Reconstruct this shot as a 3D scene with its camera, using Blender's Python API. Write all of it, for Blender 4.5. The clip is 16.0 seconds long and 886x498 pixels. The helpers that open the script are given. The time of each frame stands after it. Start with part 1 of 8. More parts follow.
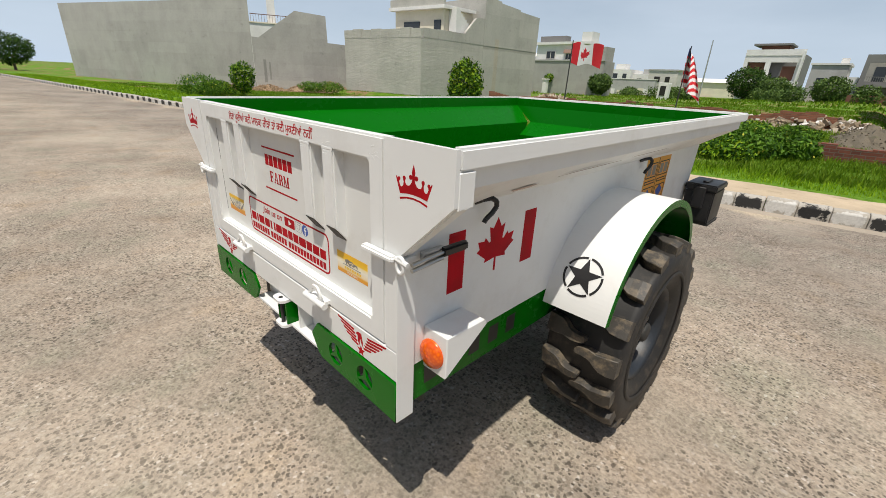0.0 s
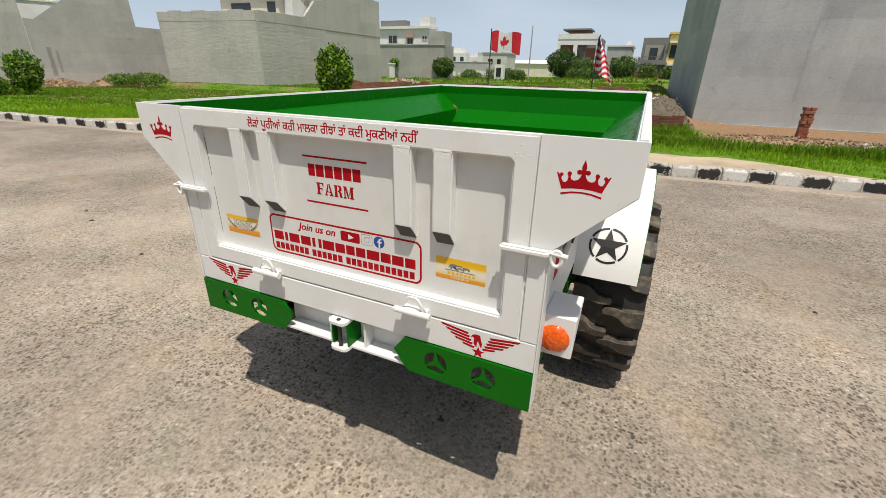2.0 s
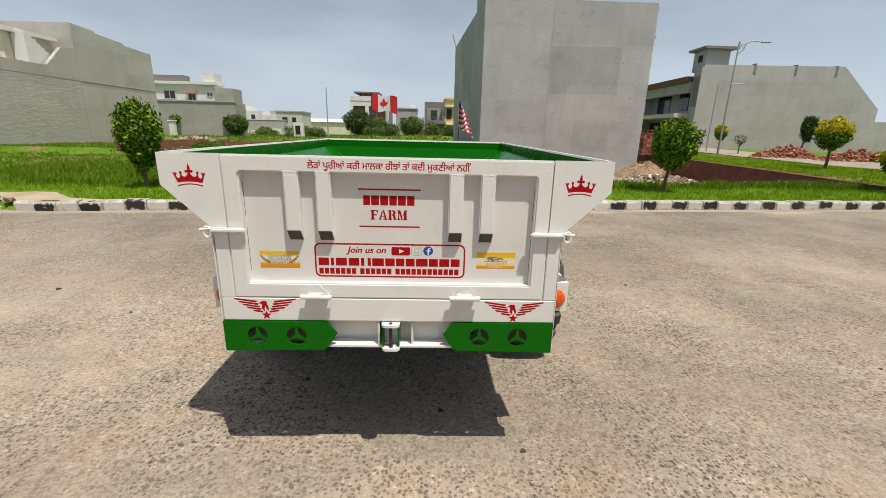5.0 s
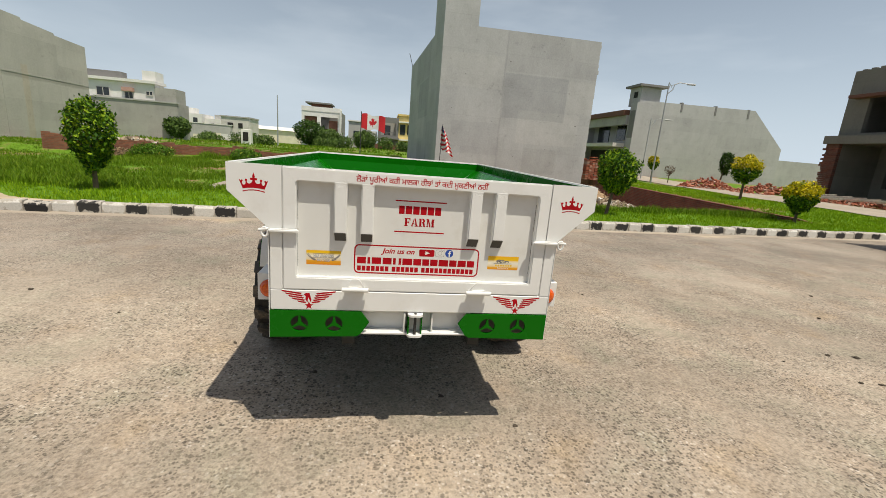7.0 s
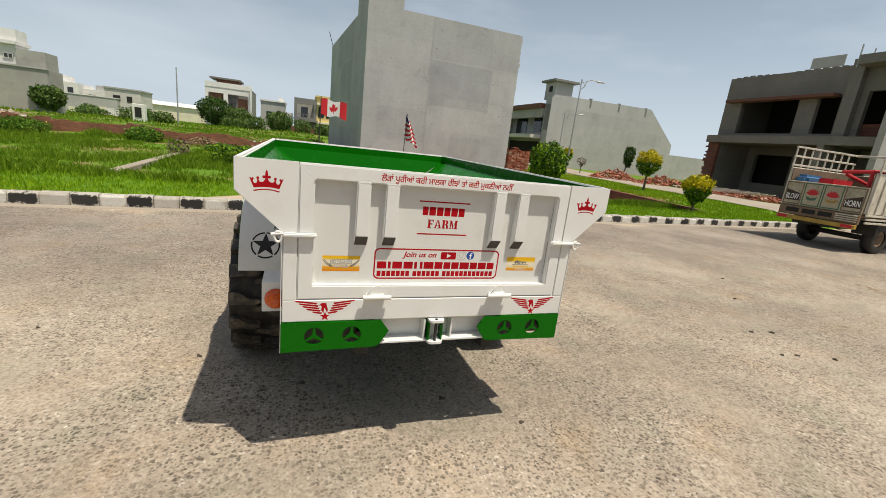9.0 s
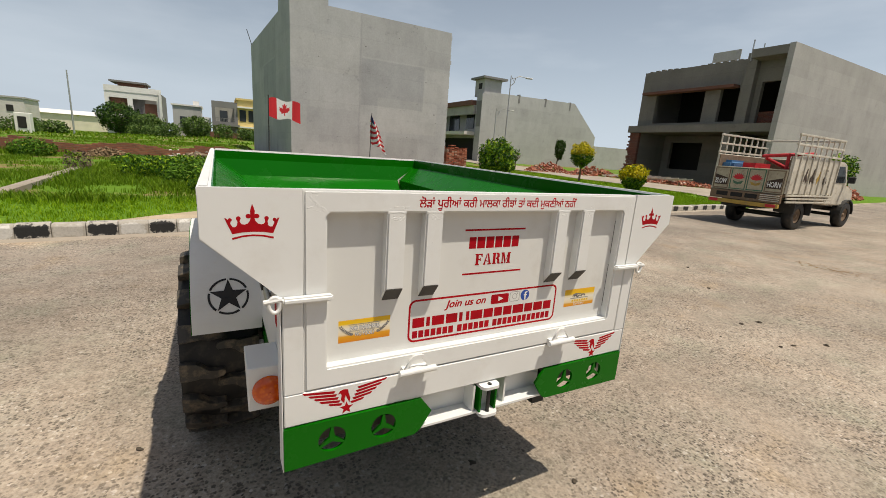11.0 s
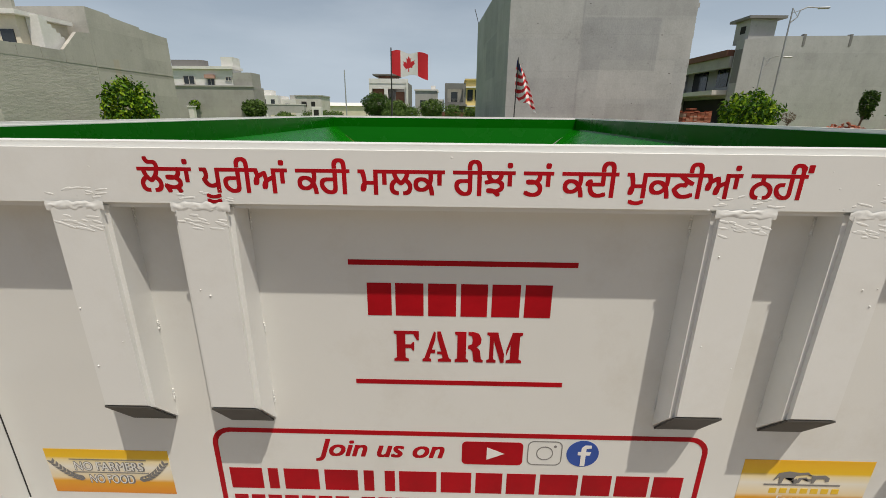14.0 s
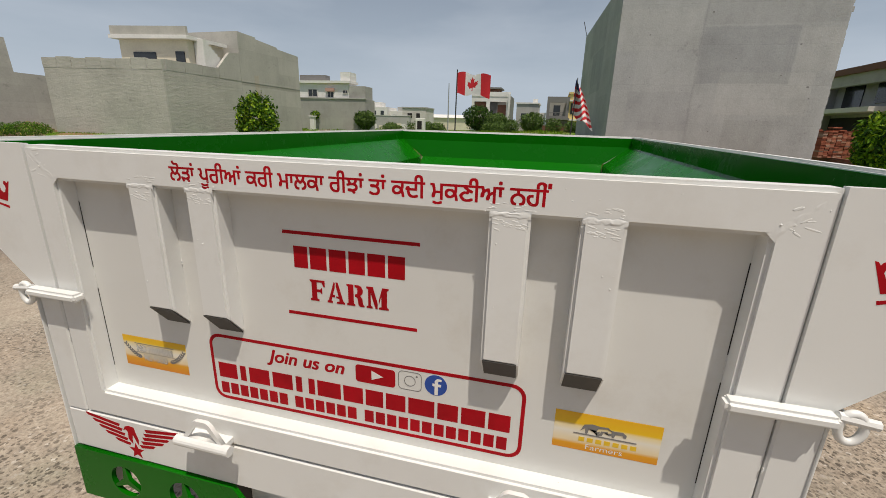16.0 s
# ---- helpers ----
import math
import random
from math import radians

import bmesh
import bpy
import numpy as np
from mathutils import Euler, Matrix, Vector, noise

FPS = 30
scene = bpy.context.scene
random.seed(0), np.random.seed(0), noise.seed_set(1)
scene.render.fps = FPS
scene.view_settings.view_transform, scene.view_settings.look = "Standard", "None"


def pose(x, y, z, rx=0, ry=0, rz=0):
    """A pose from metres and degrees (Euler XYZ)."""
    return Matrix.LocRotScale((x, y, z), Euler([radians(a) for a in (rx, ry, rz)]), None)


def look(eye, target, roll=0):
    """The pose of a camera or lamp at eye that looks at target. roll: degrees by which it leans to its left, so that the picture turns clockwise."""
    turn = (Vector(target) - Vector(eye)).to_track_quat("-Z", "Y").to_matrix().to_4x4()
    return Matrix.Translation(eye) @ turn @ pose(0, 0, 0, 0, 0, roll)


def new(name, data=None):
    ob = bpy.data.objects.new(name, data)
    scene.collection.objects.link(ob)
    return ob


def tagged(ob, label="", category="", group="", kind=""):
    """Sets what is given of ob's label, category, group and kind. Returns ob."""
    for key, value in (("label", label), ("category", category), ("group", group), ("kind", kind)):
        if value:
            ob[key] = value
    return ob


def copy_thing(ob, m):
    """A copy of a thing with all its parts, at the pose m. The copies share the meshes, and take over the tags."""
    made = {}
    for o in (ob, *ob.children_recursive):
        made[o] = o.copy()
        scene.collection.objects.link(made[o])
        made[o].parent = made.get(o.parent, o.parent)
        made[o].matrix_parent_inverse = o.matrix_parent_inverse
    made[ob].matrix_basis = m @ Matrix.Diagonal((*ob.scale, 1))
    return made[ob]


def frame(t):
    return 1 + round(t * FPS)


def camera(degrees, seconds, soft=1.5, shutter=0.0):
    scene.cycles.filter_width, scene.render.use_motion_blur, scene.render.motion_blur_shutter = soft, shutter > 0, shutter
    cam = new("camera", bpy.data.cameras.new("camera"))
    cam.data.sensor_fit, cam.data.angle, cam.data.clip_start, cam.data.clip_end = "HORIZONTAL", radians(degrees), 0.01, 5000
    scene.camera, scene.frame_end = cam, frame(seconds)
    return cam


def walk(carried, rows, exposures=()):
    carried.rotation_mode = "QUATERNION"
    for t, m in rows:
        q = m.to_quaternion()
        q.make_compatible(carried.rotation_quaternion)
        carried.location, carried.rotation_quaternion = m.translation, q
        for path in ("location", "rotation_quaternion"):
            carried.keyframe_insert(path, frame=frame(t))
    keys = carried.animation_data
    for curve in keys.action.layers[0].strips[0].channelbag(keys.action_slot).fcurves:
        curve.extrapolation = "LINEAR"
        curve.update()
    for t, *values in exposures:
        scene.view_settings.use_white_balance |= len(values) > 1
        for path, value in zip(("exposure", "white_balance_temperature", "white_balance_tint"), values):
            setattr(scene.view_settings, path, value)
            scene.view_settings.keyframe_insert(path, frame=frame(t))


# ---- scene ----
cam = camera(93.6, 16.0, soft=0.85)
PATH = [
    (0, (1.419, -0.627, 1.517), (0.141, 0.715, 0.765), 2.8),
    (0.5, (1.234, -0.699, 1.508), (0.015, 0.688, 0.74), 2.0),
    (1, (1.008, -0.743, 1.496), (-0.118, 0.706, 0.701), 1.2),
    (1.5, (0.92, -0.847, 1.5), (-0.055, 0.693, 0.675), 0.9),
    (2, (0.84, -1.017, 1.522), (0.084, 0.659, 0.735), 1.3),
    (2.5, (0.667, -1.074, 1.496), (0.086, 0.731, 0.862), 1.1),
    (3, (0.486, -1.121, 1.487), (0.08, 0.751, 0.914), 0.9),
    (3.5, (0.467, -1.321, 1.502), (0.203, 0.577, 0.929), 1.4),
    (4, (0.433, -1.6, 1.518), (0.279, 0.312, 0.951), 1.5),
    (4.5, (0.287, -1.597, 1.497), (0.248, 0.323, 0.938), 1.4),
    (4.7, (0.227, -1.599, 1.481), (0.23, 0.324, 0.93), 1.3),
    (6.8, (-0.125, -2.028, 1.506), (0.169, -0.101, 1.059), 4.4),
    (7, (-0.196, -1.967, 1.503), (0.11, -0.043, 1.052), 4.6),
    (7.5, (-0.357, -1.872, 1.516), (0.006, 0.041, 1.06), 5.2),
    (8, (-0.485, -1.835, 1.526), (-0.04, 0.058, 1.062), 5.9),
    (8.5, (-0.572, -1.824, 1.528), (-0.024, 0.04, 1.056), 6.4),
    (9, (-0.645, -1.761, 1.51), (0.027, 0.062, 1.034), 6.4),
    (9.3, (-0.748, -1.607, 1.488), (0.017, 0.178, 1.009), 6.1),
    (9.5, (-0.825, -1.516, 1.494), (0.007, 0.239, 1.017), 5.9),
    (9.7, (-0.894, -1.421, 1.511), (0.004, 0.3, 1.032), 5.7),
    (11.8, (-0.6129, -0.8136, 1.4939), (0.3118, 0.9015, 1.0428), 3.45),
    (12, (-0.5357, -0.6840, 1.4692), (0.2975, 1.0683, 0.9844), 3.37),
    (12.5, (-0.3824, -0.4333, 1.4117), (0.1851, 1.3991, 0.8456), 2.75),
    (13, (-0.2276, -0.3757, 1.3942), (0.0645, 1.5026, 0.7723), 1.86),
    (13.5, (-0.0895, -0.3806, 1.4170), (-0.0085, 1.5138, 0.7808), 0.94),
    (14, (-0.0175, -0.4056, 1.4149), (-0.0479, 1.4993, 0.8061), 0.59),
    (14.5, (0.0213, -0.4768, 1.4273), (-0.1163, 1.4312, 0.8439), 0.09),
    (15, (0.1125, -0.6148, 1.4411), (-0.1339, 1.2894, 0.8815), 0.14),
    (15.5, (0.1949, -0.6467, 1.4588), (-0.1563, 1.2422, 0.9031), 1.24),
    (16, (0.3055, -0.5877, 1.4443), (-0.1539, 1.2748, 0.8788), 1.75),
]
EXPOSURES = [(0, -0.29, 6700, 10), (4.7, -0.30, 7000, 11), (6.8, -0.25, 7100, 9), (9.7, -0.25, 7150, 9), (12, -0.44, 7100, 12), (13, -0.50, 7000, 11), (14.2, -0.50, 6950, 10), (15, -0.53, 7000, 12), (16, -0.58, 7000, 12)]
walk(cam, [(t, look(eye, target, roll)) for t, eye, target, roll in PATH], EXPOSURES)

from mathutils import geometry
# ---- world, sun ----
SUN_WAY = Vector((-0.225, 0.31, -1.0))
world = bpy.data.worlds.new("world")
scene.world = world
world.use_nodes = True
wn, wl = world.node_tree.nodes, world.node_tree.links
wbg = wn["Background"]
sky = wn.new("ShaderNodeTexSky")
sky.sky_type = "NISHITA"
sky.sun_disc = False
sky.sun_elevation = radians(69)
sky.sun_rotation = radians(144)
sky.air_density, sky.dust_density, sky.ozone_density = 1.0, 1.8, 1.1
# thin summer cloud drawn softly over the clear sky
wtc = wn.new("ShaderNodeTexCoord")
wmap = wn.new("ShaderNodeMapping")
wmap.inputs["Scale"].default_value = (1.2, 1.2, 4.5)
wnoise = wn.new("ShaderNodeTexNoise")
wnoise.inputs["Scale"].default_value = 1.6
wnoise.inputs["Detail"].default_value = 5
wnoise.inputs["Roughness"].default_value = 0.55
wramp = wn.new("ShaderNodeValToRGB")
wramp.color_ramp.elements[0].position, wramp.color_ramp.elements[1].position = 0.44, 0.78
wmul = wn.new("ShaderNodeMath")
wmul.operation = "MULTIPLY"
wmul.inputs[1].default_value = 0.5
wmix = wn.new("ShaderNodeMixRGB")
wmix.inputs["Color2"].default_value = (11.0, 12.0, 13.4, 1)
wl.new(wtc.outputs["Generated"], wmap.inputs["Vector"])
wl.new(wmap.outputs["Vector"], wnoise.inputs["Vector"])
wl.new(wnoise.outputs["Fac"], wramp.inputs["Fac"])
wl.new(wramp.outputs["Color"], wmul.inputs[0])
wl.new(wmul.outputs[0], wmix.inputs["Fac"])
wl.new(sky.outputs["Color"], wmix.inputs["Color1"])
# summer haze, thickening towards the horizon
wsep = wn.new("ShaderNodeSeparateXYZ")
wl.new(wtc.outputs["Generated"], wsep.inputs[0])
wsub = wn.new("ShaderNodeMath")
wsub.operation, wsub.use_clamp = "SUBTRACT", True
wsub.inputs[0].default_value = 1.0
wl.new(wsep.outputs["Z"], wsub.inputs[1])
wpow = wn.new("ShaderNodeMath")
wpow.operation = "POWER"
wpow.inputs[1].default_value = 2.3
wl.new(wsub.outputs[0], wpow.inputs[0])
wk = wn.new("ShaderNodeMath")
wk.operation = "MULTIPLY"
wk.inputs[1].default_value = 0.84
wl.new(wpow.outputs[0], wk.inputs[0])
whaze = wn.new("ShaderNodeMixRGB")
whaze.inputs["Color2"].default_value = (10.7, 13.1, 16.2, 1)
wl.new(wk.outputs[0], whaze.inputs["Fac"])
wl.new(wmix.outputs["Color"], whaze.inputs["Color1"])
# the sky brightens towards the sun's side
wdot = wn.new("ShaderNodeVectorMath")
wdot.operation = "DOT_PRODUCT"
wdot.inputs[1].default_value = (0.30, -0.41, 0.0)
wl.new(wtc.outputs["Generated"], wdot.inputs[0])
wone = wn.new("ShaderNodeMath")
wone.operation = "MULTIPLY_ADD"
wone.inputs[1].default_value, wone.inputs[2].default_value = 0.2, 1.06
wl.new(wdot.outputs["Value"], wone.inputs[0])
# bright haze round the sun
wsun = wn.new("ShaderNodeVectorMath")
wsun.operation = "DOT_PRODUCT"
wsun.inputs[1].default_value = -SUN_WAY.normalized()
wl.new(wtc.outputs["Generated"], wsun.inputs[0])
wmax = wn.new("ShaderNodeMath")
wmax.operation = "MAXIMUM"
wmax.inputs[1].default_value = 0.0
wl.new(wsun.outputs["Value"], wmax.inputs[0])
wsq = wn.new("ShaderNodeMath")
wsq.operation = "POWER"
wsq.inputs[1].default_value = 3.0
wl.new(wmax.outputs[0], wsq.inputs[0])
wadd = wn.new("ShaderNodeMath")
wadd.operation = "MULTIPLY_ADD"
wadd.inputs[1].default_value = 0.25
wl.new(wsq.outputs[0], wadd.inputs[0])
wl.new(wone.outputs[0], wadd.inputs[2])
wbr = wn.new("ShaderNodeVectorMath")
wbr.operation = "SCALE"
wl.new(whaze.outputs["Color"], wbr.inputs[0])
wl.new(wadd.outputs[0], wbr.inputs["Scale"])
wl.new(wbr.outputs[0], wbg.inputs["Color"])
wbg.inputs["Strength"].default_value = 0.074

sun_data = bpy.data.lights.new("sun", "SUN")
sun_data.energy, sun_data.angle, sun_data.color = 5.5, radians(0.6), (1.0, 0.955, 0.88)
sun = new("sun", sun_data)
sun.matrix_world = look((6, -9, 28), Vector((6, -9, 28)) + SUN_WAY)


# ---- materials ----
def nodes_of(name):
    m = bpy.data.materials.new(name)
    m.use_nodes = True
    nt = m.node_tree
    return m, nt.nodes, nt.links, nt.nodes["Principled BSDF"]


def rgb(c, k=1.0):
    return (c[0] * k, c[1] * k, c[2] * k, 1)


def tex_noise(n, l, co, scale, detail=4, rough=0.55, stretch=None):
    t = n.new("ShaderNodeTexNoise")
    t.inputs["Scale"].default_value = scale
    t.inputs["Detail"].default_value = detail
    t.inputs["Roughness"].default_value = rough
    if stretch:
        mp = n.new("ShaderNodeMapping")
        mp.inputs["Scale"].default_value = stretch
        l.new(co, mp.inputs["Vector"])
        co = mp.outputs["Vector"]
    l.new(co, t.inputs["Vector"])
    return t


def ramp(n, l, src, stops):
    r = n.new("ShaderNodeValToRGB")
    while len(r.color_ramp.elements) < len(stops):
        r.color_ramp.elements.new(0.5)
    for e, (p, c) in zip(r.color_ramp.elements, stops):
        e.position, e.color = p, (rgb(c) if hasattr(c, "__len__") else (c, c, c, 1))
    l.new(src, r.inputs["Fac"])
    return r


def mixc(n, l, fac, a, b, blend="MIX"):
    m = n.new("ShaderNodeMixRGB")
    m.blend_type = blend
    for slot, v in (("Fac", fac), ("Color1", a), ("Color2", b)):
        if hasattr(v, "links"):
            l.new(v, m.inputs[slot])
        elif hasattr(v, "__len__"):
            m.inputs[slot].default_value = rgb(v)
        else:
            m.inputs[slot].default_value = v
    return m


def bump(n, l, height, strength, dist, bsdf, prev=None):
    b = n.new("ShaderNodeBump")
    b.inputs["Strength"].default_value = strength
    b.inputs["Distance"].default_value = dist
    l.new(height, b.inputs["Height"])
    if prev:
        l.new(prev.outputs["Normal"], b.inputs["Normal"])
    l.new(b.outputs["Normal"], bsdf.inputs["Normal"])
    return b


def surface(name, base, rough=0.5, metal=0.0, spec=0.5, vary=0.12, scale=3.0, fine=60.0, relief=0.1, dist=0.002, coat=0.0, dirt=None, dirt_at=(0.58, 0.75)):
    """A plain surface with broad tone changes, fine grain and relief; dirt: colour of worn or dusty patches."""
    m, n, l, p = nodes_of(name)
    co = n.new("ShaderNodeTexCoord").outputs["Object"]
    big = tex_noise(n, l, co, scale, 5)
    small = tex_noise(n, l, co, fine, 3)
    tone = ramp(n, l, big.outputs["Fac"], [(0.25, [c * (1 - vary) for c in base]), (0.75, [min(1, c * (1 + vary * 0.6)) for c in base])])
    grain = mixc(n, l, 0.35, tone.outputs["Color"], ramp(n, l, small.outputs["Fac"], [(0.3, 0.78), (0.7, 1.0)]).outputs["Color"], "MULTIPLY")
    last = grain
    if dirt:
        patch = tex_noise(n, l, co, scale * 2.3, 8, 0.65)
        k = ramp(n, l, patch.outputs["Fac"], [(dirt_at[0], 0.0), (dirt_at[1], 0.85)])
        last = mixc(n, l, k.outputs["Color"], grain.outputs["Color"], dirt)
    l.new(last.outputs["Color"], p.inputs["Base Color"])
    rr = ramp(n, l, big.outputs["Fac"], [(0.2, max(0.02, rough - 0.08)), (0.8, min(1, rough + 0.1))])
    l.new(rr.outputs["Color"], p.inputs["Roughness"])
    p.inputs["Metallic"].default_value = metal
    p.inputs["Specular IOR Level"].default_value = spec
    p.inputs["Coat Weight"].default_value = coat
    p.inputs["Coat Roughness"].default_value = 0.15
    if relief:
        bump(n, l, small.outputs["Fac"], relief, dist, p)
    return m


def brushed_paint(name, base, rough=0.42, dust=(0.45, 0.40, 0.32), dusty=0.3, spec=0.5):
    """Hand-sprayed gloss enamel on sheet steel: slight waviness, dust film, fine specks."""
    m, n, l, p = nodes_of(name)
    co = n.new("ShaderNodeTexCoord").outputs["Object"]
    big = tex_noise(n, l, co, 2.2, 4)
    wave = tex_noise(n, l, co, 9.0, 3)
    orange = tex_noise(n, l, co, 220.0, 2)
    film = tex_noise(n, l, co, 5.0, 9, 0.68)
    speck = n.new("ShaderNodeTexVoronoi")
    speck.inputs["Scale"].default_value = 26
    l.new(co, speck.inputs["Vector"])
    tone = ramp(n, l, big.outputs["Fac"], [(0.3, [c * 0.94 for c in base]), (0.7, base)])
    k = ramp(n, l, film.outputs["Fac"], [(0.52, 0.0), (0.80, dusty)])
    d = mixc(n, l, k.outputs["Color"], tone.outputs["Color"], dust)
    s = ramp(n, l, speck.outputs["Distance"], [(0.0, 0.55), (0.028, 0.55), (0.04, 0.0)])
    d2 = mixc(n, l, s.outputs["Color"], d.outputs["Color"], [c * 0.35 for c in dust])
    gate = tex_noise(n, l, co, 3.1, 2)
    g = ramp(n, l, gate.outputs["Fac"], [(0.60, 0.0), (0.66, 1.0)])
    d3 = mixc(n, l, g.outputs["Color"], d.outputs["Color"], d2.outputs["Color"])
    l.new(d3.outputs["Color"], p.inputs["Base Color"])
    rr = ramp(n, l, film.outputs["Fac"], [(0.3, rough - 0.1), (0.8, rough + 0.2)])
    l.new(rr.outputs["Color"], p.inputs["Roughness"])
    p.inputs["Specular IOR Level"].default_value = spec
    b = bump(n, l, wave.outputs["Fac"], 0.18, 0.004, p)
    bump(n, l, orange.outputs["Fac"], 0.06, 0.001, p, b)
    return m


def plaster(name, base, band=1.25, seam=0.10, low=0.94, high=1.05, patches=(), ridges=0.0):
    """Raw cement plaster: lifts of slightly different grey, stains running down, trowel relief."""
    m, n, l, p = nodes_of(name)
    co = n.new("ShaderNodeTexCoord").outputs["Object"]
    sep = n.new("ShaderNodeSeparateXYZ")
    l.new(co, sep.inputs[0])
    add = n.new("ShaderNodeMath")
    add.operation = "ADD"
    l.new(sep.outputs["X"], add.inputs[0])
    l.new(sep.outputs["Y"], add.inputs[1])
    comb = n.new("ShaderNodeCombineXYZ")
    l.new(add.outputs[0], comb.inputs["X"])
    l.new(sep.outputs["Z"], comb.inputs["Y"])
    warp = tex_noise(n, l, co, 2.6, 6, 0.7)
    wv = mixc(n, l, 0.22, comb.outputs[0], warp.outputs["Color"], "ADD")
    br = n.new("ShaderNodeTexBrick")
    br.inputs["Scale"].default_value = 1.0
    br.inputs["Brick Width"].default_value = 7.3
    br.inputs["Row Height"].default_value = band
    br.inputs["Mortar Size"].default_value = 0.03
    br.inputs["Mortar Smooth"].default_value = 1.0
    br.offset = 0.37
    br.inputs["Color1"].default_value = rgb(base, low)
    br.inputs["Color2"].default_value = rgb(base, high)
    br.inputs["Mortar"].default_value = rgb(base, 1 - seam * 0.4)
    l.new(wv.outputs["Color"], br.inputs["Vector"])
    # a second run of lifts, broken up, so that no course reads as one straight line
    br2 = n.new("ShaderNodeTexBrick")
    br2.inputs["Scale"].default_value = 1.0
    br2.inputs["Brick Width"].default_value = 4.1
    br2.inputs["Row Height"].default_value = band * 1.7
    br2.inputs["Mortar Size"].default_value = 0.022
    br2.inputs["Mortar Smooth"].default_value = 0.6
    br2.offset = 0.61
    br2.inputs["Color1"].default_value = (0.94, 0.94, 0.94, 1)
    br2.inputs["Color2"].default_value = (1, 1, 1, 1)
    br2.inputs["Mortar"].default_value = (0.90, 0.90, 0.90, 1)
    warp2 = tex_noise(n, l, co, 3.3, 6, 0.7)
    wv2 = mixc(n, l, 0.3, comb.outputs[0], warp2.outputs["Color"], "ADD")
    l.new(wv2.outputs["Color"], br2.inputs["Vector"])
    cloud = tex_noise(n, l, co, 0.42, 9, 0.66)
    blot = tex_noise(n, l, co, 1.5, 9, 0.7)
    fine = tex_noise(n, l, co, 9.0, 6, 0.7)
    streak = tex_noise(n, l, co, 1.0, 5, 0.6, (1.3, 1.3, 0.30))
    a = mixc(n, l, 0.55, br.outputs["Color"], ramp(n, l, cloud.outputs["Fac"], [(0.30, 0.66), (0.52, 0.90), (0.72, 1.0)]).outputs["Color"], "MULTIPLY")
    a = mixc(n, l, 0.5, a.outputs["Color"], ramp(n, l, blot.outputs["Fac"], [(0.30, 0.55), (0.40, 0.92), (0.60, 0.95), (0.74, 1.0)]).outputs["Color"], "MULTIPLY")
    b_ = mixc(n, l, 0.35, a.outputs["Color"], ramp(n, l, fine.outputs["Fac"], [(0.25, 0.62), (0.7, 1.0)]).outputs["Color"], "MULTIPLY")
    c = mixc(n, l, 0.14, b_.outputs["Color"], ramp(n, l, streak.outputs["Fac"], [(0.35, 0.55), (0.62, 1.0)]).outputs["Color"], "MULTIPLY")
    c = mixc(n, l, 0.6, c.outputs["Color"], br2.outputs["Color"], "MULTIPLY")
    # coats of another day: (x0, x1, z0, z1, tone), with trowelled, uneven borders
    for x0, x1, z0, z1, tone in patches:
        sides = []
        sp = n.new("ShaderNodeSeparateXYZ")
        l.new(wv.outputs["Color"], sp.inputs[0])
        for axis, lo, hi in (("X", x0, x1), ("Y", z0, z1)):
            for edge, way in ((lo, 1), (hi, -1)):
                q = n.new("ShaderNodeMapRange")
                q.interpolation_type = "SMOOTHSTEP"
                q.inputs["From Min"].default_value, q.inputs["From Max"].default_value = edge - 0.05 * way, edge + 0.05 * way
                l.new(sp.outputs[axis], q.inputs["Value"])
                sides.append(q.outputs[0])
        fac = sides[0]
        for q in sides[1:]:
            fac = mixc(n, l, 1.0, fac, q, "MULTIPLY").outputs["Color"]
        c = mixc(n, l, fac, c.outputs["Color"], mixc(n, l, 1.0, c.outputs["Color"], tone, "MULTIPLY").outputs["Color"])
    l.new(c.outputs["Color"], p.inputs["Base Color"])
    p.inputs["Roughness"].default_value = 0.93
    p.inputs["Specular IOR Level"].default_value = 0.2
    b1 = bump(n, l, br.outputs["Fac"], 0.12, -0.01, p)
    b2 = bump(n, l, fine.outputs["Fac"], 0.35, 0.03, p, b1)
    if ridges:
        # float marks: short wavy ridges lying level
        rid = tex_noise(n, l, wv2.outputs["Color"], 1.0, 6, 0.65, (1.6, 5.0, 1.0))
        bump(n, l, rid.outputs["Fac"], ridges, 0.12, p, b2)
    return m


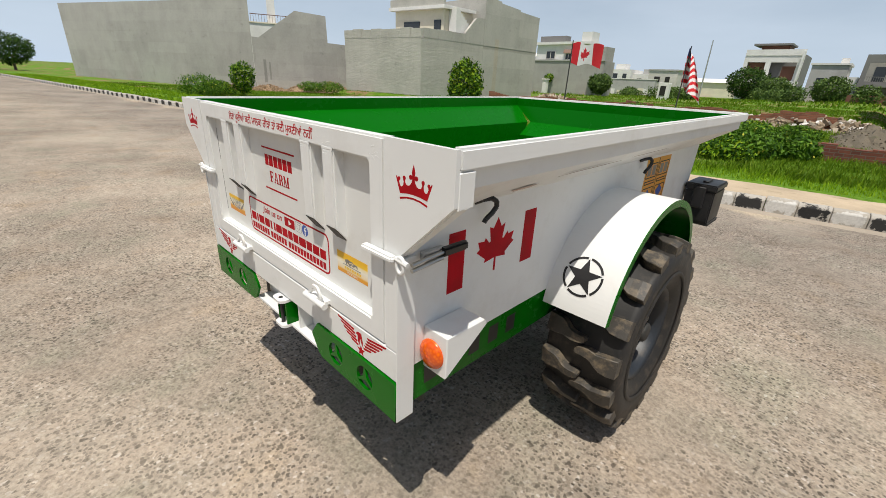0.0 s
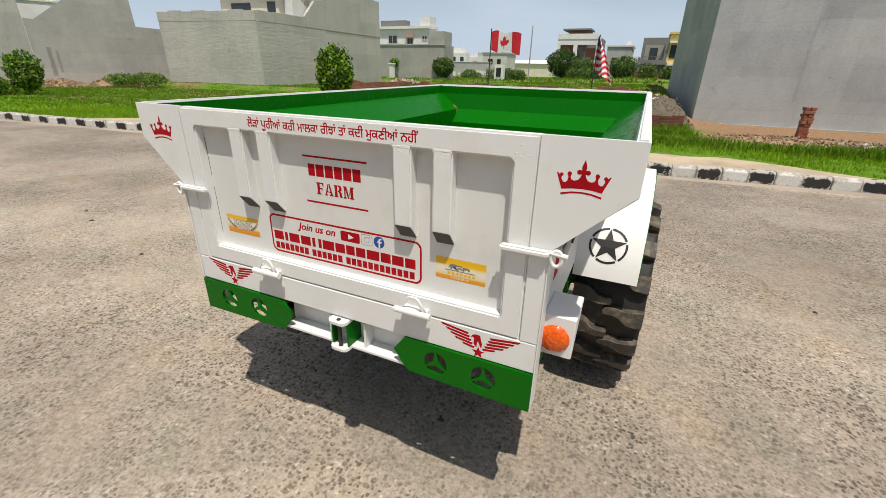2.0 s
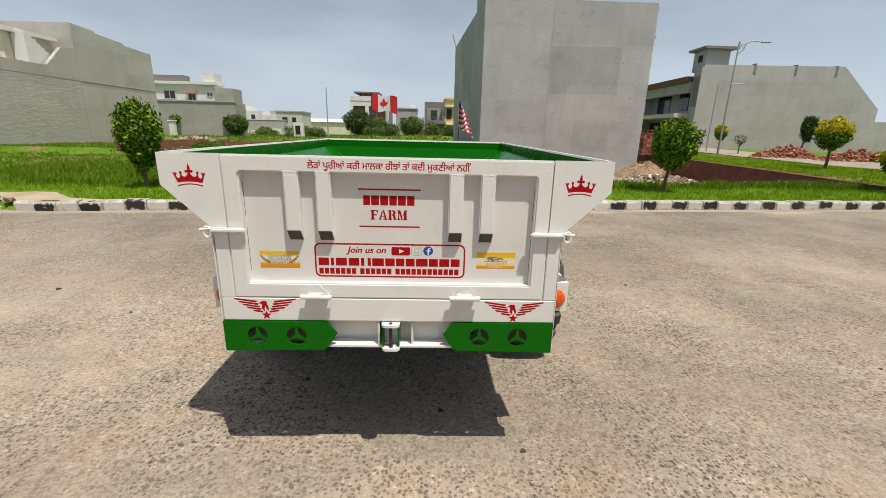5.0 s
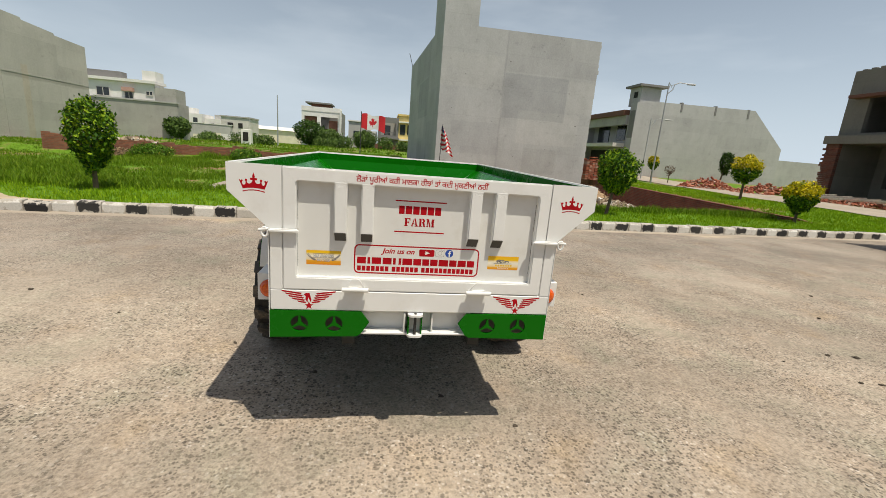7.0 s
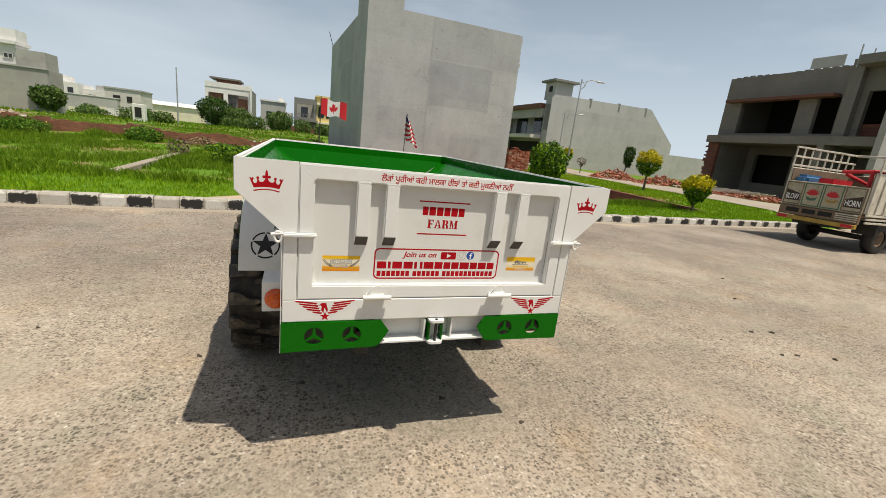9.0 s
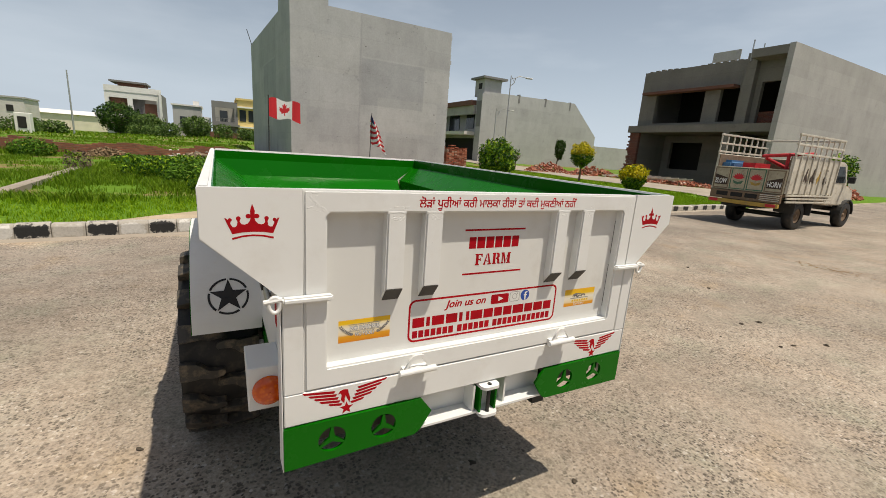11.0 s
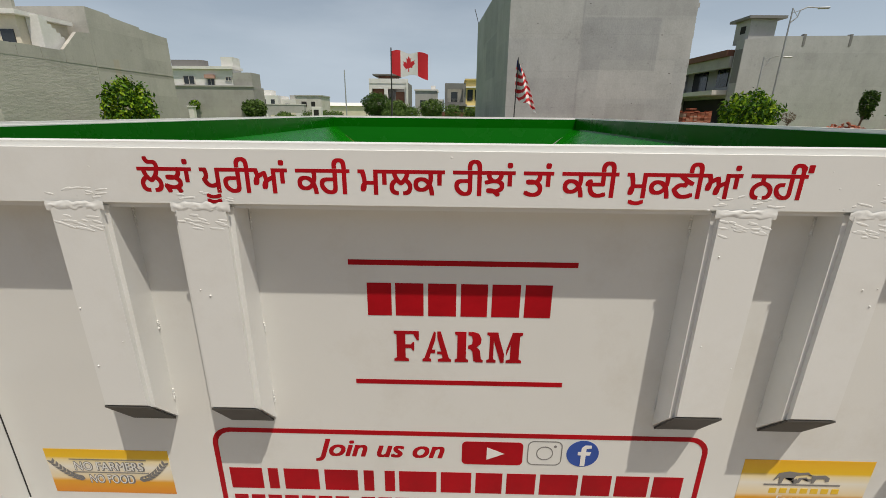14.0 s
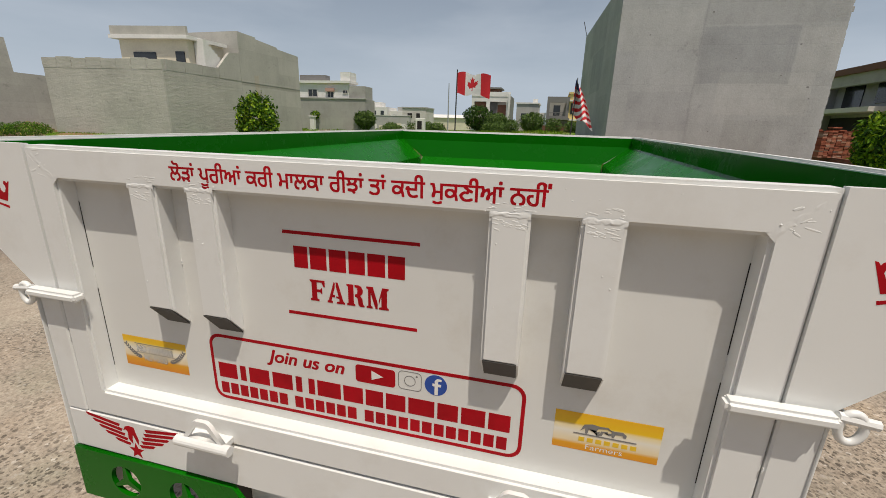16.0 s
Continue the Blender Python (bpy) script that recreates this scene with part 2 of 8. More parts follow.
def brickwork(name, c1, c2, mortar, w=0.23, h=0.085):
    m, n, l, p = nodes_of(name)
    co = n.new("ShaderNodeTexCoord").outputs["Object"]
    sep = n.new("ShaderNodeSeparateXYZ")
    l.new(co, sep.inputs[0])
    add = n.new("ShaderNodeMath")
    add.operation = "ADD"
    l.new(sep.outputs["X"], add.inputs[0])
    l.new(sep.outputs["Y"], add.inputs[1])
    comb = n.new("ShaderNodeCombineXYZ")
    l.new(add.outputs[0], comb.inputs["X"])
    l.new(sep.outputs["Z"], comb.inputs["Y"])
    br = n.new("ShaderNodeTexBrick")
    br.inputs["Scale"].default_value = 1.0
    br.inputs["Brick Width"].default_value = w
    br.inputs["Row Height"].default_value = h
    br.inputs["Mortar Size"].default_value = 0.008
    br.inputs["Color1"].default_value = rgb(c1)
    br.inputs["Color2"].default_value = rgb(c2)
    br.inputs["Mortar"].default_value = rgb(mortar)
    l.new(comb.outputs[0], br.inputs["Vector"])
    dirt = tex_noise(n, l, co, 1.3, 7, 0.65)
    k = mixc(n, l, 0.7, br.outputs["Color"], ramp(n, l, dirt.outputs["Fac"], [(0.3, 0.45), (0.65, 1.0)]).outputs["Color"], "MULTIPLY")
    l.new(k.outputs["Color"], p.inputs["Base Color"])
    p.inputs["Roughness"].default_value = 0.95
    bump(n, l, br.outputs["Fac"], 0.8, -0.012, p)
    return m


def by_object(name, cols, rough=0.85, relief=0.3, fine=40.0, chips=None):
    """Tone that differs from piece to piece; chips: colour showing where paint has worn off."""
    m, n, l, p = nodes_of(name)
    co = n.new("ShaderNodeTexCoord").outputs["Object"]
    info = n.new("ShaderNodeObjectInfo")
    tone = ramp(n, l, info.outputs["Random"], [(i / max(1, len(cols) - 1), c) for i, c in enumerate(cols)])
    off = n.new("ShaderNodeVectorMath")
    off.operation = "ADD"
    l.new(co, off.inputs[0])
    sc = n.new("ShaderNodeVectorMath")
    sc.operation = "SCALE"
    sc.inputs[0].default_value = (37.0, 19.0, 11.0)
    l.new(info.outputs["Random"], sc.inputs["Scale"])
    l.new(sc.outputs[0], off.inputs[1])
    small = tex_noise(n, l, off.outputs[0], fine, 5, 0.65)
    g = mixc(n, l, 0.5, tone.outputs["Color"], ramp(n, l, small.outputs["Fac"], [(0.3, 0.55), (0.7, 1.0)]).outputs["Color"], "MULTIPLY")
    last = g
    if chips:
        patch = tex_noise(n, l, off.outputs[0], 7.0, 8, 0.7)
        k = ramp(n, l, patch.outputs["Fac"], [(0.46, 0.0), (0.56, 0.9)])
        last = mixc(n, l, k.outputs["Color"], g.outputs["Color"], chips)
    l.new(last.outputs["Color"], p.inputs["Base Color"])
    p.inputs["Roughness"].default_value = rough
    bump(n, l, small.outputs["Fac"], relief, 0.01, p)
    return m


def kerb_paint(name, cols, chips):
    """Painted kerb stone: paint worn away along its ends and arrises, dust at its foot."""
    m, n, l, p = nodes_of(name)
    co = n.new("ShaderNodeTexCoord").outputs["Object"]
    info = n.new("ShaderNodeObjectInfo")
    tone = ramp(n, l, info.outputs["Random"], [(i / max(1, len(cols) - 1), c) for i, c in enumerate(cols)])
    sc = n.new("ShaderNodeVectorMath")
    sc.operation = "SCALE"
    sc.inputs[0].default_value = (37.0, 19.0, 11.0)
    l.new(info.outputs["Random"], sc.inputs["Scale"])
    off = n.new("ShaderNodeVectorMath")
    off.operation = "ADD"
    l.new(co, off.inputs[0])
    l.new(sc.outputs[0], off.inputs[1])
    small = tex_noise(n, l, off.outputs[0], 40, 5, 0.65)
    patch = tex_noise(n, l, off.outputs[0], 8.0, 8, 0.72)
    g = mixc(n, l, 0.5, tone.outputs["Color"], ramp(n, l, small.outputs["Fac"], [(0.3, 0.55), (0.7, 1.0)]).outputs["Color"], "MULTIPLY")
    sep = n.new("ShaderNodeSeparateXYZ")
    l.new(co, sep.inputs[0])
    ends = n.new("ShaderNodeMath")
    ends.operation = "ABSOLUTE"
    l.new(sep.outputs["X"], ends.inputs[0])
    k1 = ramp(n, l, ends.outputs[0], [(0.135, 0.0), (0.176, 0.24)])
    k2 = ramp(n, l, sep.outputs["Z"], [(0.02, 0.16), (0.07, 0.0), (0.15, 0.0), (0.20, 0.20)])
    s1 = mixc(n, l, 1.0, k1.outputs["Color"], k2.outputs["Color"], "ADD")
    s2 = mixc(n, l, 1.0, s1.outputs["Color"], patch.outputs["Fac"], "ADD")
    k = ramp(n, l, s2.outputs["Color"], [(0.61, 0.0), (0.68, 0.92)])
    last = mixc(n, l, k.outputs["Color"], g.outputs["Color"], chips)
    l.new(last.outputs["Color"], p.inputs["Base Color"])
    p.inputs["Roughness"].default_value = 0.9
    bump(n, l, patch.outputs["Fac"], 0.4, 0.02, p)
    return m


def leafy(name, cols, rough=0.5, see=0.25, flower=None):
    """Leaves: tone by island, a little light let through."""
    m, n, l, p = nodes_of(name)
    geo = n.new("ShaderNodeNewGeometry")
    co = n.new("ShaderNodeTexCoord").outputs["Object"]
    t = ramp(n, l, geo.outputs["Random Per Island"], [(i / (len(cols) - 1) * (0.985 if flower else 1.0), c) for i, c in enumerate(cols)] + ([(0.99, flower)] if flower else []))
    big = tex_noise(n, l, co, 1.7, 3)
    k = mixc(n, l, 0.6, t.outputs["Color"], ramp(n, l, big.outputs["Fac"], [(0.3, 0.6), (0.7, 1.0)]).outputs["Color"], "MULTIPLY")
    l.new(k.outputs["Color"], p.inputs["Base Color"])
    p.inputs["Roughness"].default_value = rough
    p.inputs["Specular IOR Level"].default_value = 0.15
    tr = n.new("ShaderNodeBsdfTranslucent")
    l.new(k.outputs["Color"], tr.inputs["Color"])
    mx = n.new("ShaderNodeMixShader")
    mx.inputs["Fac"].default_value = see
    out = n["Material Output"]
    l.new(p.outputs[0], mx.inputs[1])
    l.new(tr.outputs[0], mx.inputs[2])
    l.new(mx.outputs[0], out.inputs["Surface"])
    return m


def road_material():
    """Worn road: pale cement slurry with exposed pebbles, dark tracked patches, hairline stains."""
    m, n, l, p = nodes_of("worn_road")
    co = n.new("ShaderNodeTexCoord").outputs["Object"]
    # pale slurry worn down to dark crooked pebbles, denser in some stretches than in others
    wob = tex_noise(n, l, co, 70, 3, 0.6)
    wco = mixc(n, l, 0.020, co, wob.outputs["Color"], "ADD")
    dens = tex_noise(n, l, co, 1.1, 6, 0.65)
    slurry = tex_noise(n, l, co, 48, 7, 0.72)
    a = ramp(n, l, slurry.outputs["Fac"], [(0.28, (0.228, 0.188, 0.144)), (0.50, (0.418, 0.354, 0.280)), (0.74, (0.56, 0.488, 0.396))])
    for scale, lo, hi in ((30, 0.30, 0.42), (56, 0.36, 0.50)):
        peb = n.new("ShaderNodeTexVoronoi")
        peb.inputs["Scale"].default_value = scale
        l.new(wco.outputs["Color"], peb.inputs["Vector"])
        sepc = n.new("ShaderNodeSeparateColor")
        l.new(peb.outputs["Color"], sepc.inputs[0])
        stone = ramp(n, l, sepc.outputs[0], [(0.0, (0.075, 0.062, 0.048)), (0.40, (0.15, 0.126, 0.10)), (0.68, (0.25, 0.213, 0.17)), (0.86, (0.42, 0.37, 0.31)), (1.0, (0.66, 0.60, 0.53))])
        k1 = ramp(n, l, peb.outputs["Distance"], [(lo, 0.92), (hi, 0.0)])
        k2 = ramp(n, l, sepc.outputs[1], [(0.12 if scale > 40 else 0.50, 0.0), (0.22 if scale > 40 else 0.58, 1.0)])
        k3 = ramp(n, l, dens.outputs["Fac"], [(0.38, 0.18), (0.50, 0.75), (0.60, 1.0)])
        k = mixc(n, l, 1.0, mixc(n, l, 1.0, k1.outputs["Color"], k2.outputs["Color"], "MULTIPLY").outputs["Color"], k3.outputs["Color"], "MULTIPLY")
        a = mixc(n, l, k.outputs["Color"], a.outputs["Color"], stone.outputs["Color"])
    b_ = a
    broad = tex_noise(n, l, co, 0.45, 7, 0.6)
    c = mixc(n, l, 0.75, b_.outputs["Color"], ramp(n, l, broad.outputs["Fac"], [(0.34, 0.56), (0.60, 1.0)]).outputs["Color"], "MULTIPLY")
    mid = tex_noise(n, l, co, 2.6, 6, 0.65)
    # faint greenish and rusty tints a hand or two across
    hue = tex_noise(n, l, co, 1.7, 5, 0.6)
    tint = ramp(n, l, hue.outputs["Fac"], [(0.30, (0.90, 0.97, 0.93)), (0.46, (1.0, 1.0, 1.0)), (0.58, (1.0, 0.97, 0.96)), (0.70, (1.0, 0.93, 0.84))])
    c = mixc(n, l, 1.0, c.outputs["Color"], tint.outputs["Color"], "MULTIPLY")
    d = mixc(n, l, 0.45, c.outputs["Color"], ramp(n, l, mid.outputs["Fac"], [(0.35, 0.66), (0.6, 1.0)]).outputs["Color"], "MULTIPLY")
    grit = tex_noise(n, l, co, 13, 9, 0.78)
    d = mixc(n, l, 0.55, d.outputs["Color"], ramp(n, l, grit.outputs["Fac"], [(0.36, 0.52), (0.50, 0.96), (0.62, 1.15)]).outputs["Color"], "MULTIPLY")
    # sandy film that gathers beside the kerb and in broad drifts
    drift = tex_noise(n, l, co, 0.23, 5, 0.6)
    sand = ramp(n, l, drift.outputs["Fac"], [(0.52, 0.0), (0.72, 0.45)])
    e = mixc(n, l, sand.outputs["Color"], d.outputs["Color"], (0.47, 0.41, 0.33))
    # swept dark asphalt along the kerb, dust only further out
    sep = n.new("ShaderNodeSeparateXYZ")
    l.new(co, sep.inputs[0])
    ky = n.new("ShaderNodeMath")
    ky.operation = "MULTIPLY_ADD"
    ky.inputs[1].default_value = -0.107
    l.new(sep.outputs["X"], ky.inputs[0])
    l.new(sep.outputs["Y"], ky.inputs[2])
    kw = n.new("ShaderNodeMath")
    kw.operation = "MULTIPLY_ADD"
    kw.inputs[1].default_value = 2.6
    l.new(broad.outputs["Fac"], kw.inputs[0])
    l.new(ky.outputs[0], kw.inputs[2])
    kk = n.new("ShaderNodeMath")
    kk.operation = "MULTIPLY"
    kk.inputs[1].default_value = 0.1
    l.new(kw.outputs[0], kk.inputs[0])
    edge = ramp(n, l, kk.outputs[0], [(0.34, (1, 1, 1)), (0.56, (0.83, 0.84, 0.87)), (0.755, (0.83, 0.84, 0.87)), (0.785, (1.15, 1.12, 1.05))])
    e = mixc(n, l, 1.0, e.outputs["Color"], edge.outputs["Color"], "MULTIPLY")
    l.new(e.outputs["Color"], p.inputs["Base Color"])
    p.inputs["Roughness"].default_value = 0.88
    p.inputs["Specular IOR Level"].default_value = 0.3
    b1 = bump(n, l, peb.outputs["Distance"], 0.5, -0.006, p)
    bump(n, l, slurry.outputs["Fac"], 0.3, 0.006, p, b1)
    return m


def ground_material():
    """Soil under grass: green turf, bare sandy strip behind part of the kerb, trodden patches."""
    m, n, l, p = nodes_of("verge_ground")
    co = n.new("ShaderNodeTexCoord").outputs["Object"]
    big = tex_noise(n, l, co, 0.35, 7, 0.62)
    fine = tex_noise(n, l, co, 11, 6, 0.7)
    grass = ramp(n, l, fine.outputs["Fac"], [(0.3, (0.06, 0.135, 0.010)), (0.7, (0.14, 0.265, 0.022))])
    soil = ramp(n, l, fine.outputs["Fac"], [(0.3, (0.17, 0.10, 0.055)), (0.7, (0.34, 0.22, 0.13))])
    k = ramp(n, l, big.outputs["Fac"], [(0.51, 0.0), (0.60, 1.0)])
    # the verge beside the kerb is whole turf
    off = n.new("ShaderNodeVectorMath")
    off.operation = "DOT_PRODUCT"
    off.inputs[1].default_value = (-math.sin(radians(6.1)), math.cos(radians(6.1)), 0)
    l.new(co, off.inputs[0])
    turf = n.new("ShaderNodeMapRange")
    turf.inputs["From Min"].default_value, turf.inputs["From Max"].default_value = 9.4, 11.5
    l.new(off.outputs["Value"], turf.inputs["Value"])
    k = mixc(n, l, 1.0, k.outputs["Color"], turf.outputs[0], "MULTIPLY")
    a = mixc(n, l, k.outputs["Color"], grass.outputs["Color"], soil.outputs["Color"])
    # the dug plot before the blank house is bare earth
    sep = n.new("ShaderNodeSeparateXYZ")
    wig = mixc(n, l, 1.6, co, tex_noise(n, l, co, 0.7, 4, 0.6).outputs["Color"], "ADD")
    l.new(wig.outputs["Color"], sep.inputs[0])
    dug = None
    for axis, lo, hi in (("X", 2.6, 3.6), ("X", 17.4, 16.4), ("Y", 12.5, 13.2), ("Y", 30.0, 29.0)):
        q = n.new("ShaderNodeMapRange")
        q.inputs["From Min"].default_value, q.inputs["From Max"].default_value = lo, hi
        l.new(sep.outputs[axis], q.inputs["Value"])
        dug = q.outputs[0] if dug is None else mixc(n, l, 1.0, dug, q.outputs[0], "MULTIPLY").outputs["Color"]
    a = mixc(n, l, dug, a.outputs["Color"], soil.outputs["Color"])
    l.new(a.outputs["Color"], p.inputs["Base Color"])
    p.inputs["Roughness"].default_value = 0.95
    p.inputs["Specular IOR Level"].default_value = 0.15
    bump(n, l, fine.outputs["Fac"], 0.6, 0.03, p)
    return m


WHITE = brushed_paint("white_enamel", (0.752, 0.762, 0.748))
# gate panel: base a little darker than WHITE, with a stronger film
PANEL = brushed_paint("darker_white_enamel", (0.700, 0.705, 0.683), dusty=0.45)
GREEN = brushed_paint("green_enamel", (0.0, 0.125, 0.002), 0.22, (0.0, 0.11, 0.004), 0.05, 0.14)
RED = surface("red_stencil_paint", (0.42, 0.003, 0.010), 0.65, spec=0.15, vary=0.28, scale=14, fine=160, relief=0.05)
BLACK = surface("black_stencil_paint", (0.012, 0.012, 0.013), 0.5, vary=0.2, fine=120, relief=0.05)
BLUE = surface("blue_sticker", (0.012, 0.07, 0.36), 0.35, relief=0)
PALE = surface("white_sticker", (0.80, 0.79, 0.77), 0.35, vary=0.05, relief=0)
GREYLINE = surface("grey_print", (0.20, 0.195, 0.19), 0.45, relief=0)
m_, n_, l_, p_ = nodes_of("printed_sticker")
STICKER = m_
gp = n_.new("ShaderNodeNewGeometry")
sz = n_.new("ShaderNodeSeparateXYZ")
l_.new(gp.outputs["Position"], sz.inputs[0])
mr = n_.new("ShaderNodeMapRange")
mr.inputs["From Min"].default_value, mr.inputs["From Max"].default_value = 0.939, 1.011
l_.new(sz.outputs["Z"], mr.inputs["Value"])
st = ramp(n_, l_, mr.outputs[0], [(0.0, (0.68, 0.24, 0.008)), (0.22, (0.72, 0.33, 0.012)), (0.30, (0.76, 0.62, 0.38)), (0.55, (0.78, 0.74, 0.64)), (0.70, (0.80, 0.66, 0.35)), (0.76, (0.80, 0.50, 0.01)), (1.0, (0.78, 0.42, 0.01))])
l_.new(st.outputs["Color"], p_.inputs["Base Color"])
p_.inputs["Roughness"].default_value = 0.4
YELLOW = surface("yellow_sticker", (0.78, 0.50, 0.02), 0.35, vary=0.15, relief=0)
ORANGEST = surface("amber_sticker", (0.70, 0.30, 0.01), 0.35, vary=0.15, relief=0)
BARE = surface("bare_cut_steel", (0.055, 0.052, 0.047), 0.7, 0.0, dirt=(0.13, 0.10, 0.08))
STEEL = surface("zinc_steel", (0.55, 0.55, 0.54), 0.32, 0.9, dirt=(0.30, 0.27, 0.23))
RUBBER = surface("tyre_rubber", (0.016, 0.0155, 0.015), 0.6, vary=0.3, scale=7, fine=90, relief=0.25, dirt=(0.075, 0.060, 0.045), dirt_at=(0.50, 0.78))
DUSTRUB = surface("dusty_tread_rubber", (0.052, 0.047, 0.040), 0.6, vary=0.3, scale=9, fine=90, relief=0.35, dirt=(0.20, 0.155, 0.10), dirt_at=(0.48, 0.68))
RIMBLUE = surface("dark_rim_paint", (0.02, 0.025, 0.032), 0.45, vary=0.3, dirt=(0.12, 0.10, 0.08))
BLACKPL = surface("black_metal_box_paint", (0.012, 0.012, 0.013), 0.42, vary=0.25, scale=6, relief=0.08)
UNDER = surface("chassis_black", (0.03, 0.03, 0.028), 0.7, dirt=(0.12, 0.10, 0.08))
m_, n_, l_, LENS_P = nodes_of("orange_lens")
LENS = m_
lv = n_.new("ShaderNodeTexVoronoi")
lv.inputs["Scale"].default_value = 95
l_.new(n_.new("ShaderNodeTexCoord").outputs["Object"], lv.inputs["Vector"])
lr = ramp(n_, l_, lv.outputs["Distance"], [(0.0, (0.80, 0.16, 0.003)), (0.6, (0.62, 0.075, 0.002))])
l_.new(lr.outputs["Color"], LENS_P.inputs["Base Color"])
bump(n_, l_, lv.outputs["Distance"], 0.15, 0.002, LENS_P)
LENS_P.inputs["Roughness"].default_value = 0.16
LENS_P.inputs["Specular IOR Level"].default_value = 0.5
LENS_P.inputs["Coat Weight"].default_value = 0.4
LENS_P.inputs["Coat Roughness"].default_value = 0.05
FLAGRED = surface("red_flag_cloth", (0.62, 0.02, 0.03), 0.8, vary=0.1, relief=0.05)
FLAGWHITE = surface("white_flag_cloth", (0.80, 0.79, 0.78), 0.8, vary=0.06, relief=0.05)
FLAGBLUE = surface("navy_flag_cloth", (0.03, 0.045, 0.20), 0.8, vary=0.1, relief=0.05)
ROAD = road_material()
GROUND = ground_material()
SIDE_ROAD = surface("pale_side_road", (0.36, 0.31, 0.25), 0.95, vary=0.25, scale=0.8, fine=25, relief=0.3, dist=0.01)
SAND = surface("sandy_soil", (0.50, 0.40, 0.28), 0.95, vary=0.3, scale=1.6, fine=30, relief=0.6, dist=0.02, dirt=(0.22, 0.19, 0.10))
STRAW = surface("dry_straw", (0.36, 0.22, 0.09), 0.9, vary=0.4, scale=30, relief=0)
CLOD = surface("dry_clod", (0.07, 0.055, 0.04), 0.95, vary=0.3, scale=20, relief=0.5)
KERB_W = kerb_paint("kerb_white_paint", [(0.60, 0.58, 0.54), (0.70, 0.69, 0.65), (0.50, 0.47, 0.42)], chips=(0.36, 0.33, 0.28))
KERB_B = kerb_paint("kerb_black_paint", [(0.02, 0.02, 0.02), (0.035, 0.034, 0.032)], chips=(0.46, 0.43, 0.38))
PLASTER = plaster("cement_plaster", (0.50, 0.495, 0.475), 2.1, 0.15, 0.96, 1.04)
# the blank wall: the sum of x and y runs along it, so its left end lies near 32 and its right end near 43
BLANK = plaster("patched_cement_plaster", (0.495, 0.507, 0.500), 2.15, 0.2, 0.97, 1.03, [(36.6, 41.3, 4.4, 7.4, (0.84, 0.85, 0.86)), (37.8, 42.5, 2.7, 5.0, (1.08, 1.075, 1.06)), (36.5, 43.3, 7.5, 12.5, (0.92, 0.92, 0.92)), (41.4, 43.4, 5.1, 7.3, (1.05, 1.045, 1.03)), (31.8, 36.4, 6.2, 8.4, (1.05, 1.045, 1.03)), (33.0, 36.5, 1.7, 3.9, (0.93, 0.93, 0.94)), (31.5, 33.2, 4.0, 6.1, (0.95, 0.95, 0.96)), (38.5, 41.0, 0.6, 2.4, (0.92, 0.92, 0.91)), (36.45, 36.6, 0.5, 10.0, (0.90, 0.90, 0.90))])
# raw concrete, its base darkened to carry the shade of the street front
SHELL = plaster("shaded_raw_concrete", (0.24, 0.228, 0.198), 1.1, 0.2)
PLASTER2 = plaster("rough_cement_plaster", (0.455, 0.443, 0.412), 1.0, 0.12)
SMOOTHED = plaster("floated_cement_plaster", (0.55, 0.532, 0.485), 1.5, 0.25, 0.92, 1.06, [(1.4, 3.9, -0.6, 4.6, (1.06, 1.05, 1.02)), (8.2, 8.8, 0.3, 5.5, (1.03, 0.96, 0.88)), (4.0, 15.3, -0.6, 0.8, (0.93, 0.93, 0.92)), (9.5, 12.8, 1.6, 4.4, (0.95, 0.95, 0.95)), (-1.5, 15.3, 4.55, 4.8, (0.82, 0.82, 0.80))])
STAINED = plaster("stained_cement_plaster", (0.455, 0.443, 0.412), 1.2, 0.15, 0.93, 1.05, [(-23.7, -23.35, 0.6, 2.7, (0.66, 0.66, 0.66)), (-23.0, -22.8, 0.9, 2.5, (0.70, 0.70, 0.70)), (-26.0, -11.0, 0.2, 0.85, (1.10, 1.09, 1.06)), (-18.5, -14.0, 1.2, 3.6, (0.92, 0.92, 0.92))])
ROUGH = plaster("ridged_cement_plaster", (0.56, 0.54, 0.49), 1.4, 0.12, ridges=0.32)
PLASTER3 = plaster("new_cement_plaster", (0.49, 0.487, 0.478), 1.6)
CREAM = surface("cream_wall_paint", (0.72, 0.66, 0.52), 0.85, vary=0.1, scale=0.7, fine=8)
HWHITE = surface("white_wall_paint", (0.74, 0.73, 0.70), 0.85, vary=0.1, scale=0.7, fine=8)
HPALE = surface("pale_wall_paint", (0.60, 0.575, 0.53), 0.85, vary=0.15, scale=0.7, fine=8)
PINKISH = surface("faded_pink_paint", (0.50, 0.30, 0.25), 0.85, vary=0.15, scale=0.7, fine=8)
HYELLOW = surface("yellow_wall_paint", (0.70, 0.54, 0.22), 0.85, vary=0.1, scale=0.7, fine=8)
HGREY = surface("grey_wall_paint", (0.20, 0.195, 0.19), 0.85, vary=0.1, scale=0.7, fine=8)
HBROWN = surface("brown_cladding", (0.16, 0.07, 0.045), 0.8, vary=0.15, scale=0.7, fine=8)
# near-black tone: the shade inside openings is put into the colour
OPENING_SHADE = surface("opening_shade", (0.022, 0.021, 0.019), 0.95, vary=0.2, scale=0.7, fine=8)
GLASS = surface("window_glass", (0.03, 0.035, 0.04), 0.12, vary=0.2, relief=0)
FIELDBRICK = brickwork("earthy_brickwork", (0.34, 0.125, 0.07), (0.22, 0.085, 0.05), (0.20, 0.14, 0.09))
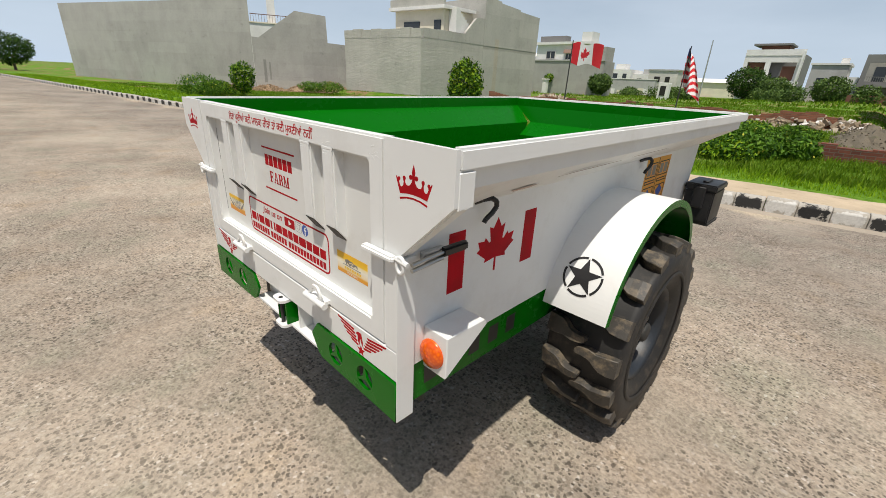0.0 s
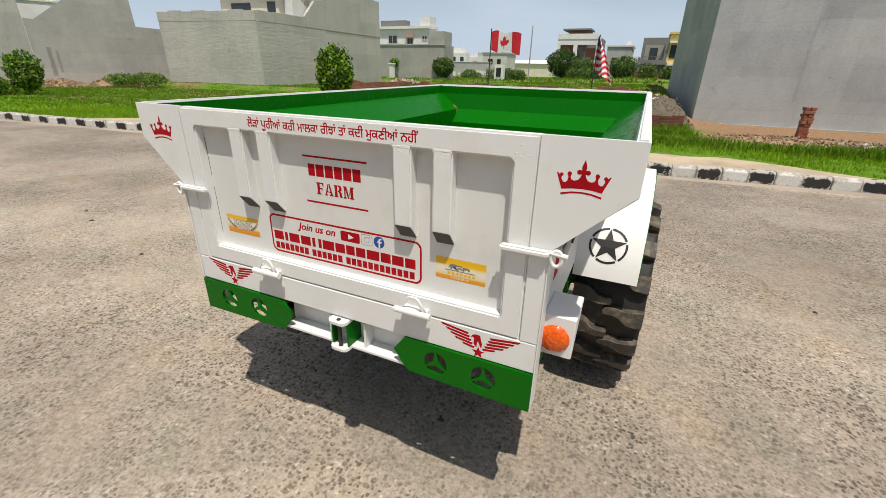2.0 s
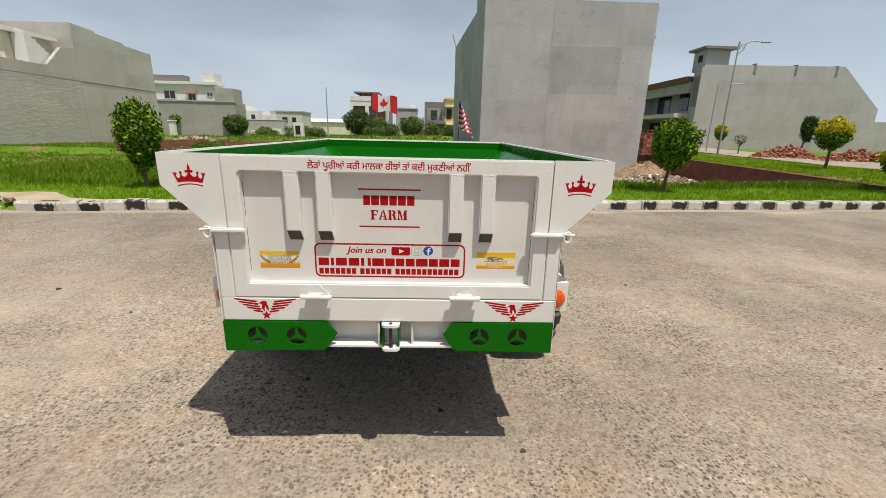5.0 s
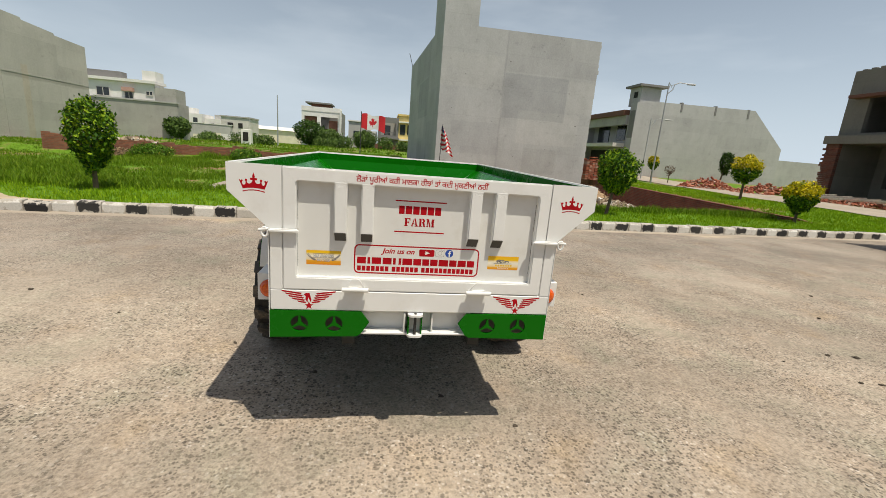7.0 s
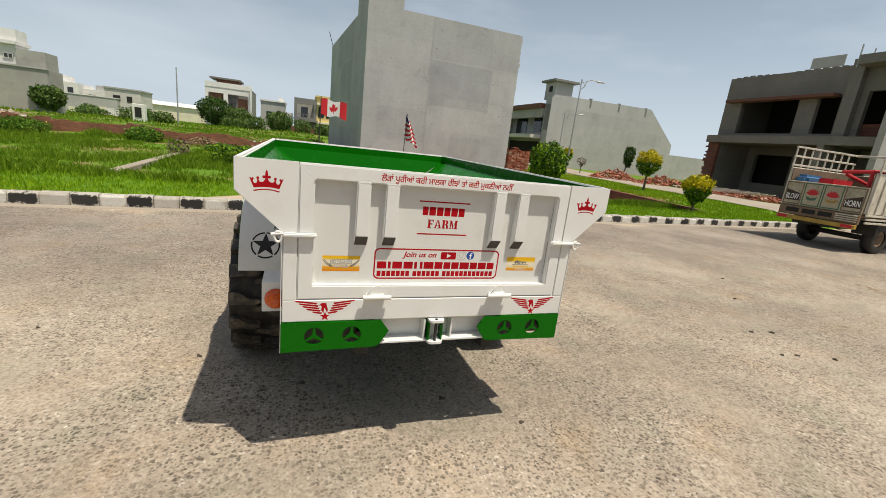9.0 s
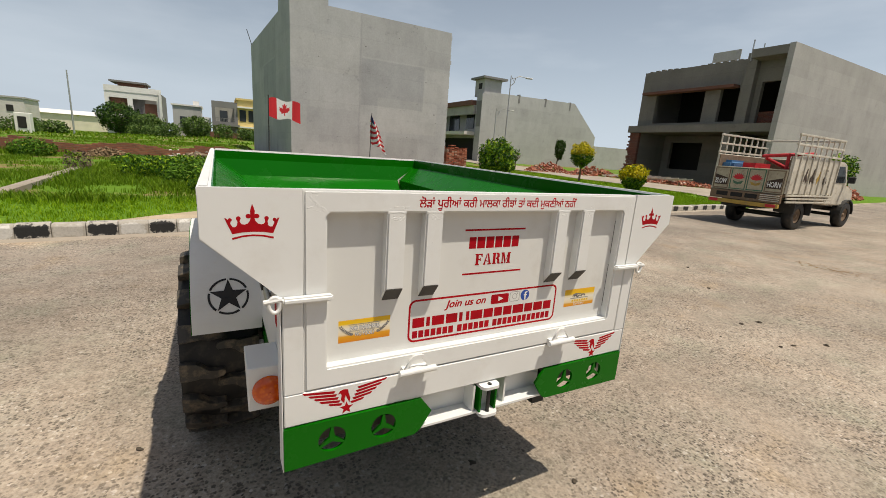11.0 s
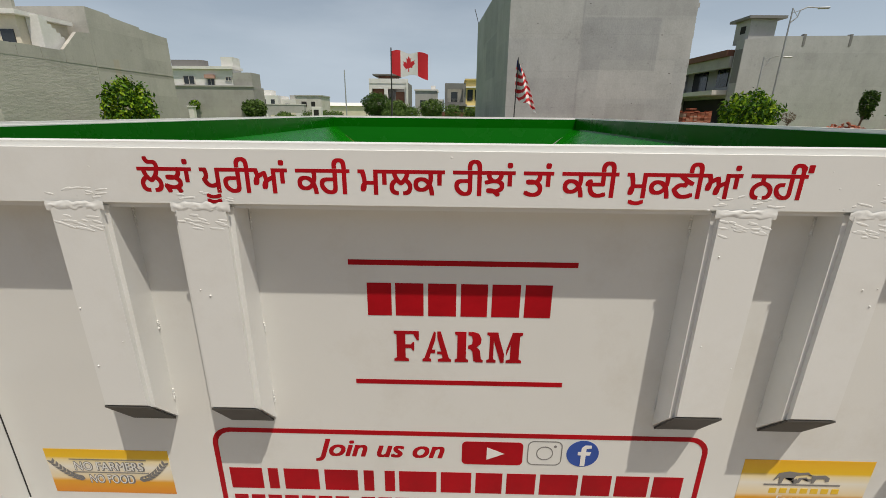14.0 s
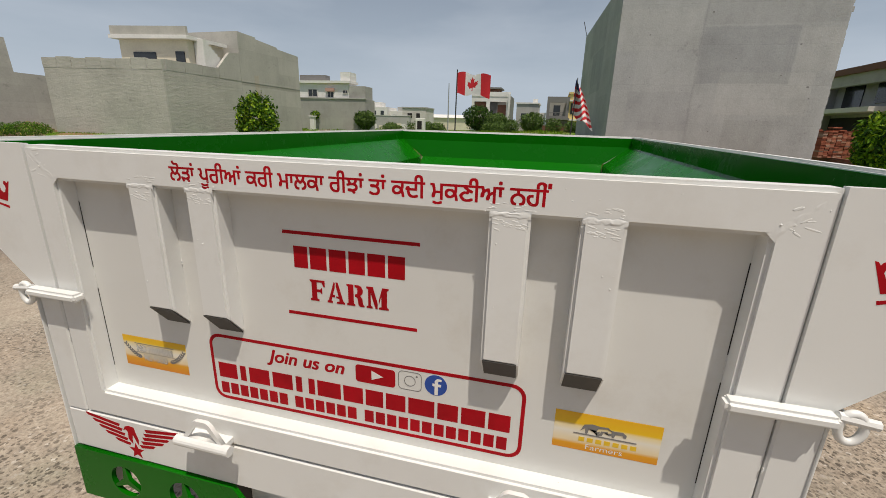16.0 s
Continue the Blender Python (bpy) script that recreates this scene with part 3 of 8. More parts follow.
BRICK = brickwork("red_brickwork", (0.24, 0.075, 0.045), (0.15, 0.05, 0.035), (0.16, 0.13, 0.105))
LOOSE = by_object("loose_red_brick", [(0.33, 0.10, 0.055), (0.24, 0.07, 0.04), (0.40, 0.15, 0.09)])
m_, n_, l_, p_ = nodes_of("brick_pile")
PILE = m_
DARKSOIL = surface("dark_damp_soil", (0.15, 0.125, 0.088), 0.95, vary=0.35, scale=1.2, fine=20, relief=0.7, dist=0.03, dirt=(0.10, 0.115, 0.045))
BANKSOIL = surface("dry_sandy_bank", (0.34, 0.235, 0.14), 0.95, vary=0.35, scale=1.5, fine=25, relief=0.6, dist=0.02, dirt=(0.22, 0.15, 0.09))
gi = n_.new("ShaderNodeNewGeometry")
rp = ramp(n_, l_, gi.outputs["Random Per Island"], [(0.0, (0.22, 0.06, 0.035)), (0.5, (0.36, 0.11, 0.06)), (0.85, (0.42, 0.19, 0.12)), (1.0, (0.40, 0.35, 0.29))])
l_.new(rp.outputs["Color"], p_.inputs["Base Color"])
p_.inputs["Roughness"].default_value = 0.95
m_, n_, l_, p_ = nodes_of("earth_clods")
EARTH = m_
gi = n_.new("ShaderNodeNewGeometry")
rp = ramp(n_, l_, gi.outputs["Random Per Island"], [(0.0, (0.085, 0.056, 0.028)), (0.6, (0.19, 0.125, 0.066)), (0.93, (0.28, 0.20, 0.115)), (1.0, (0.30, 0.12, 0.06))])
l_.new(rp.outputs["Color"], p_.inputs["Base Color"])
p_.inputs["Roughness"].default_value = 0.95
m_, n_, l_, p_ = nodes_of("pale_rubble")
RUBBLE = m_
gi = n_.new("ShaderNodeNewGeometry")
rp = ramp(n_, l_, gi.outputs["Random Per Island"], [(0.0, (0.17, 0.125, 0.08)), (0.6, (0.31, 0.24, 0.165)), (0.85, (0.42, 0.37, 0.30)), (1.0, (0.72, 0.71, 0.69))])
l_.new(rp.outputs["Color"], p_.inputs["Base Color"])
p_.inputs["Roughness"].default_value = 0.95
BARK = surface("bark", (0.14, 0.10, 0.07), 0.95, vary=0.3, scale=12, fine=70, relief=0.6, dist=0.01)
LEAF = leafy("green_leaves", [(0.018, 0.055, 0.006), (0.04, 0.12, 0.010), (0.13, 0.28, 0.015), (0.33, 0.46, 0.02)], see=0.18)
LEAF_VINE = leafy("flowering_vine_leaves", [(0.025, 0.075, 0.007), (0.05, 0.13, 0.010), (0.08, 0.19, 0.014), (0.12, 0.25, 0.02), (0.17, 0.31, 0.03)], see=0.2, flower=(0.75, 0.68, 0.10))
# paler, greyer greens: distance haze is put into the leaf colour
LEAF_HAZED = leafy("haze_paled_leaves", [(0.05, 0.095, 0.025), (0.09, 0.16, 0.035), (0.15, 0.23, 0.05)], see=0.15)
LEAF_DARK = leafy("dark_leaves", [(0.015, 0.04, 0.007), (0.035, 0.085, 0.012), (0.08, 0.16, 0.02)], see=0.12)
LEAF_GOLD = leafy("golden_leaves", [(0.10, 0.17, 0.01), (0.42, 0.40, 0.012), (0.66, 0.54, 0.015), (0.75, 0.60, 0.03)])
GRASS = leafy("grass_blades", [(0.085, 0.165, 0.008), (0.115, 0.225, 0.010), (0.16, 0.28, 0.013), (0.21, 0.30, 0.025)], 0.6, 0.25)
LAWN = leafy("lawn_blades", [(0.14, 0.275, 0.009), (0.22, 0.39, 0.012), (0.33, 0.48, 0.018)], 0.6, 0.25)
POLE = surface("galvanised_pole", (0.42, 0.43, 0.43), 0.5, 0.5)


# ---- building helpers ----
def finish(bm, name, mat, smooth=False):
    me = bpy.data.meshes.new(name)
    bm.to_mesh(me)
    bm.free()
    for m in (mat if isinstance(mat, (list, tuple)) else [mat]):
        me.materials.append(m)
    if smooth:
        me.polygons.foreach_set("use_smooth", [True] * len(me.polygons))
    return me


def part(name, bm, mat, parent=None, label="", smooth=False, root=None):
    """One mesh object, given in world places, under a thing or a part. root: the place of the parent's Empty."""
    me = bm if isinstance(bm, bpy.types.Mesh) else finish(bm, name, mat, smooth)
    if isinstance(bm, bpy.types.Mesh) and mat is not None and not me.materials:
        me.materials.append(mat)
    ob = new(name, me)
    if parent is not None:
        ob.parent = parent
        if parent.parent is None and parent.type == "EMPTY":
            ob.matrix_parent_inverse = Matrix.Translation(parent.location).inverted()
    if label:
        ob["label"] = label
    return ob


def thing(name, place, label, category, group="", kind=""):
    ob = new(name)
    ob.location = place
    ob.empty_display_size = 0.2
    return tagged(ob, label, category, group, kind)


def solid(name, bm, mat, label, category="", group="", kind="", smooth=False):
    return tagged(part(name, bm, mat, smooth=smooth), label, category, group, kind)


def slab(bm, x0, x1, y0, y1, z0, z1, bev=0.0, seg=1):
    """A block between two corners, with bevelled edges."""
    vs = [bm.verts.new((x, y, z)) for x in (x0, x1) for y in (y0, y1) for z in (z0, z1)]
    fs = [bm.faces.new([vs[i] for i in q]) for q in ((0, 1, 3, 2), (4, 6, 7, 5), (0, 4, 5, 1), (2, 3, 7, 6), (0, 2, 6, 4), (1, 5, 7, 3))]
    if bev > 0:
        es = list({e for f in fs for e in f.edges})
        bmesh.ops.bevel(bm, geom=es, offset=bev, segments=seg, affect="EDGES")
    return bm


def block(x0, x1, y0, y1, z0, z1, bev=0.0, seg=1):
    return slab(bmesh.new(), x0, x1, y0, y1, z0, z1, bev, seg)


def rod(bm, a, b, r0, r1=None, seg=10):
    a, b = Vector(a), Vector(b)
    m = Matrix.Translation((a + b) / 2) @ (b - a).to_track_quat("Z", "Y").to_matrix().to_4x4()
    bmesh.ops.create_cone(bm, cap_ends=True, segments=seg, radius1=r0, radius2=r0 if r1 is None else r1, depth=(b - a).length, matrix=m)
    return bm


def prism(bm, pts, axis, lo, hi):
    """A polygon in the plane across axis, drawn out from lo to hi. pts: pairs in the order of the other two axes."""
    def at(p, w):
        q = list(p)
        q.insert("xyz".index(axis), w)
        return q
    a = [bm.verts.new(at(p, lo)) for p in pts]
    b = [bm.verts.new(at(p, hi)) for p in pts]
    bm.faces.new(a)
    bm.faces.new(b[::-1])
    for i in range(len(pts)):
        j = (i + 1) % len(pts)
        bm.faces.new((a[i], b[i], b[j], a[j]))
    bmesh.ops.recalc_face_normals(bm, faces=bm.faces)
    return bm


def sheet(outlines, depth, place, mat, name="sheet"):
    """A flat plate in its own xy plane, with holes where outlines lie within each other, carried by the pose place."""
    cu = bpy.data.curves.new(name, "CURVE")
    cu.dimensions, cu.fill_mode, cu.extrude = "2D", "BOTH", depth / 2
    for pts in outlines:
        sp = cu.splines.new("POLY")
        sp.points.add(len(pts) - 1)
        for q, (x, y) in zip(sp.points, pts):
            q.co = (x, y, 0, 1)
        sp.use_cyclic_u = True
    ob = bpy.data.objects.new(name, cu)
    me = bpy.data.meshes.new_from_object(ob)
    bpy.data.objects.remove(ob)
    bpy.data.curves.remove(cu)
    me.transform(place)
    me.materials.clear()
    me.materials.append(mat)
    return me


def letters(text, height, width, depth, place, mat, name="lettering", shear=0.0, bold=0.0):
    """Words in the built-in font, fitted to height and width, centred, carried by the pose place."""
    cu = bpy.data.curves.new(name, "FONT")
    cu.body, cu.align_x, cu.extrude, cu.shear, cu.offset = text, "LEFT", depth / 2, shear, 0.0
    cu.resolution_u = 3
    ob = bpy.data.objects.new(name, cu)
    loops = []
    flat = ob.to_curve(bpy.context.evaluated_depsgraph_get())
    for sp in flat.splines:
        pts = []
        if sp.type == "BEZIER":
            bz = sp.bezier_points
            for p0, p1 in zip(bz, list(bz[1:]) + [bz[0]]):
                pts += [(q.x, q.y) for q in geometry.interpolate_bezier(p0.co, p0.handle_right, p1.handle_left, p1.co, 5)[:-1]]
        else:
            pts = [(q.co.x, q.co.y) for q in sp.points]
        if len(pts) > 2:
            loops.append(pts)
    ob.to_curve_clear()
    bpy.data.objects.remove(ob)
    bpy.data.curves.remove(cu)

    if bold:
        loops = [[(x + dx * bold, y + dy * bold) for x, y in p] for dx, dy in ((-1, -0.6), (1, -0.6), (-1, 0.6), (1, 0.6)) for p in loops]
    # all strokes are triangulated together; what winds round at least once is filled, so crossing strokes leave no hole
    pts, edges = [], []
    for p in loops:
        k0 = len(pts)
        pts += [Vector(q) for q in p]
        edges += [(k0 + i, k0 + (i + 1) % len(p)) for i in range(len(p))]
    vs, _, tris, _, _, _ = geometry.delaunay_2d_cdt(pts, edges, [], 0, 1e-6)
    boxes = [(min(q[0] for q in p), max(q[0] for q in p), min(q[1] for q in p), max(q[1] for q in p)) for p in loops]

    def winding(q):
        w = 0
        for p, (xa, xb, ya, yb) in zip(loops, boxes):
            if not (xa <= q[0] <= xb and ya <= q[1] <= yb):
                continue
            for (x0, y0), (x1, y1) in zip(p, p[1:] + p[:1]):
                if (y0 <= q[1]) != (y1 <= q[1]):
                    side = (x1 - x0) * (q[1] - y0) - (q[0] - x0) * (y1 - y0)
                    w += 1 if y1 > y0 and side > 0 else (-1 if y1 < y0 and side < 0 else 0)
        return w
    keep = [t for t in tris if winding(sum((vs[i] for i in t), Vector((0, 0))) / 3)]
    me = bpy.data.meshes.new(name)
    me.from_pydata([(v.x, v.y, 0) for v in vs], [], [list(t) for t in keep])
    used = bmesh.new()
    used.from_mesh(me)
    bmesh.ops.delete(used, geom=[v for v in used.verts if not v.link_faces], context="VERTS")
    used.to_mesh(me)
    used.free()
    co = np.empty(len(me.vertices) * 3)
    me.vertices.foreach_get("co", co)
    co = co.reshape(-1, 3)
    lo, hi = co.min(0), co.max(0)
    size = np.maximum(hi - lo, 1e-6)
    co[:, 0] = (co[:, 0] - (lo[0] + hi[0]) / 2) * width / size[0]
    co[:, 1] = (co[:, 1] - (lo[1] + hi[1]) / 2) * height / size[1]
    me.vertices.foreach_set("co", co.ravel())
    me.transform(place)
    me.materials.clear()
    me.materials.append(mat)
    return me


def lathe(bm, prof, seg, closed=False):
    """Turn (x, r) pairs about the x axis."""
    rings = []
    for k in range(seg):
        a = 2 * math.pi * k / seg
        rings.append([bm.verts.new((x, r * math.cos(a), r * math.sin(a))) for x, r in prof])
    for k in range(seg):
        p, q = rings[k], rings[(k + 1) % seg]
        for i in range(len(prof) - (0 if closed else 1)):
            j = (i + 1) % len(prof)
            bm.faces.new((p[i], q[i], q[j], p[j]))
    bmesh.ops.recalc_face_normals(bm, faces=bm.faces)
    return bm


def torus(bm, at, ra, rb, tube, seg=22, sides=8):
    """A flattened ring standing in the xz plane."""
    rings = []
    for i in range(seg):
        a = 2 * math.pi * i / seg
        row = []
        for j in range(sides):
            b = 2 * math.pi * j / sides
            k = tube * math.cos(b)
            row.append(bm.verts.new((at[0] + (ra + k) * math.cos(a), at[1] + tube * math.sin(b), at[2] + (rb + k) * math.sin(a))))
        rings.append(row)
    for i in range(seg):
        p, q = rings[i], rings[(i + 1) % seg]
        for j in range(sides):
            bm.faces.new((p[j], p[(j + 1) % sides], q[(j + 1) % sides], q[j]))
    bmesh.ops.recalc_face_normals(bm, faces=bm.faces)
    return bm


def arc(cx, cy, r, a0, a1, n):
    return [(cx + r * math.cos(radians(a0 + (a1 - a0) * i / n)), cy + r * math.sin(radians(a0 + (a1 - a0) * i / n))) for i in range(n + 1)]


def ring(cx, cy, r, n=28):
    return arc(cx, cy, r, 0, 360 - 360 / n, n - 1)


def round_rect(x0, x1, y0, y1, r, n=5):
    return arc(x1 - r, y1 - r, r, 0, 90, n) + arc(x0 + r, y1 - r, r, 90, 180, n) + arc(x0 + r, y0 + r, r, 180, 270, n) + arc(x1 - r, y0 + r, r, 270, 360, n)


def rect(x0, x1, y0, y1):
    return [(x0, y0), (x1, y0), (x1, y1), (x0, y1)]


# ---- the setting: road, ground, kerb ----
KA = radians(6.1)
KERB_AT = Vector((0.0, 6.5))
KU, KV = Vector((math.cos(KA), math.sin(KA))), Vector((-math.sin(KA), math.cos(KA)))


def from_kerb(u, v):
    """The plan place u metres along the kerb and v metres behind the road's edge."""
    q = KERB_AT + KU * u + KV * v
    return q.x, q.y


def to_kerb(x, y):
    d = Vector((x, y)) - KERB_AT
    return d.dot(KU), d.dot(KV)


def smooth(a, b, x):
    t = min(1, max(0, (x - a) / (b - a)))
    return t * t * (3 - 2 * t)


WALL_A, WALL_B = Vector((13.4, 10.7)), Vector((17.6, 34.0))
WALL_DIR = (WALL_B - WALL_A).normalized()


def bank(x, y):
    """Signed distance to the side street's side of the low brick wall."""
    d = Vector((x, y)) - WALL_A
    return d.x * WALL_DIR.y - d.y * WALL_DIR.x


def gz(x, y):
    """Height of the ground."""
    u, v = to_kerb(x, y)
    if v < 0.1:
        return -0.05
    z = 0.15 + 0.05 * noise.noise((x * 0.35, y * 0.35, 0)) * smooth(0.5, 3, v)
    z += 0.9 * smooth(14, 75, v) * smooth(-26, 8, x)
    if x < 12:
        z -= 0.14 * smooth(2.6, 4.2, v) * (1 - smooth(19.5, 20.6, v))
        z += 0.22 * smooth(20.2, 20.8, v) * (1 - smooth(2, 6, x))
    # the plots before the houses lie lower than the verge
    z -= 0.22 * smooth(6, 14, v) * smooth(10, 16, -x) * (1 - smooth(34, 44, v))
    s = bank(x, y)
    near = 14.3 - 2.6 * smooth(8, 11, x) - 1.7 * smooth(11, 12.6, x)
    z -= 1.15 * smooth(near, near + 2.6 + 2.5 * smooth(8, 11, x), y) * smooth(1.5, 3.6, x) * (1 - smooth(0.0, 0.05, s)) * (1 - smooth(46, 52, y))
    z += 0.12 * smooth(0.05, 0.5, s) * smooth(1.6, 3.2, v) * (1 - smooth(60, 90, v))
    return z


def steps(*runs):
    out = []
    for a, b, d in runs:
        k = max(1, round((b - a) / d))
        out += [a + (b - a) * i / k for i in range(k)]
    return out + [runs[-1][1]]


us = steps((-900, -200, 100), (-200, -60, 14), (-60, -20, 2.0), (-20, 36, 0.7), (36, 80, 4), (80, 200, 20), (200, 900, 100))
vs_ = steps((-900, -100, 200), (-100, -10, 30), (-10, 0.06, 10)) + steps((0.16, 0.5, 0.17), (0.5, 4.5, 0.4), (4.5, 19.9, 0.8), (19.9, 21.1, 0.2), (21.1, 42, 1.5), (42, 110, 6), (110, 300, 30), (300, 1200, 150))
vco, fcs = [], []
for v in vs_:
    for u in us:
        x, y = from_kerb(u, v)
        vco.append((x, y, gz(x, y)))
W = len(us)
for j in range(len(vs_) - 1):
    for i in range(W - 1):
        fcs.append((j * W + i, j * W + i + 1, (j + 1) * W + i + 1, (j + 1) * W + i))
me = bpy.data.meshes.new("ground")
me.from_pydata(vco, [], fcs)
me.polygons.foreach_set("use_smooth", [True] * len(me.polygons))
me.materials.append(GROUND)
tagged(new("ground", me), "grassy building plots with patches of bare soil", "ground", kind="structure")

bm = bmesh.new()
ru = steps((-120, -30, 15), (-30, 40, 3), (40, 120, 15))
rv = steps((-60, -12, 6), (-12, 0.08, 1.2))
grid = [[bm.verts.new((*from_kerb(u, v), 0.006 * noise.noise((u * 0.3, v * 0.3, 5)) * (1 if v < -0.5 else 0.2))) for u in ru] for v in rv]
for j in range(len(rv) - 1):
    for i in range(len(ru) - 1):
        bm.faces.new((grid[j][i], grid[j][i + 1], grid[j + 1][i + 1], grid[j + 1][i]))
solid("road", bm, ROAD, "worn pale road with exposed pebbles and dusty patches", "road", kind="structure", smooth=True)

# sandy strip behind the kerb, bare of grass
def bare_run(u):
    """How wide the bare strip is along the kerb, from 0 to 1."""
    return max(smooth(-13, -11, u) * (1 - smooth(-7.6, -6.2, u)), smooth(-2.4, -0.6, u) * (1 - smooth(2.6, 4.4, u)))


bm = bmesh.new()
su = steps((-13, 4.6, 0.4))
sv = [0.19, 0.45, 0.7, 0.95, 1.2]
g = []
for j, v in enumerate(sv):
    row = []
    for u in su:
        edge = 0.22 + 1.2 * bare_run(u) + 0.22 * noise.noise((u * 0.9, 3, 0))
        vv = 0.19 + (v - 0.19) / 1.01 * max(0.12, edge)
        x, y = from_kerb(u, vv)
        row.append(bm.verts.new((x, y, gz(x, y) + 0.012 + 0.012 * noise.noise((u * 2, vv * 5, 1)) - (0.03 if j == len(sv) - 1 else 0))))
    g.append(row)
for j in range(len(sv) - 1):
    for i in range(len(su) - 1):
        bm.faces.new((g[j][i], g[j][i + 1], g[j + 1][i + 1], g[j + 1][i]))
solid("pavement", bm, SAND, "bare sandy strip behind the painted kerb", "verge", kind="structure", smooth=True)

# side street
bm = bmesh.new()
rows = []
for i in range(60):
    y = 8.3 + i * 1.3
    xl = 20.0 + 0.16 * (y - 9)
    rows.append([bm.verts.new((xl + d, y, gz(xl + d, y) + 0.05)) for d in (0, 2, 4, 6)])
for a, b in zip(rows, rows[1:]):
    for i in range(3):
        bm.faces.new((a[i], a[i + 1], b[i + 1], b[i]))
solid("side_road", bm, SIDE_ROAD, "pale dusty side street running away between plots", "road", kind="structure", smooth=True)

# unseen plain wall across the road behind the walk, added to block low sky light
bm = block(-46, 52, -13.3, -13.0, -0.1, 6.2)
bm.transform(Matrix.Rotation(KA, 4, "Z"))
solid("sky_block_wall", bm, PLASTER, "unseen plain wall added to block low sky light", "wall", kind="structure")

# pale lip of slurry along the road's edge
bm = bmesh.new()
prism(bm, [(-0.16, 0.0), (-0.10, 0.012), (0.0, 0.016), (0.03, -0.02), (-0.16, -0.02)], "x", -62, 17.6)
bm.transform(Matrix.Translation((KERB_AT.x, KERB_AT.y, 0)) @ Matrix.Rotation(KA, 4, "Z"))
solid("trim", bm, SIDE_ROAD, "thin pale cement lip along the road edge", "road edge", kind="structure")


# ---- houses ----
FACE = Matrix(((1, 0, 0, 0), (0, 0, -1, 0), (0, 1, 0, 0), (0, 0, 0, 1)))   # plate plane turned upright, facing -y


def hollow_wall(axis, at, thick, a0, a1, z0, z1, holes, mat):
    """A wall with holes through it. axis: the axis that it stands across; a0, a1: its run along the other; holes: (a, b, lo, hi)."""
    outs = [rect(a0, a1, z0, z1)] + [rect(a, b, max(lo, z0 + 0.02), hi) for a, b, lo, hi in holes]
    turn = FACE if axis == "y" else Matrix(((0, 0, 1, 0), (1, 0, 0, 0), (0, 1, 0, 0), (0, 0, 0, 1)))
    shift = (0, at + thick / 2, 0) if axis == "y" else (at + thick / 2, 0, 0)
    return sheet(outs, thick, Matrix.Translation(shift) @ turn, mat)


def grey_block():
    """The tall unfinished house with a blank plastered side."""
    r = thing("unfinished_house", (9, 35, 0.2), "tall unfinished house with blank grey cement-plastered walls", "house")
    bm = prism(bmesh.new(), [(3.5, 28.4), (14.85, 28.4), (14.9, 45.0), (2.45, 45.0)], "z", -1.6, 10.0)
    part("wall", bm, BLANK, r)
    part("stair_tower", prism(bmesh.new(), [(3.51, 28.41), (5.85, 28.41), (5.85, 32.0), (3.29, 32.0)], "z", 10.0, 12.4), BLANK, r)
    part("ledge", block(14.9, 15.05, 28.6, 44, 7.9, 8.15), PLASTER, r)
    part("plinth", block(3.3, 15.0, 28.22, 28.4, -1.6, -0.93), PLASTER2, r)
    # broken arris at the right end of the wall
    rr_ = random.Random(9)
    for k in range(22):
        z = 0.7 + k * 0.42
        w = rr_.uniform(0.01, 0.05)
        part("broken_edge", block(14.85, 14.85 + w, 28.405, 28.7, z, z + rr_.uniform(0.25, 0.42)), BLANK, r)
    rods = bmesh.new()
    rod(rods, (2.5, 44.6, 9.9), (2.1, 44.6, 11.2), 0.03)
    part("steel_bar", rods, UNDER, r)
    for x, z, w in ((4.4, 4.6, 0.08), (10.7, 8.9, 0.09), (13.7, 4.1, 0.14), (13.9, 3.5, 0.10), (12.3, 4.7, 0.09), (9.2, 1.6, 0.08), (5.2, 6.9, 0.10), (7.4, 3.9, 0.07), (8.3, 8.0, 0.13), (9.9, 5.6, 0.08), (11.6, 2.3, 0.10), (12.9, 6.3, 0.12), (6.5, 2.0, 0.07)):
        part("putlog_hole", block(x, x + w * 0.8, 28.392, 28.41, z, z + w * 0.45), HGREY, r)
    part("side_house", block(15.2, 17.2, 40, 46, 0.0, 3.1), BRICK, r, "bare brick annex behind the wall")


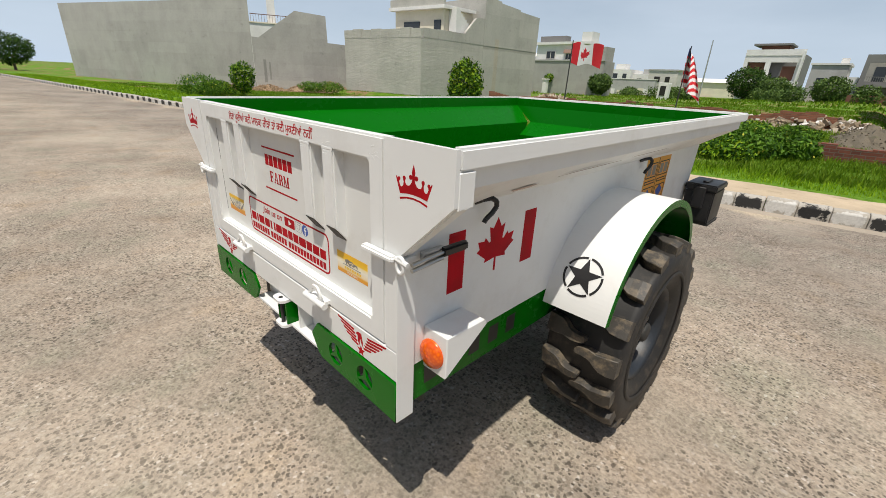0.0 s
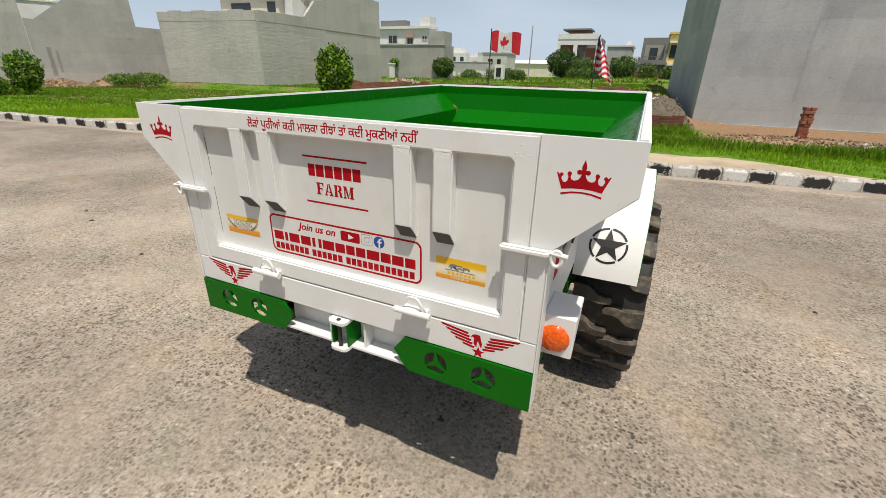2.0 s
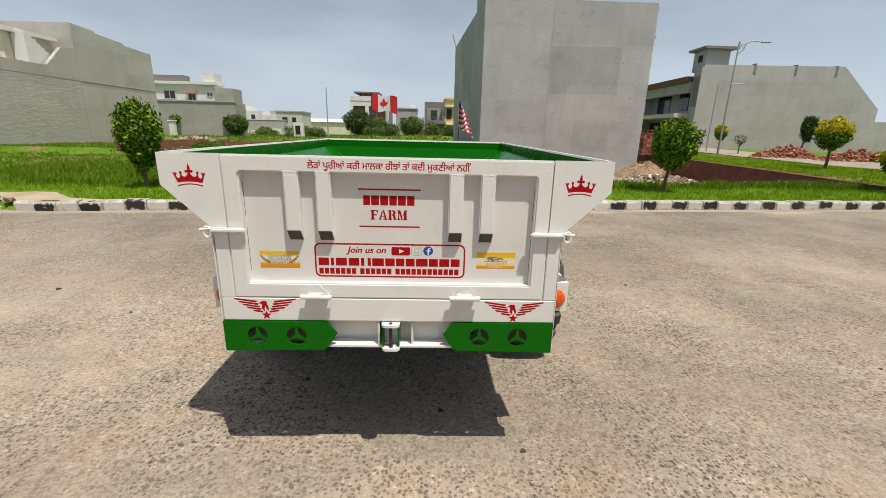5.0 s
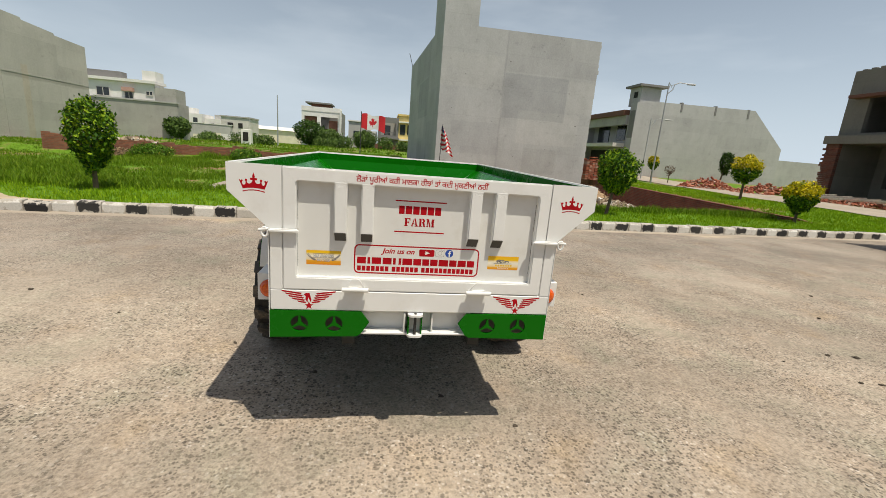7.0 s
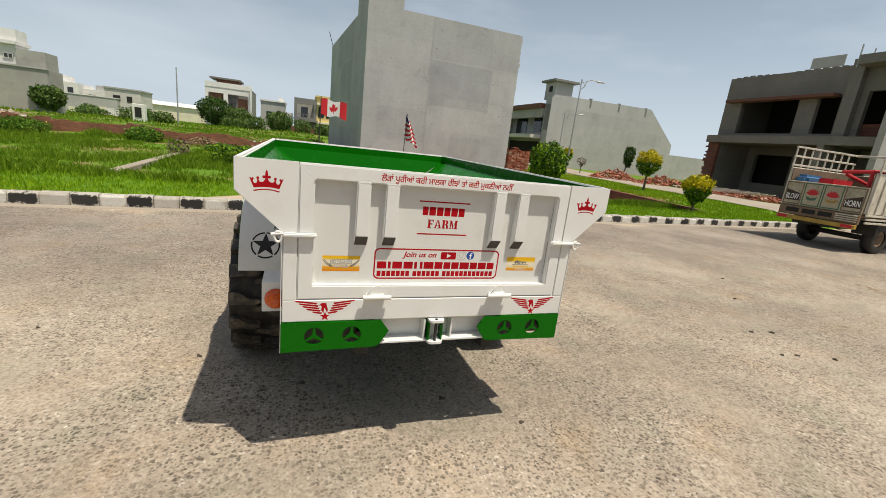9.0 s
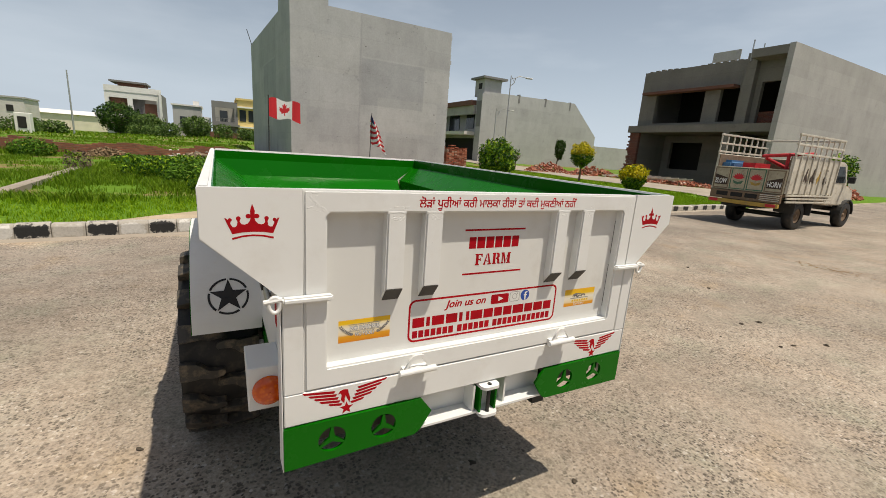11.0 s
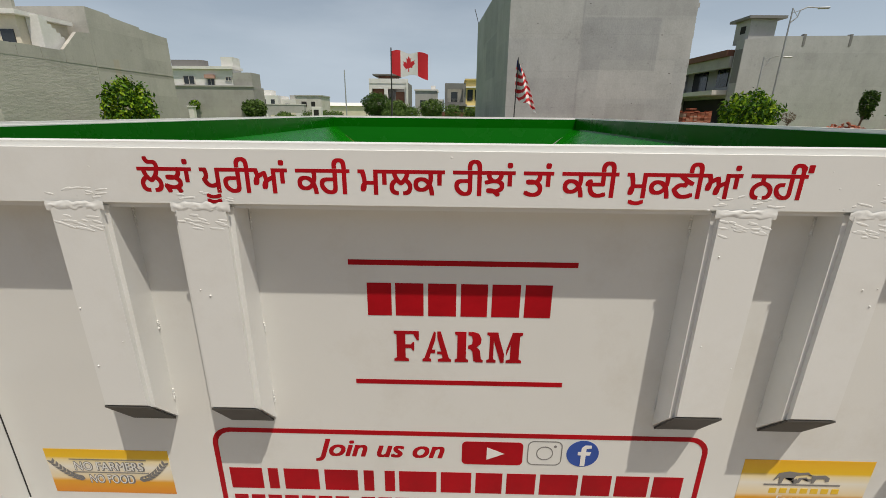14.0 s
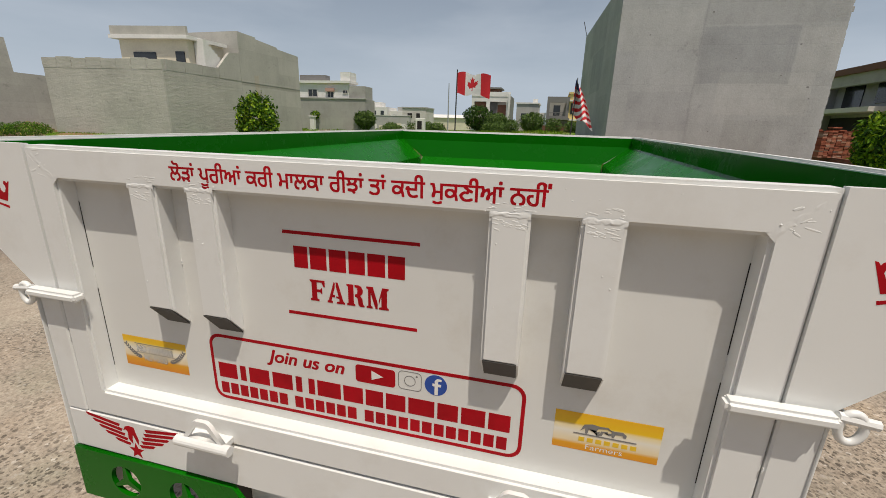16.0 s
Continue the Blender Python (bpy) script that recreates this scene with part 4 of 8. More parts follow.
def left_house():
    """The L-shaped grey house: low front with a pitted parapet, tall rear part, a cream room on its roof."""
    r = thing("walled_house", (-32, 32, 0), "grey cement-plastered house with stepped parapet and cream upper room", "house")
    left, corner, end = Vector((-36.2, 24.0)), Vector((-26.9, 25.3)), Vector((-26.4, 41.6))
    along, back = (corner - left).normalized(), (end - corner).normalized()

    def at(a, b):
        q = corner + along * a + back * b
        return q.x, q.y

    def box(a0, a1, b0, b1, z0, z1):
        return prism(bmesh.new(), [at(a0, b0), at(a1, b0), at(a1, b1), at(a0, b1)], "z", z0, z1)
    part("wall", box(-9.39, 0, 0, 7.7, -0.6, 4.72), ROUGH, r)
    # parapet with upright joints, a hand thick, its top uneven
    pr_ = random.Random(8)
    for k in range(8):
        a0, a1 = -9.40 + k * 1.175, -9.40 + (k + 1) * 1.175 - 0.03
        part("parapet", box(a0, a1, -0.012, 0.24, 4.72, 5.43 + pr_.uniform(-0.05, 0.05)), ROUGH, r)
    for b0, b1, z in ((0.27, 1.9, 5.44), (1.93, 3.5, 5.47), (3.53, 5.2, 5.45)):
        part("parapet", box(-0.24, 0.012, b0, b1, 4.72, z), SMOOTHED, r)
    part("parapet", box(-9.40, -9.16, 0.27, 7.7, 4.72, 5.45), SMOOTHED, r)
    # raised end of the parapet, sloping like the stair behind it
    x0, y0 = at(0, 5.22)
    bm = prism(bmesh.new(), [(0.0, 4.72), (0.0, 5.55), (1.35, 6.85), (2.45, 6.95), (2.45, 4.72)], "y", -0.02, 0.25)
    bm.transform(Matrix.Translation((x0, y0, 0)) @ Matrix.Rotation(math.atan2(back.y, back.x), 4, "Z"))
    part("gable", bm, SMOOTHED, r)
    x0, y0 = at(0, 7.72)
    bm = prism(bmesh.new(), [(0.0, -0.6), (0.0, 8.72), (2.2, 8.62), (2.25, 8.48), (5.2, 8.28), (5.25, 8.14), (8.6, 7.98), (8.6, -0.6)], "y", 0.0, 9.3)
    bm.transform(Matrix.Translation((x0, y0, 0)) @ Matrix.Rotation(math.atan2(back.y, back.x), 4, "Z"))
    part("rear_block", bm, SMOOTHED, r)
    part("ledge", box(-0.2, 0.02, 7.75, 16.3, 4.70, 4.78), SMOOTHED, r)
    part("footing", box(0.0, 0.35, 1.0, 16.0, -0.6, 0.06), DARKSOIL, r, "brown earth-stained footing")
    room = part("upper_room", box(-7.2, -1.4, 4.0, 7.70, 4.72, 7.35), CREAM, r, "cream painted upper room")
    part("roof_edge", box(-7.6, -1.0, 3.55, 7.70, 7.35, 7.62), HWHITE, r)
    part("roof_parapet", box(-7.5, -1.1, 3.65, 3.85, 7.62, 8.25), SMOOTHED, r)
    for a0, a1, z0, z1 in ((-6.05, -4.15, 5.75, 6.42), (-2.45, -1.7, 5.3, 6.5)):
        part("window", box(a0, a1, 3.93, 4.02, z0, z1), GLASS, room)
    steps_ = [(0.0, 4.72)]
    for i in range(10):
        steps_ += [(i * 0.27, 7.5 - i * 0.22), (0.27 + i * 0.27, 7.5 - i * 0.22)]
    x0, y0 = at(-1.35, 4.6)
    bm = prism(bmesh.new(), steps_ + [(2.7, 4.72)], "y", -0.9, 0.0)
    bm.transform(Matrix.Translation((x0, y0, 0)) @ Matrix.Rotation(math.atan2(back.y, back.x), 4, "Z"))
    part("stair", bm, HWHITE, r, "white stepped outside stair")


def far_left_house():
    r = thing("grey_house", (-52, 20, 0), "big grey plastered house wall with a sloping gable", "house")
    bm = prism(bmesh.new(), [(-43, 18), (-69, 7.05), (-75.2, 10.75), (-51.0, 20.6)], "z", -0.5, 7.7)
    part("wall", bm, PLASTER2, r)
    # boundary wall between the two houses, with a sloped and stepped top
    p0, p1 = Vector((-43.0, 18.02)), Vector((-38.3, 25.6))
    ln = (p1 - p0).length
    bm = prism(bmesh.new(), [(0, -0.5), (0, 4.55), (0.07 * ln, 4.5), (0.46 * ln, 7.0), (0.78 * ln, 6.75), (0.79 * ln, 4.4), (ln, 4.3), (ln, -0.5)], "y", 0.0, 0.35)
    bm.transform(Matrix.Translation((p0.x, p0.y, 0)) @ Matrix.Rotation(math.atan2(p1.y - p0.y, p1.x - p0.x), 4, "Z"))
    part("boundary_wall", bm, STAINED, r)


def terrace_house():
    """White house far behind the gap between the two grey ones."""
    r = thing("terrace_house", (-58.5, 28, 0), "white house with a railed roof terrace and a tank tower", "house")
    m = Matrix.Translation((-59.3, 25.2, 0)) @ Matrix.Rotation(math.atan2(4.2, 2.0), 4, "Z")

    def b(*q):
        bm = block(*q)
        bm.transform(m)
        return bm
    part("wall", b(-0.6, 6.0, 0, 5, -0.2, 7.3), HWHITE, r)
    part("cornice", b(-0.7, 6.1, -0.1, 5.1, 7.305, 7.45), CREAM, r)
    part("tank_tower", b(1.9, 2.9, 1.0, 2.2, 7.455, 11.2), HWHITE, r, "white roof tank tower")
    for i in range(15):
        part("baluster", b(-0.15 + i * 0.33, -0.12 + i * 0.33, 0, 0.04, 7.455, 8.3), HBROWN, r)
    part("handrail", b(-0.2, 4.6, -0.01, 0.05, 8.3, 8.38), HBROWN, r)


def white_house():
    """The white two-storey house with a grey yard wall."""
    r = thing("white_house", (-34, 64, 0), "white two-storey house behind a grey plastered yard wall", "house")
    part("yard_wall", block(-42.5, -27.2, 60.0, 63.4, 0, 4.95), STAINED, r)
    part("coping", block(-42.6, -27.1, 59.88, 60.3, 4.95, 5.12), PLASTER, r)
    part("upper_storey", block(-38.7, -30.0, 60.6, 63.0, 4.95, 7.2), HWHITE, r)
    part("roof_slab", block(-39.1, -29.8, 60.2, 63.2, 7.2, 7.55), HWHITE, r)
    part("roof_block", block(-38.8, -34.4, 61.4, 62.8, 7.55, 8.45), HGREY, r)
    part("tank_room", block(-31.6, -30.0, 60.9, 63, 7.55, 8.8), HWHITE, r)
    part("side_wing", block(-30.0, -27.4, 60.4, 63.1, 4.95, 6.8), STAINED, r)
    for x, w, z, hh in ((-36.9, 1.45, 5.3, 0.98), (-33.6, 0.9, 5.2, 0.75), (-31.06, 0.72, 5.78, 0.42)):
        win = part("window", block(x, x + w, 60.54, 60.7, z, z + hh), GLASS, r)
        edge = [rect(x - 0.06, x + w + 0.06, z - 0.06, z + hh + 0.06), rect(x, x + w, z, z + hh)]
        part("frame", sheet(edge, 0.10, Matrix.Translation((0, 60.54, 0)) @ FACE, HPALE), HPALE, win)
        part("mullion", block(x + w / 2 - 0.03, x + w / 2 + 0.03, 60.50, 60.54, z, z + hh), HPALE, win)
    part("sunshade", block(-33.8, -32.5, 60.1, 60.6, 6.02, 6.5), PINKISH, r, "faded pink window awning")
    bm = bmesh.new()
    prism(bm, [(60.7, 4.95), (60.7, 5.2), (66, 7.9), (66, 4.95)], "x", -40.2, -38.75)
    part("stair", bm, HWHITE, r)
    post = thing("gate_post", (-35.2, 58.5, 0.2), "white gate post before the grey yard wall", "pillar")
    part("shaft", block(-35.55, -34.85, 58.2, 58.8, 0.0, 2.25, 0.03), HWHITE, post)
    part("cap", block(-35.65, -34.75, 58.1, 58.9, 2.25, 2.40, 0.02), HWHITE, post)


def brown_house():
    r = thing("modern_house", (-14, 104, 0.8), "modern white and brown house with open balconies", "house")
    x0, x1, y0 = -18.7, -9.9, 100.0
    z0 = 0.7
    bm = hollow_wall("y", y0, 0.5, x0, x1, z0, 9.0, [(x0 + 0.6, x0 + 3.4, 4.4, 7.2), (x0 + 4.2, x1 - 0.8, 4.2, 7.2), (x0 + 1.0, x1 - 1.0, z0, 3.7)], HWHITE)
    part("facade", bm, HWHITE, r)
    part("body", block(x0 + 0.1, x1 - 0.1, y0 + 2.2, y0 + 11, z0, 8.6), HGREY, r)
    part("side_wall", block(x1 - 0.25, x1, y0 - 1.6, y0 + 0.2, z0, 8.9), HWHITE, r)
    part("balcony", block(x0 - 0.2, x1, y0 - 1.5, y0 + 2.2, 3.7, 4.1), HWHITE, r)
    part("panel", block(x0 + 0.7, x0 + 3.3, y0 + 0.8, y0 + 1.0, 4.2, 7.2), HBROWN, r)
    part("brown_cladding", block(x1 - 2.9, x1 - 0.9, y0 + 1.2, y0 + 1.4, 4.2, 6.6), HBROWN, r)
    part("roof_room", block(x0 + 2.0, x0 + 6.2, y0 + 1, y0 + 6, 8.6, 10.0), HBROWN, r)
    part("roof_slab", block(x0 + 0.8, x0 + 6.6, y0 + 0.2, y0 + 6.4, 10.0, 10.3), HGREY, r)
    part("parapet", block(x0, x1, y0 - 0.1, y0 + 0.2, 8.3, 9.3), HWHITE, r)


def yellow_house():
    r = thing("yellow_house", (2, 86, 0.8), "grey and yellow house with stacked balconies", "house")
    x0, x1, y0 = -1.3, 4.6, 82.0
    bm = hollow_wall("y", y0, 0.4, x0, x1 - 2.0, 0.5, 7.2, [(x0 + 0.5, x1 - 2.5, 3.9, 6.2), (x0 + 0.5, x1 - 2.5, 0.7, 3.0)], HGREY)
    part("facade", bm, HGREY, r)
    part("yellow_bay", block(x1 - 2.0, x1 + 2, y0 + 0.1, y0 + 7, 0.5, 7.7), HYELLOW, r)
    part("body", block(x0 + 0.1, x1 - 2.0, y0 + 1.8, y0 + 9, 0.5, 7.0), PLASTER2, r)
    part("balcony", block(x0, x1 - 1.8, y0 - 1.0, y0 + 0.3, 3.2, 3.55), HGREY, r)
    for zz in (0.9, 4.2):
        for xx in (x1 - 1.7, x1 - 0.3):
            part("window", block(xx, xx + 1.0, y0 + 0.02, y0 + 0.15, zz, zz + 1.9), GLASS, r)
        part("sill", block(x1 - 2.0, x1 + 1.6, y0 - 0.5, y0 + 0.1, zz + 2.2, zz + 2.45), HWHITE, r)
    part("window", block(x0 + 1.2, x0 + 2.4, y0 + 1.72, y0 + 1.85, 3.9, 5.8), GLASS, r)
    part("door", block(x0 + 1.0, x0 + 2.2, y0 + 1.72, y0 + 1.85, 0.6, 2.8), OPENING_SHADE, r)
    part("roof_edge", block(x1 - 2.2, x1 + 2.1, y0 - 0.2, y0 + 7.2, 7.7, 8.0), HYELLOW, r)
    bm = bmesh.new()
    for i in range(18):
        rod(bm, (x0 + 0.1 + i * 0.22, y0 - 0.95, 3.55), (x0 + 0.1 + i * 0.22, y0 - 0.95, 4.4), 0.025, seg=5)
    slab(bm, x0, x1 - 1.9, y0 - 1.0, y0 - 0.9, 4.4, 4.47)
    part("railing", bm, HGREY, r)
    part("gate", block(x0 - 0.4, x1 - 1.6, y0 - 4.1, y0 - 4.0, 0.4, 2.1), HBROWN, r)


def far_houses():
    def house(x0, x1, y0, y1, z, wall, name, label, extra):
        r = thing(name, ((x0 + x1) / 2, (y0 + y1) / 2, 0.3), label, "house")
        part("wall", block(x0, x1, y0, y1, 0.2, z), wall, r)
        for nm, bx, m in extra:
            part(nm, block(*bx), m, r)
    house(-7.3, -3.0, 88, 95, 6.2, PLASTER, "plain_house", "plain grey plastered house with a rooftop tank", [("roof_edge", (-7.5, -2.8, 87.8, 95, 6.2, 6.45), HWHITE), ("water_tank", (-4.2, -3.3, 89, 90, 6.45, 7.2), HWHITE), ("window", (-6.3, -5.2, 87.95, 88.1, 3.2, 4.4), GLASS), ("low_wing", (-3.0, -1.6, 88.2, 94, 0.2, 4.6), HWHITE)])
    house(-52, -46, 116, 124, 6.2, HWHITE, "roofscape_house", "distant white house with a rooftop tank", [("roof_room", (-51, -48.5, 118, 121, 6.2, 7.6), HWHITE), ("window", (-50.6, -49.4, 115.9, 116.1, 3.8, 5.2), GLASS), ("window", (-48, -47, 115.9, 116.1, 3.8, 5.2), GLASS)])
    house(-46, -40, 118, 126, 5.3, HWHITE, "distant_house", "distant low white house with dark windows", [("roof_room", (-44, -42, 119, 122, 5.3, 6.4), PLASTER), ("window", (-45, -43.8, 117.9, 118.1, 3, 4.2), GLASS), ("door", (-42.3, -41.2, 117.9, 118.1, 0.5, 3.2), OPENING_SHADE)])
    house(-40, -33.4, 112, 120, 5.9, HPALE, "cream_house", "distant cream house with dark windows", [("roof_edge", (-40.2, -33.2, 111.8, 120, 5.9, 6.2), PLASTER), ("window", (-38.5, -37.2, 111.9, 112.1, 3.4, 4.6), OPENING_SHADE), ("window", (-36, -35, 111.9, 112.1, 3.4, 4.6), OPENING_SHADE)])
    house(-47.5, -34.5, 101.8, 103, 3.6, PLASTER, "yard_wall", "distant grey plastered yard wall", [("coping", (-47.6, -34.4, 101.7, 103.1, 3.6, 3.75), HWHITE)])
    r = thing("broken_yard_wall", (-38, 93, 0.3), "low broken white yard wall with gaps in the far plots", "wall")
    fr_ = random.Random(21)
    for k in range(13):
        x = -47 + k * 1.35
        part("wall_piece", block(x, x + fr_.uniform(0.7, 1.3), 93, 93.3, 0.2, 0.9 + fr_.uniform(0.3, 1.1)), HWHITE if k % 3 else CREAM, r)
    r = thing("long_shed", (-33, 152, 0.5), "long low shed with a pale sheet roof far away", "shed")
    part("wall", block(-46, -27, 150, 160, 0.3, 4.4), CREAM, r)
    bm = bmesh.new()
    prism(bm, [(149.5, 4.4), (155, 5.6), (160.5, 4.4)], "x", -46.5, -26.5)
    part("roof", bm, HWHITE, r)
    r = thing("gate_pillar", (-19.2, 62, 0.3), "pale box-shaped gate pillar with a dark niche", "pillar")
    part("post", block(-19.9, -18.6, 61.6, 62.6, 0.2, 2.5, 0.05), HWHITE, r)
    # flat dark plate painted as the shade in a niche
    part("niche", block(-19.6, -18.9, 61.55, 61.7, 0.9, 2.1), OPENING_SHADE, r)


def corner_house():
    """The two-storey house with a long blank side towards the plots."""
    r = thing("corner_house", (36, 50, 0.7), "grey two-storey house with balconies and a long blank plastered side", "house")
    y0, z0 = 46.5, 0.3
    bm = bmesh.new()
    prism(bm, [(29.7, z0), (29.7, 9.35), (45.4, 9.55), (50.4, 5.2), (50.4, z0)], "y", y0, y0 + 0.4)
    part("side_wall", bm, PLASTER3, r)
    part("corner_pier", block(29.4, 31.2, y0 - 0.12, y0 + 1.2, z0, 9.1), PLASTER3, r)
    part("body", block(31.0, 42.6, y0 + 0.4, y0 + 16, z0, 8.5), PLASTER3, r)
    part("upper_front", block(29.2, 31.0, y0 + 12.5, y0 + 15.8, z0, 8.3), PLASTER3, r)
    part("stair_room", block(30.0, 32.6, y0 + 0.5, y0 + 2.8, 8.9, 11.0), PLASTER, r)
    part("vent", block(29.98, 30.02, y0 + 1.1, y0 + 1.9, 9.8, 10.5), OPENING_SHADE, r)
    part("stair_roof", block(29.5, 33.2, y0 + 0.0, y0 + 3.2, 11.0, 11.25), HGREY, r)
    part("balcony", block(27.9, 31.0, y0 + 1.3, y0 + 15.0, 3.9, 4.35), HPALE, r)
    part("fascia", block(29.1, 29.7, y0 + 1.3, y0 + 14.5, 6.6, 7.7), PLASTER2, r)
    part("niche", block(29.36, 29.42, y0 - 0.05, y0 + 1.0, 5.0, 8.2), HGREY, r)
    part("canopy", block(28.7, 31.0, y0 + 1.3, y0 + 14.6, 7.7, 8.3), HBROWN, r)
    # dark plates on the wall face stand for shade in door and porch
    part("door", block(30.9, 31.02, y0 + 2.0, y0 + 3.2, 4.5, 6.8), OPENING_SHADE, r)
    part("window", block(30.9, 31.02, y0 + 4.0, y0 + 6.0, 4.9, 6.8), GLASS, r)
    part("porch_shade", block(30.9, 31.02, y0 + 1.6, y0 + 12.4, z0, 3.6), OPENING_SHADE, r)
    part("window", block(30.9, 31.02, y0 + 8.0, y0 + 11.0, 4.6, 6.8), GLASS, r)
    for x in (35.2, 39.8, 44.4):
        part("stub", block(x, x + 0.25, y0 - 0.03, y0 + 0.38, 8.5, 9.6), HGREY, r)
    part("low_wall", block(50.4, 61, y0 + 0.6, y0 + 0.9, 0.0, 3.9), PLASTER, r)


def open_house():
    """The raw two-storey shell with open bays."""
    r = thing("house_shell", (38, 20, 0.5), "raw concrete two-storey house shell with open unglazed bays", "house")
    x0, z0 = 33.3, 0.0
    ya, yb = 14.3, 25.8
    t = 0.35
    z1, z2, z3 = 4.35, 4.92, 9.5
    cuts = ((15.0, 16.15, z2, 7.8), (17.55, 18.92, z2 + 0.25, 7.6), (20.08, 24.35, z2 + 0.25, 7.6))
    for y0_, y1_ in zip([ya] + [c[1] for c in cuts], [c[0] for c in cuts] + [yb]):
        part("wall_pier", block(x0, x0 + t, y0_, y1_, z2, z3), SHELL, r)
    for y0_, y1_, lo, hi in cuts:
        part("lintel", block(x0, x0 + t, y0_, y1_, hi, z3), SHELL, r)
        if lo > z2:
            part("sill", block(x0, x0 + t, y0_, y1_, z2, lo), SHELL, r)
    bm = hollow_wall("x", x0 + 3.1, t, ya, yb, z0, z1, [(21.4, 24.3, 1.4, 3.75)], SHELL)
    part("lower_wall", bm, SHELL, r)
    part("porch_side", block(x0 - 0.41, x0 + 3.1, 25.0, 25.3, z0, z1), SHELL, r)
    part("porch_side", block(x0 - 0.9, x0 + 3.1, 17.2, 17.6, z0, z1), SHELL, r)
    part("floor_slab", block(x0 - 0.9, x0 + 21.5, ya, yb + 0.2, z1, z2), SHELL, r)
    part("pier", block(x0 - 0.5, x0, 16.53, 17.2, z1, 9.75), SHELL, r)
    part("corner_wall", block(x0 - 1.4, x0 + 22, ya - 0.3, ya + 0.05, z0, 9.8), PLASTER2, r)
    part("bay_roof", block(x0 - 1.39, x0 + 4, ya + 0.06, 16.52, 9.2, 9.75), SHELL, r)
    part("canopy", block(x0 - 0.8, x0, 17.6, 25.2, 7.52, 7.72), HBROWN, r)
    rag, rr_ = bmesh.new(), random.Random(5)
    for k in range(30):
        slab(rag, x0 - 0.7, x0 - 0.42, 24.95, 25.95 + rr_.uniform(-0.16, 0.16) + (0.35 if k < 8 else 0), z0 + k * 0.145, z0 + k * 0.145 + 0.138)
    part("brick_pier", rag, BRICK, r, "ragged pier of bare brick")
    part("roof", block(x0 + 0.36, x0 + 21.5, ya, yb, z3 - 0.3, z3), SHELL, r)
    # near-black sheet set behind the open bays as their indoor shade
    part("shade_backing", block(x0 + 5.2, x0 + 5.4, ya, yb, z0, z3), OPENING_SHADE, r)
    part("far_wall", block(x0 + 0.4, x0 + 21.5, yb - 0.3, yb, z0, z3), SHELL, r)
    part("brick_infill", block(x0 + 0.4, x0 + 0.6, 15.0, 16.6, z2 - 0.1, z2 + 0.9), BRICK, r)
    part("panel", block(x0 - 0.05, x0 + 0.0, 18.0, 20.0, z3 + 0.05, z3 + 0.75), PLASTER, r)
    for i in range(14):
        part("parapet_block", block(x0 + 0.0, x0 + 0.25, 17.8 + i * 0.56, 18.1 + i * 0.56, z3, z3 + 0.05 + 0.05 * math.sin(i * 7)), SHELL, r)
    bm = bmesh.new()
    rod(bm, (x0 - 0.5, 17.0, 9.2), (x0 - 0.5, 17.0, 10.6), 0.05, seg=6)
    rod(bm, (x0 - 0.3, 16.4, 9.5), (x0 - 0.3, 16.4, 10.3), 0.04, seg=6)
    part("steel_bar", bm, POLE, r)


grey_block()
left_house()
far_left_house()
terrace_house()
white_house()
brown_house()
yellow_house()
far_houses()
corner_house()
open_house()


# ---- low walls in the plots ----
bm = bmesh.new()
for i in range(78):
    a, b = -17.0 + i * 0.25, -17.0 + (i + 1) * 0.25
    x0, y0 = from_kerb(a, 20.4)
    z = 0.74 + 0.30 * noise.noise((a * 0.5, 0, 0)) + 0.16 * noise.noise((a * 1.6, 1, 0)) + 0.05 * noise.noise((a * 9, 4, 0))
    q = block(0, 0.25, 0.03 * noise.noise((a * 6, 2, 0)), 0.35, -0.1, z)
    q.transform(Matrix.Translation((x0, y0, 0)) @ Matrix.Rotation(KA, 4, "Z"))
    tmp = bpy.data.meshes.new("t")
    q.to_mesh(tmp)
    q.free()
    bm.from_mesh(tmp)
solid("brick_wall", bm, FIELDBRICK, "low weathered red brick plot wall in the grass", "wall", kind="structure")

bm = bmesh.new()
length = (WALL_B - WALL_A).length
ang = math.atan2(WALL_DIR.y, WALL_DIR.x)
slab(bm, 0, length, 0, 0.3, -1.5, 0.33)
bm.transform(Matrix.Translation((WALL_A.x, WALL_A.y, 0)) @ Matrix.Rotation(ang, 4, "Z"))
# its end bends towards the road and sinks into the grass
tail_ = prism(bmesh.new(), [(0.0, -1.2), (0.0, 0.33), (0.9, 0.27), (1.75, 0.10), (1.75, -1.2)], "y", 0.0, 0.3)
tail_.transform(Matrix.Translation((WALL_A.x - 0.3, WALL_A.y + 0.08, 0)) @ Matrix.Rotation(math.atan2(-1.25, 0.95), 4, "Z"))
tmp = bpy.data.meshes.new("t")
tail_.to_mesh(tmp)
tail_.free()
bm.from_mesh(tmp)
solid("brick_wall", bm, BRICK, "dark red brick retaining wall under a grass bank", "wall", kind="structure")

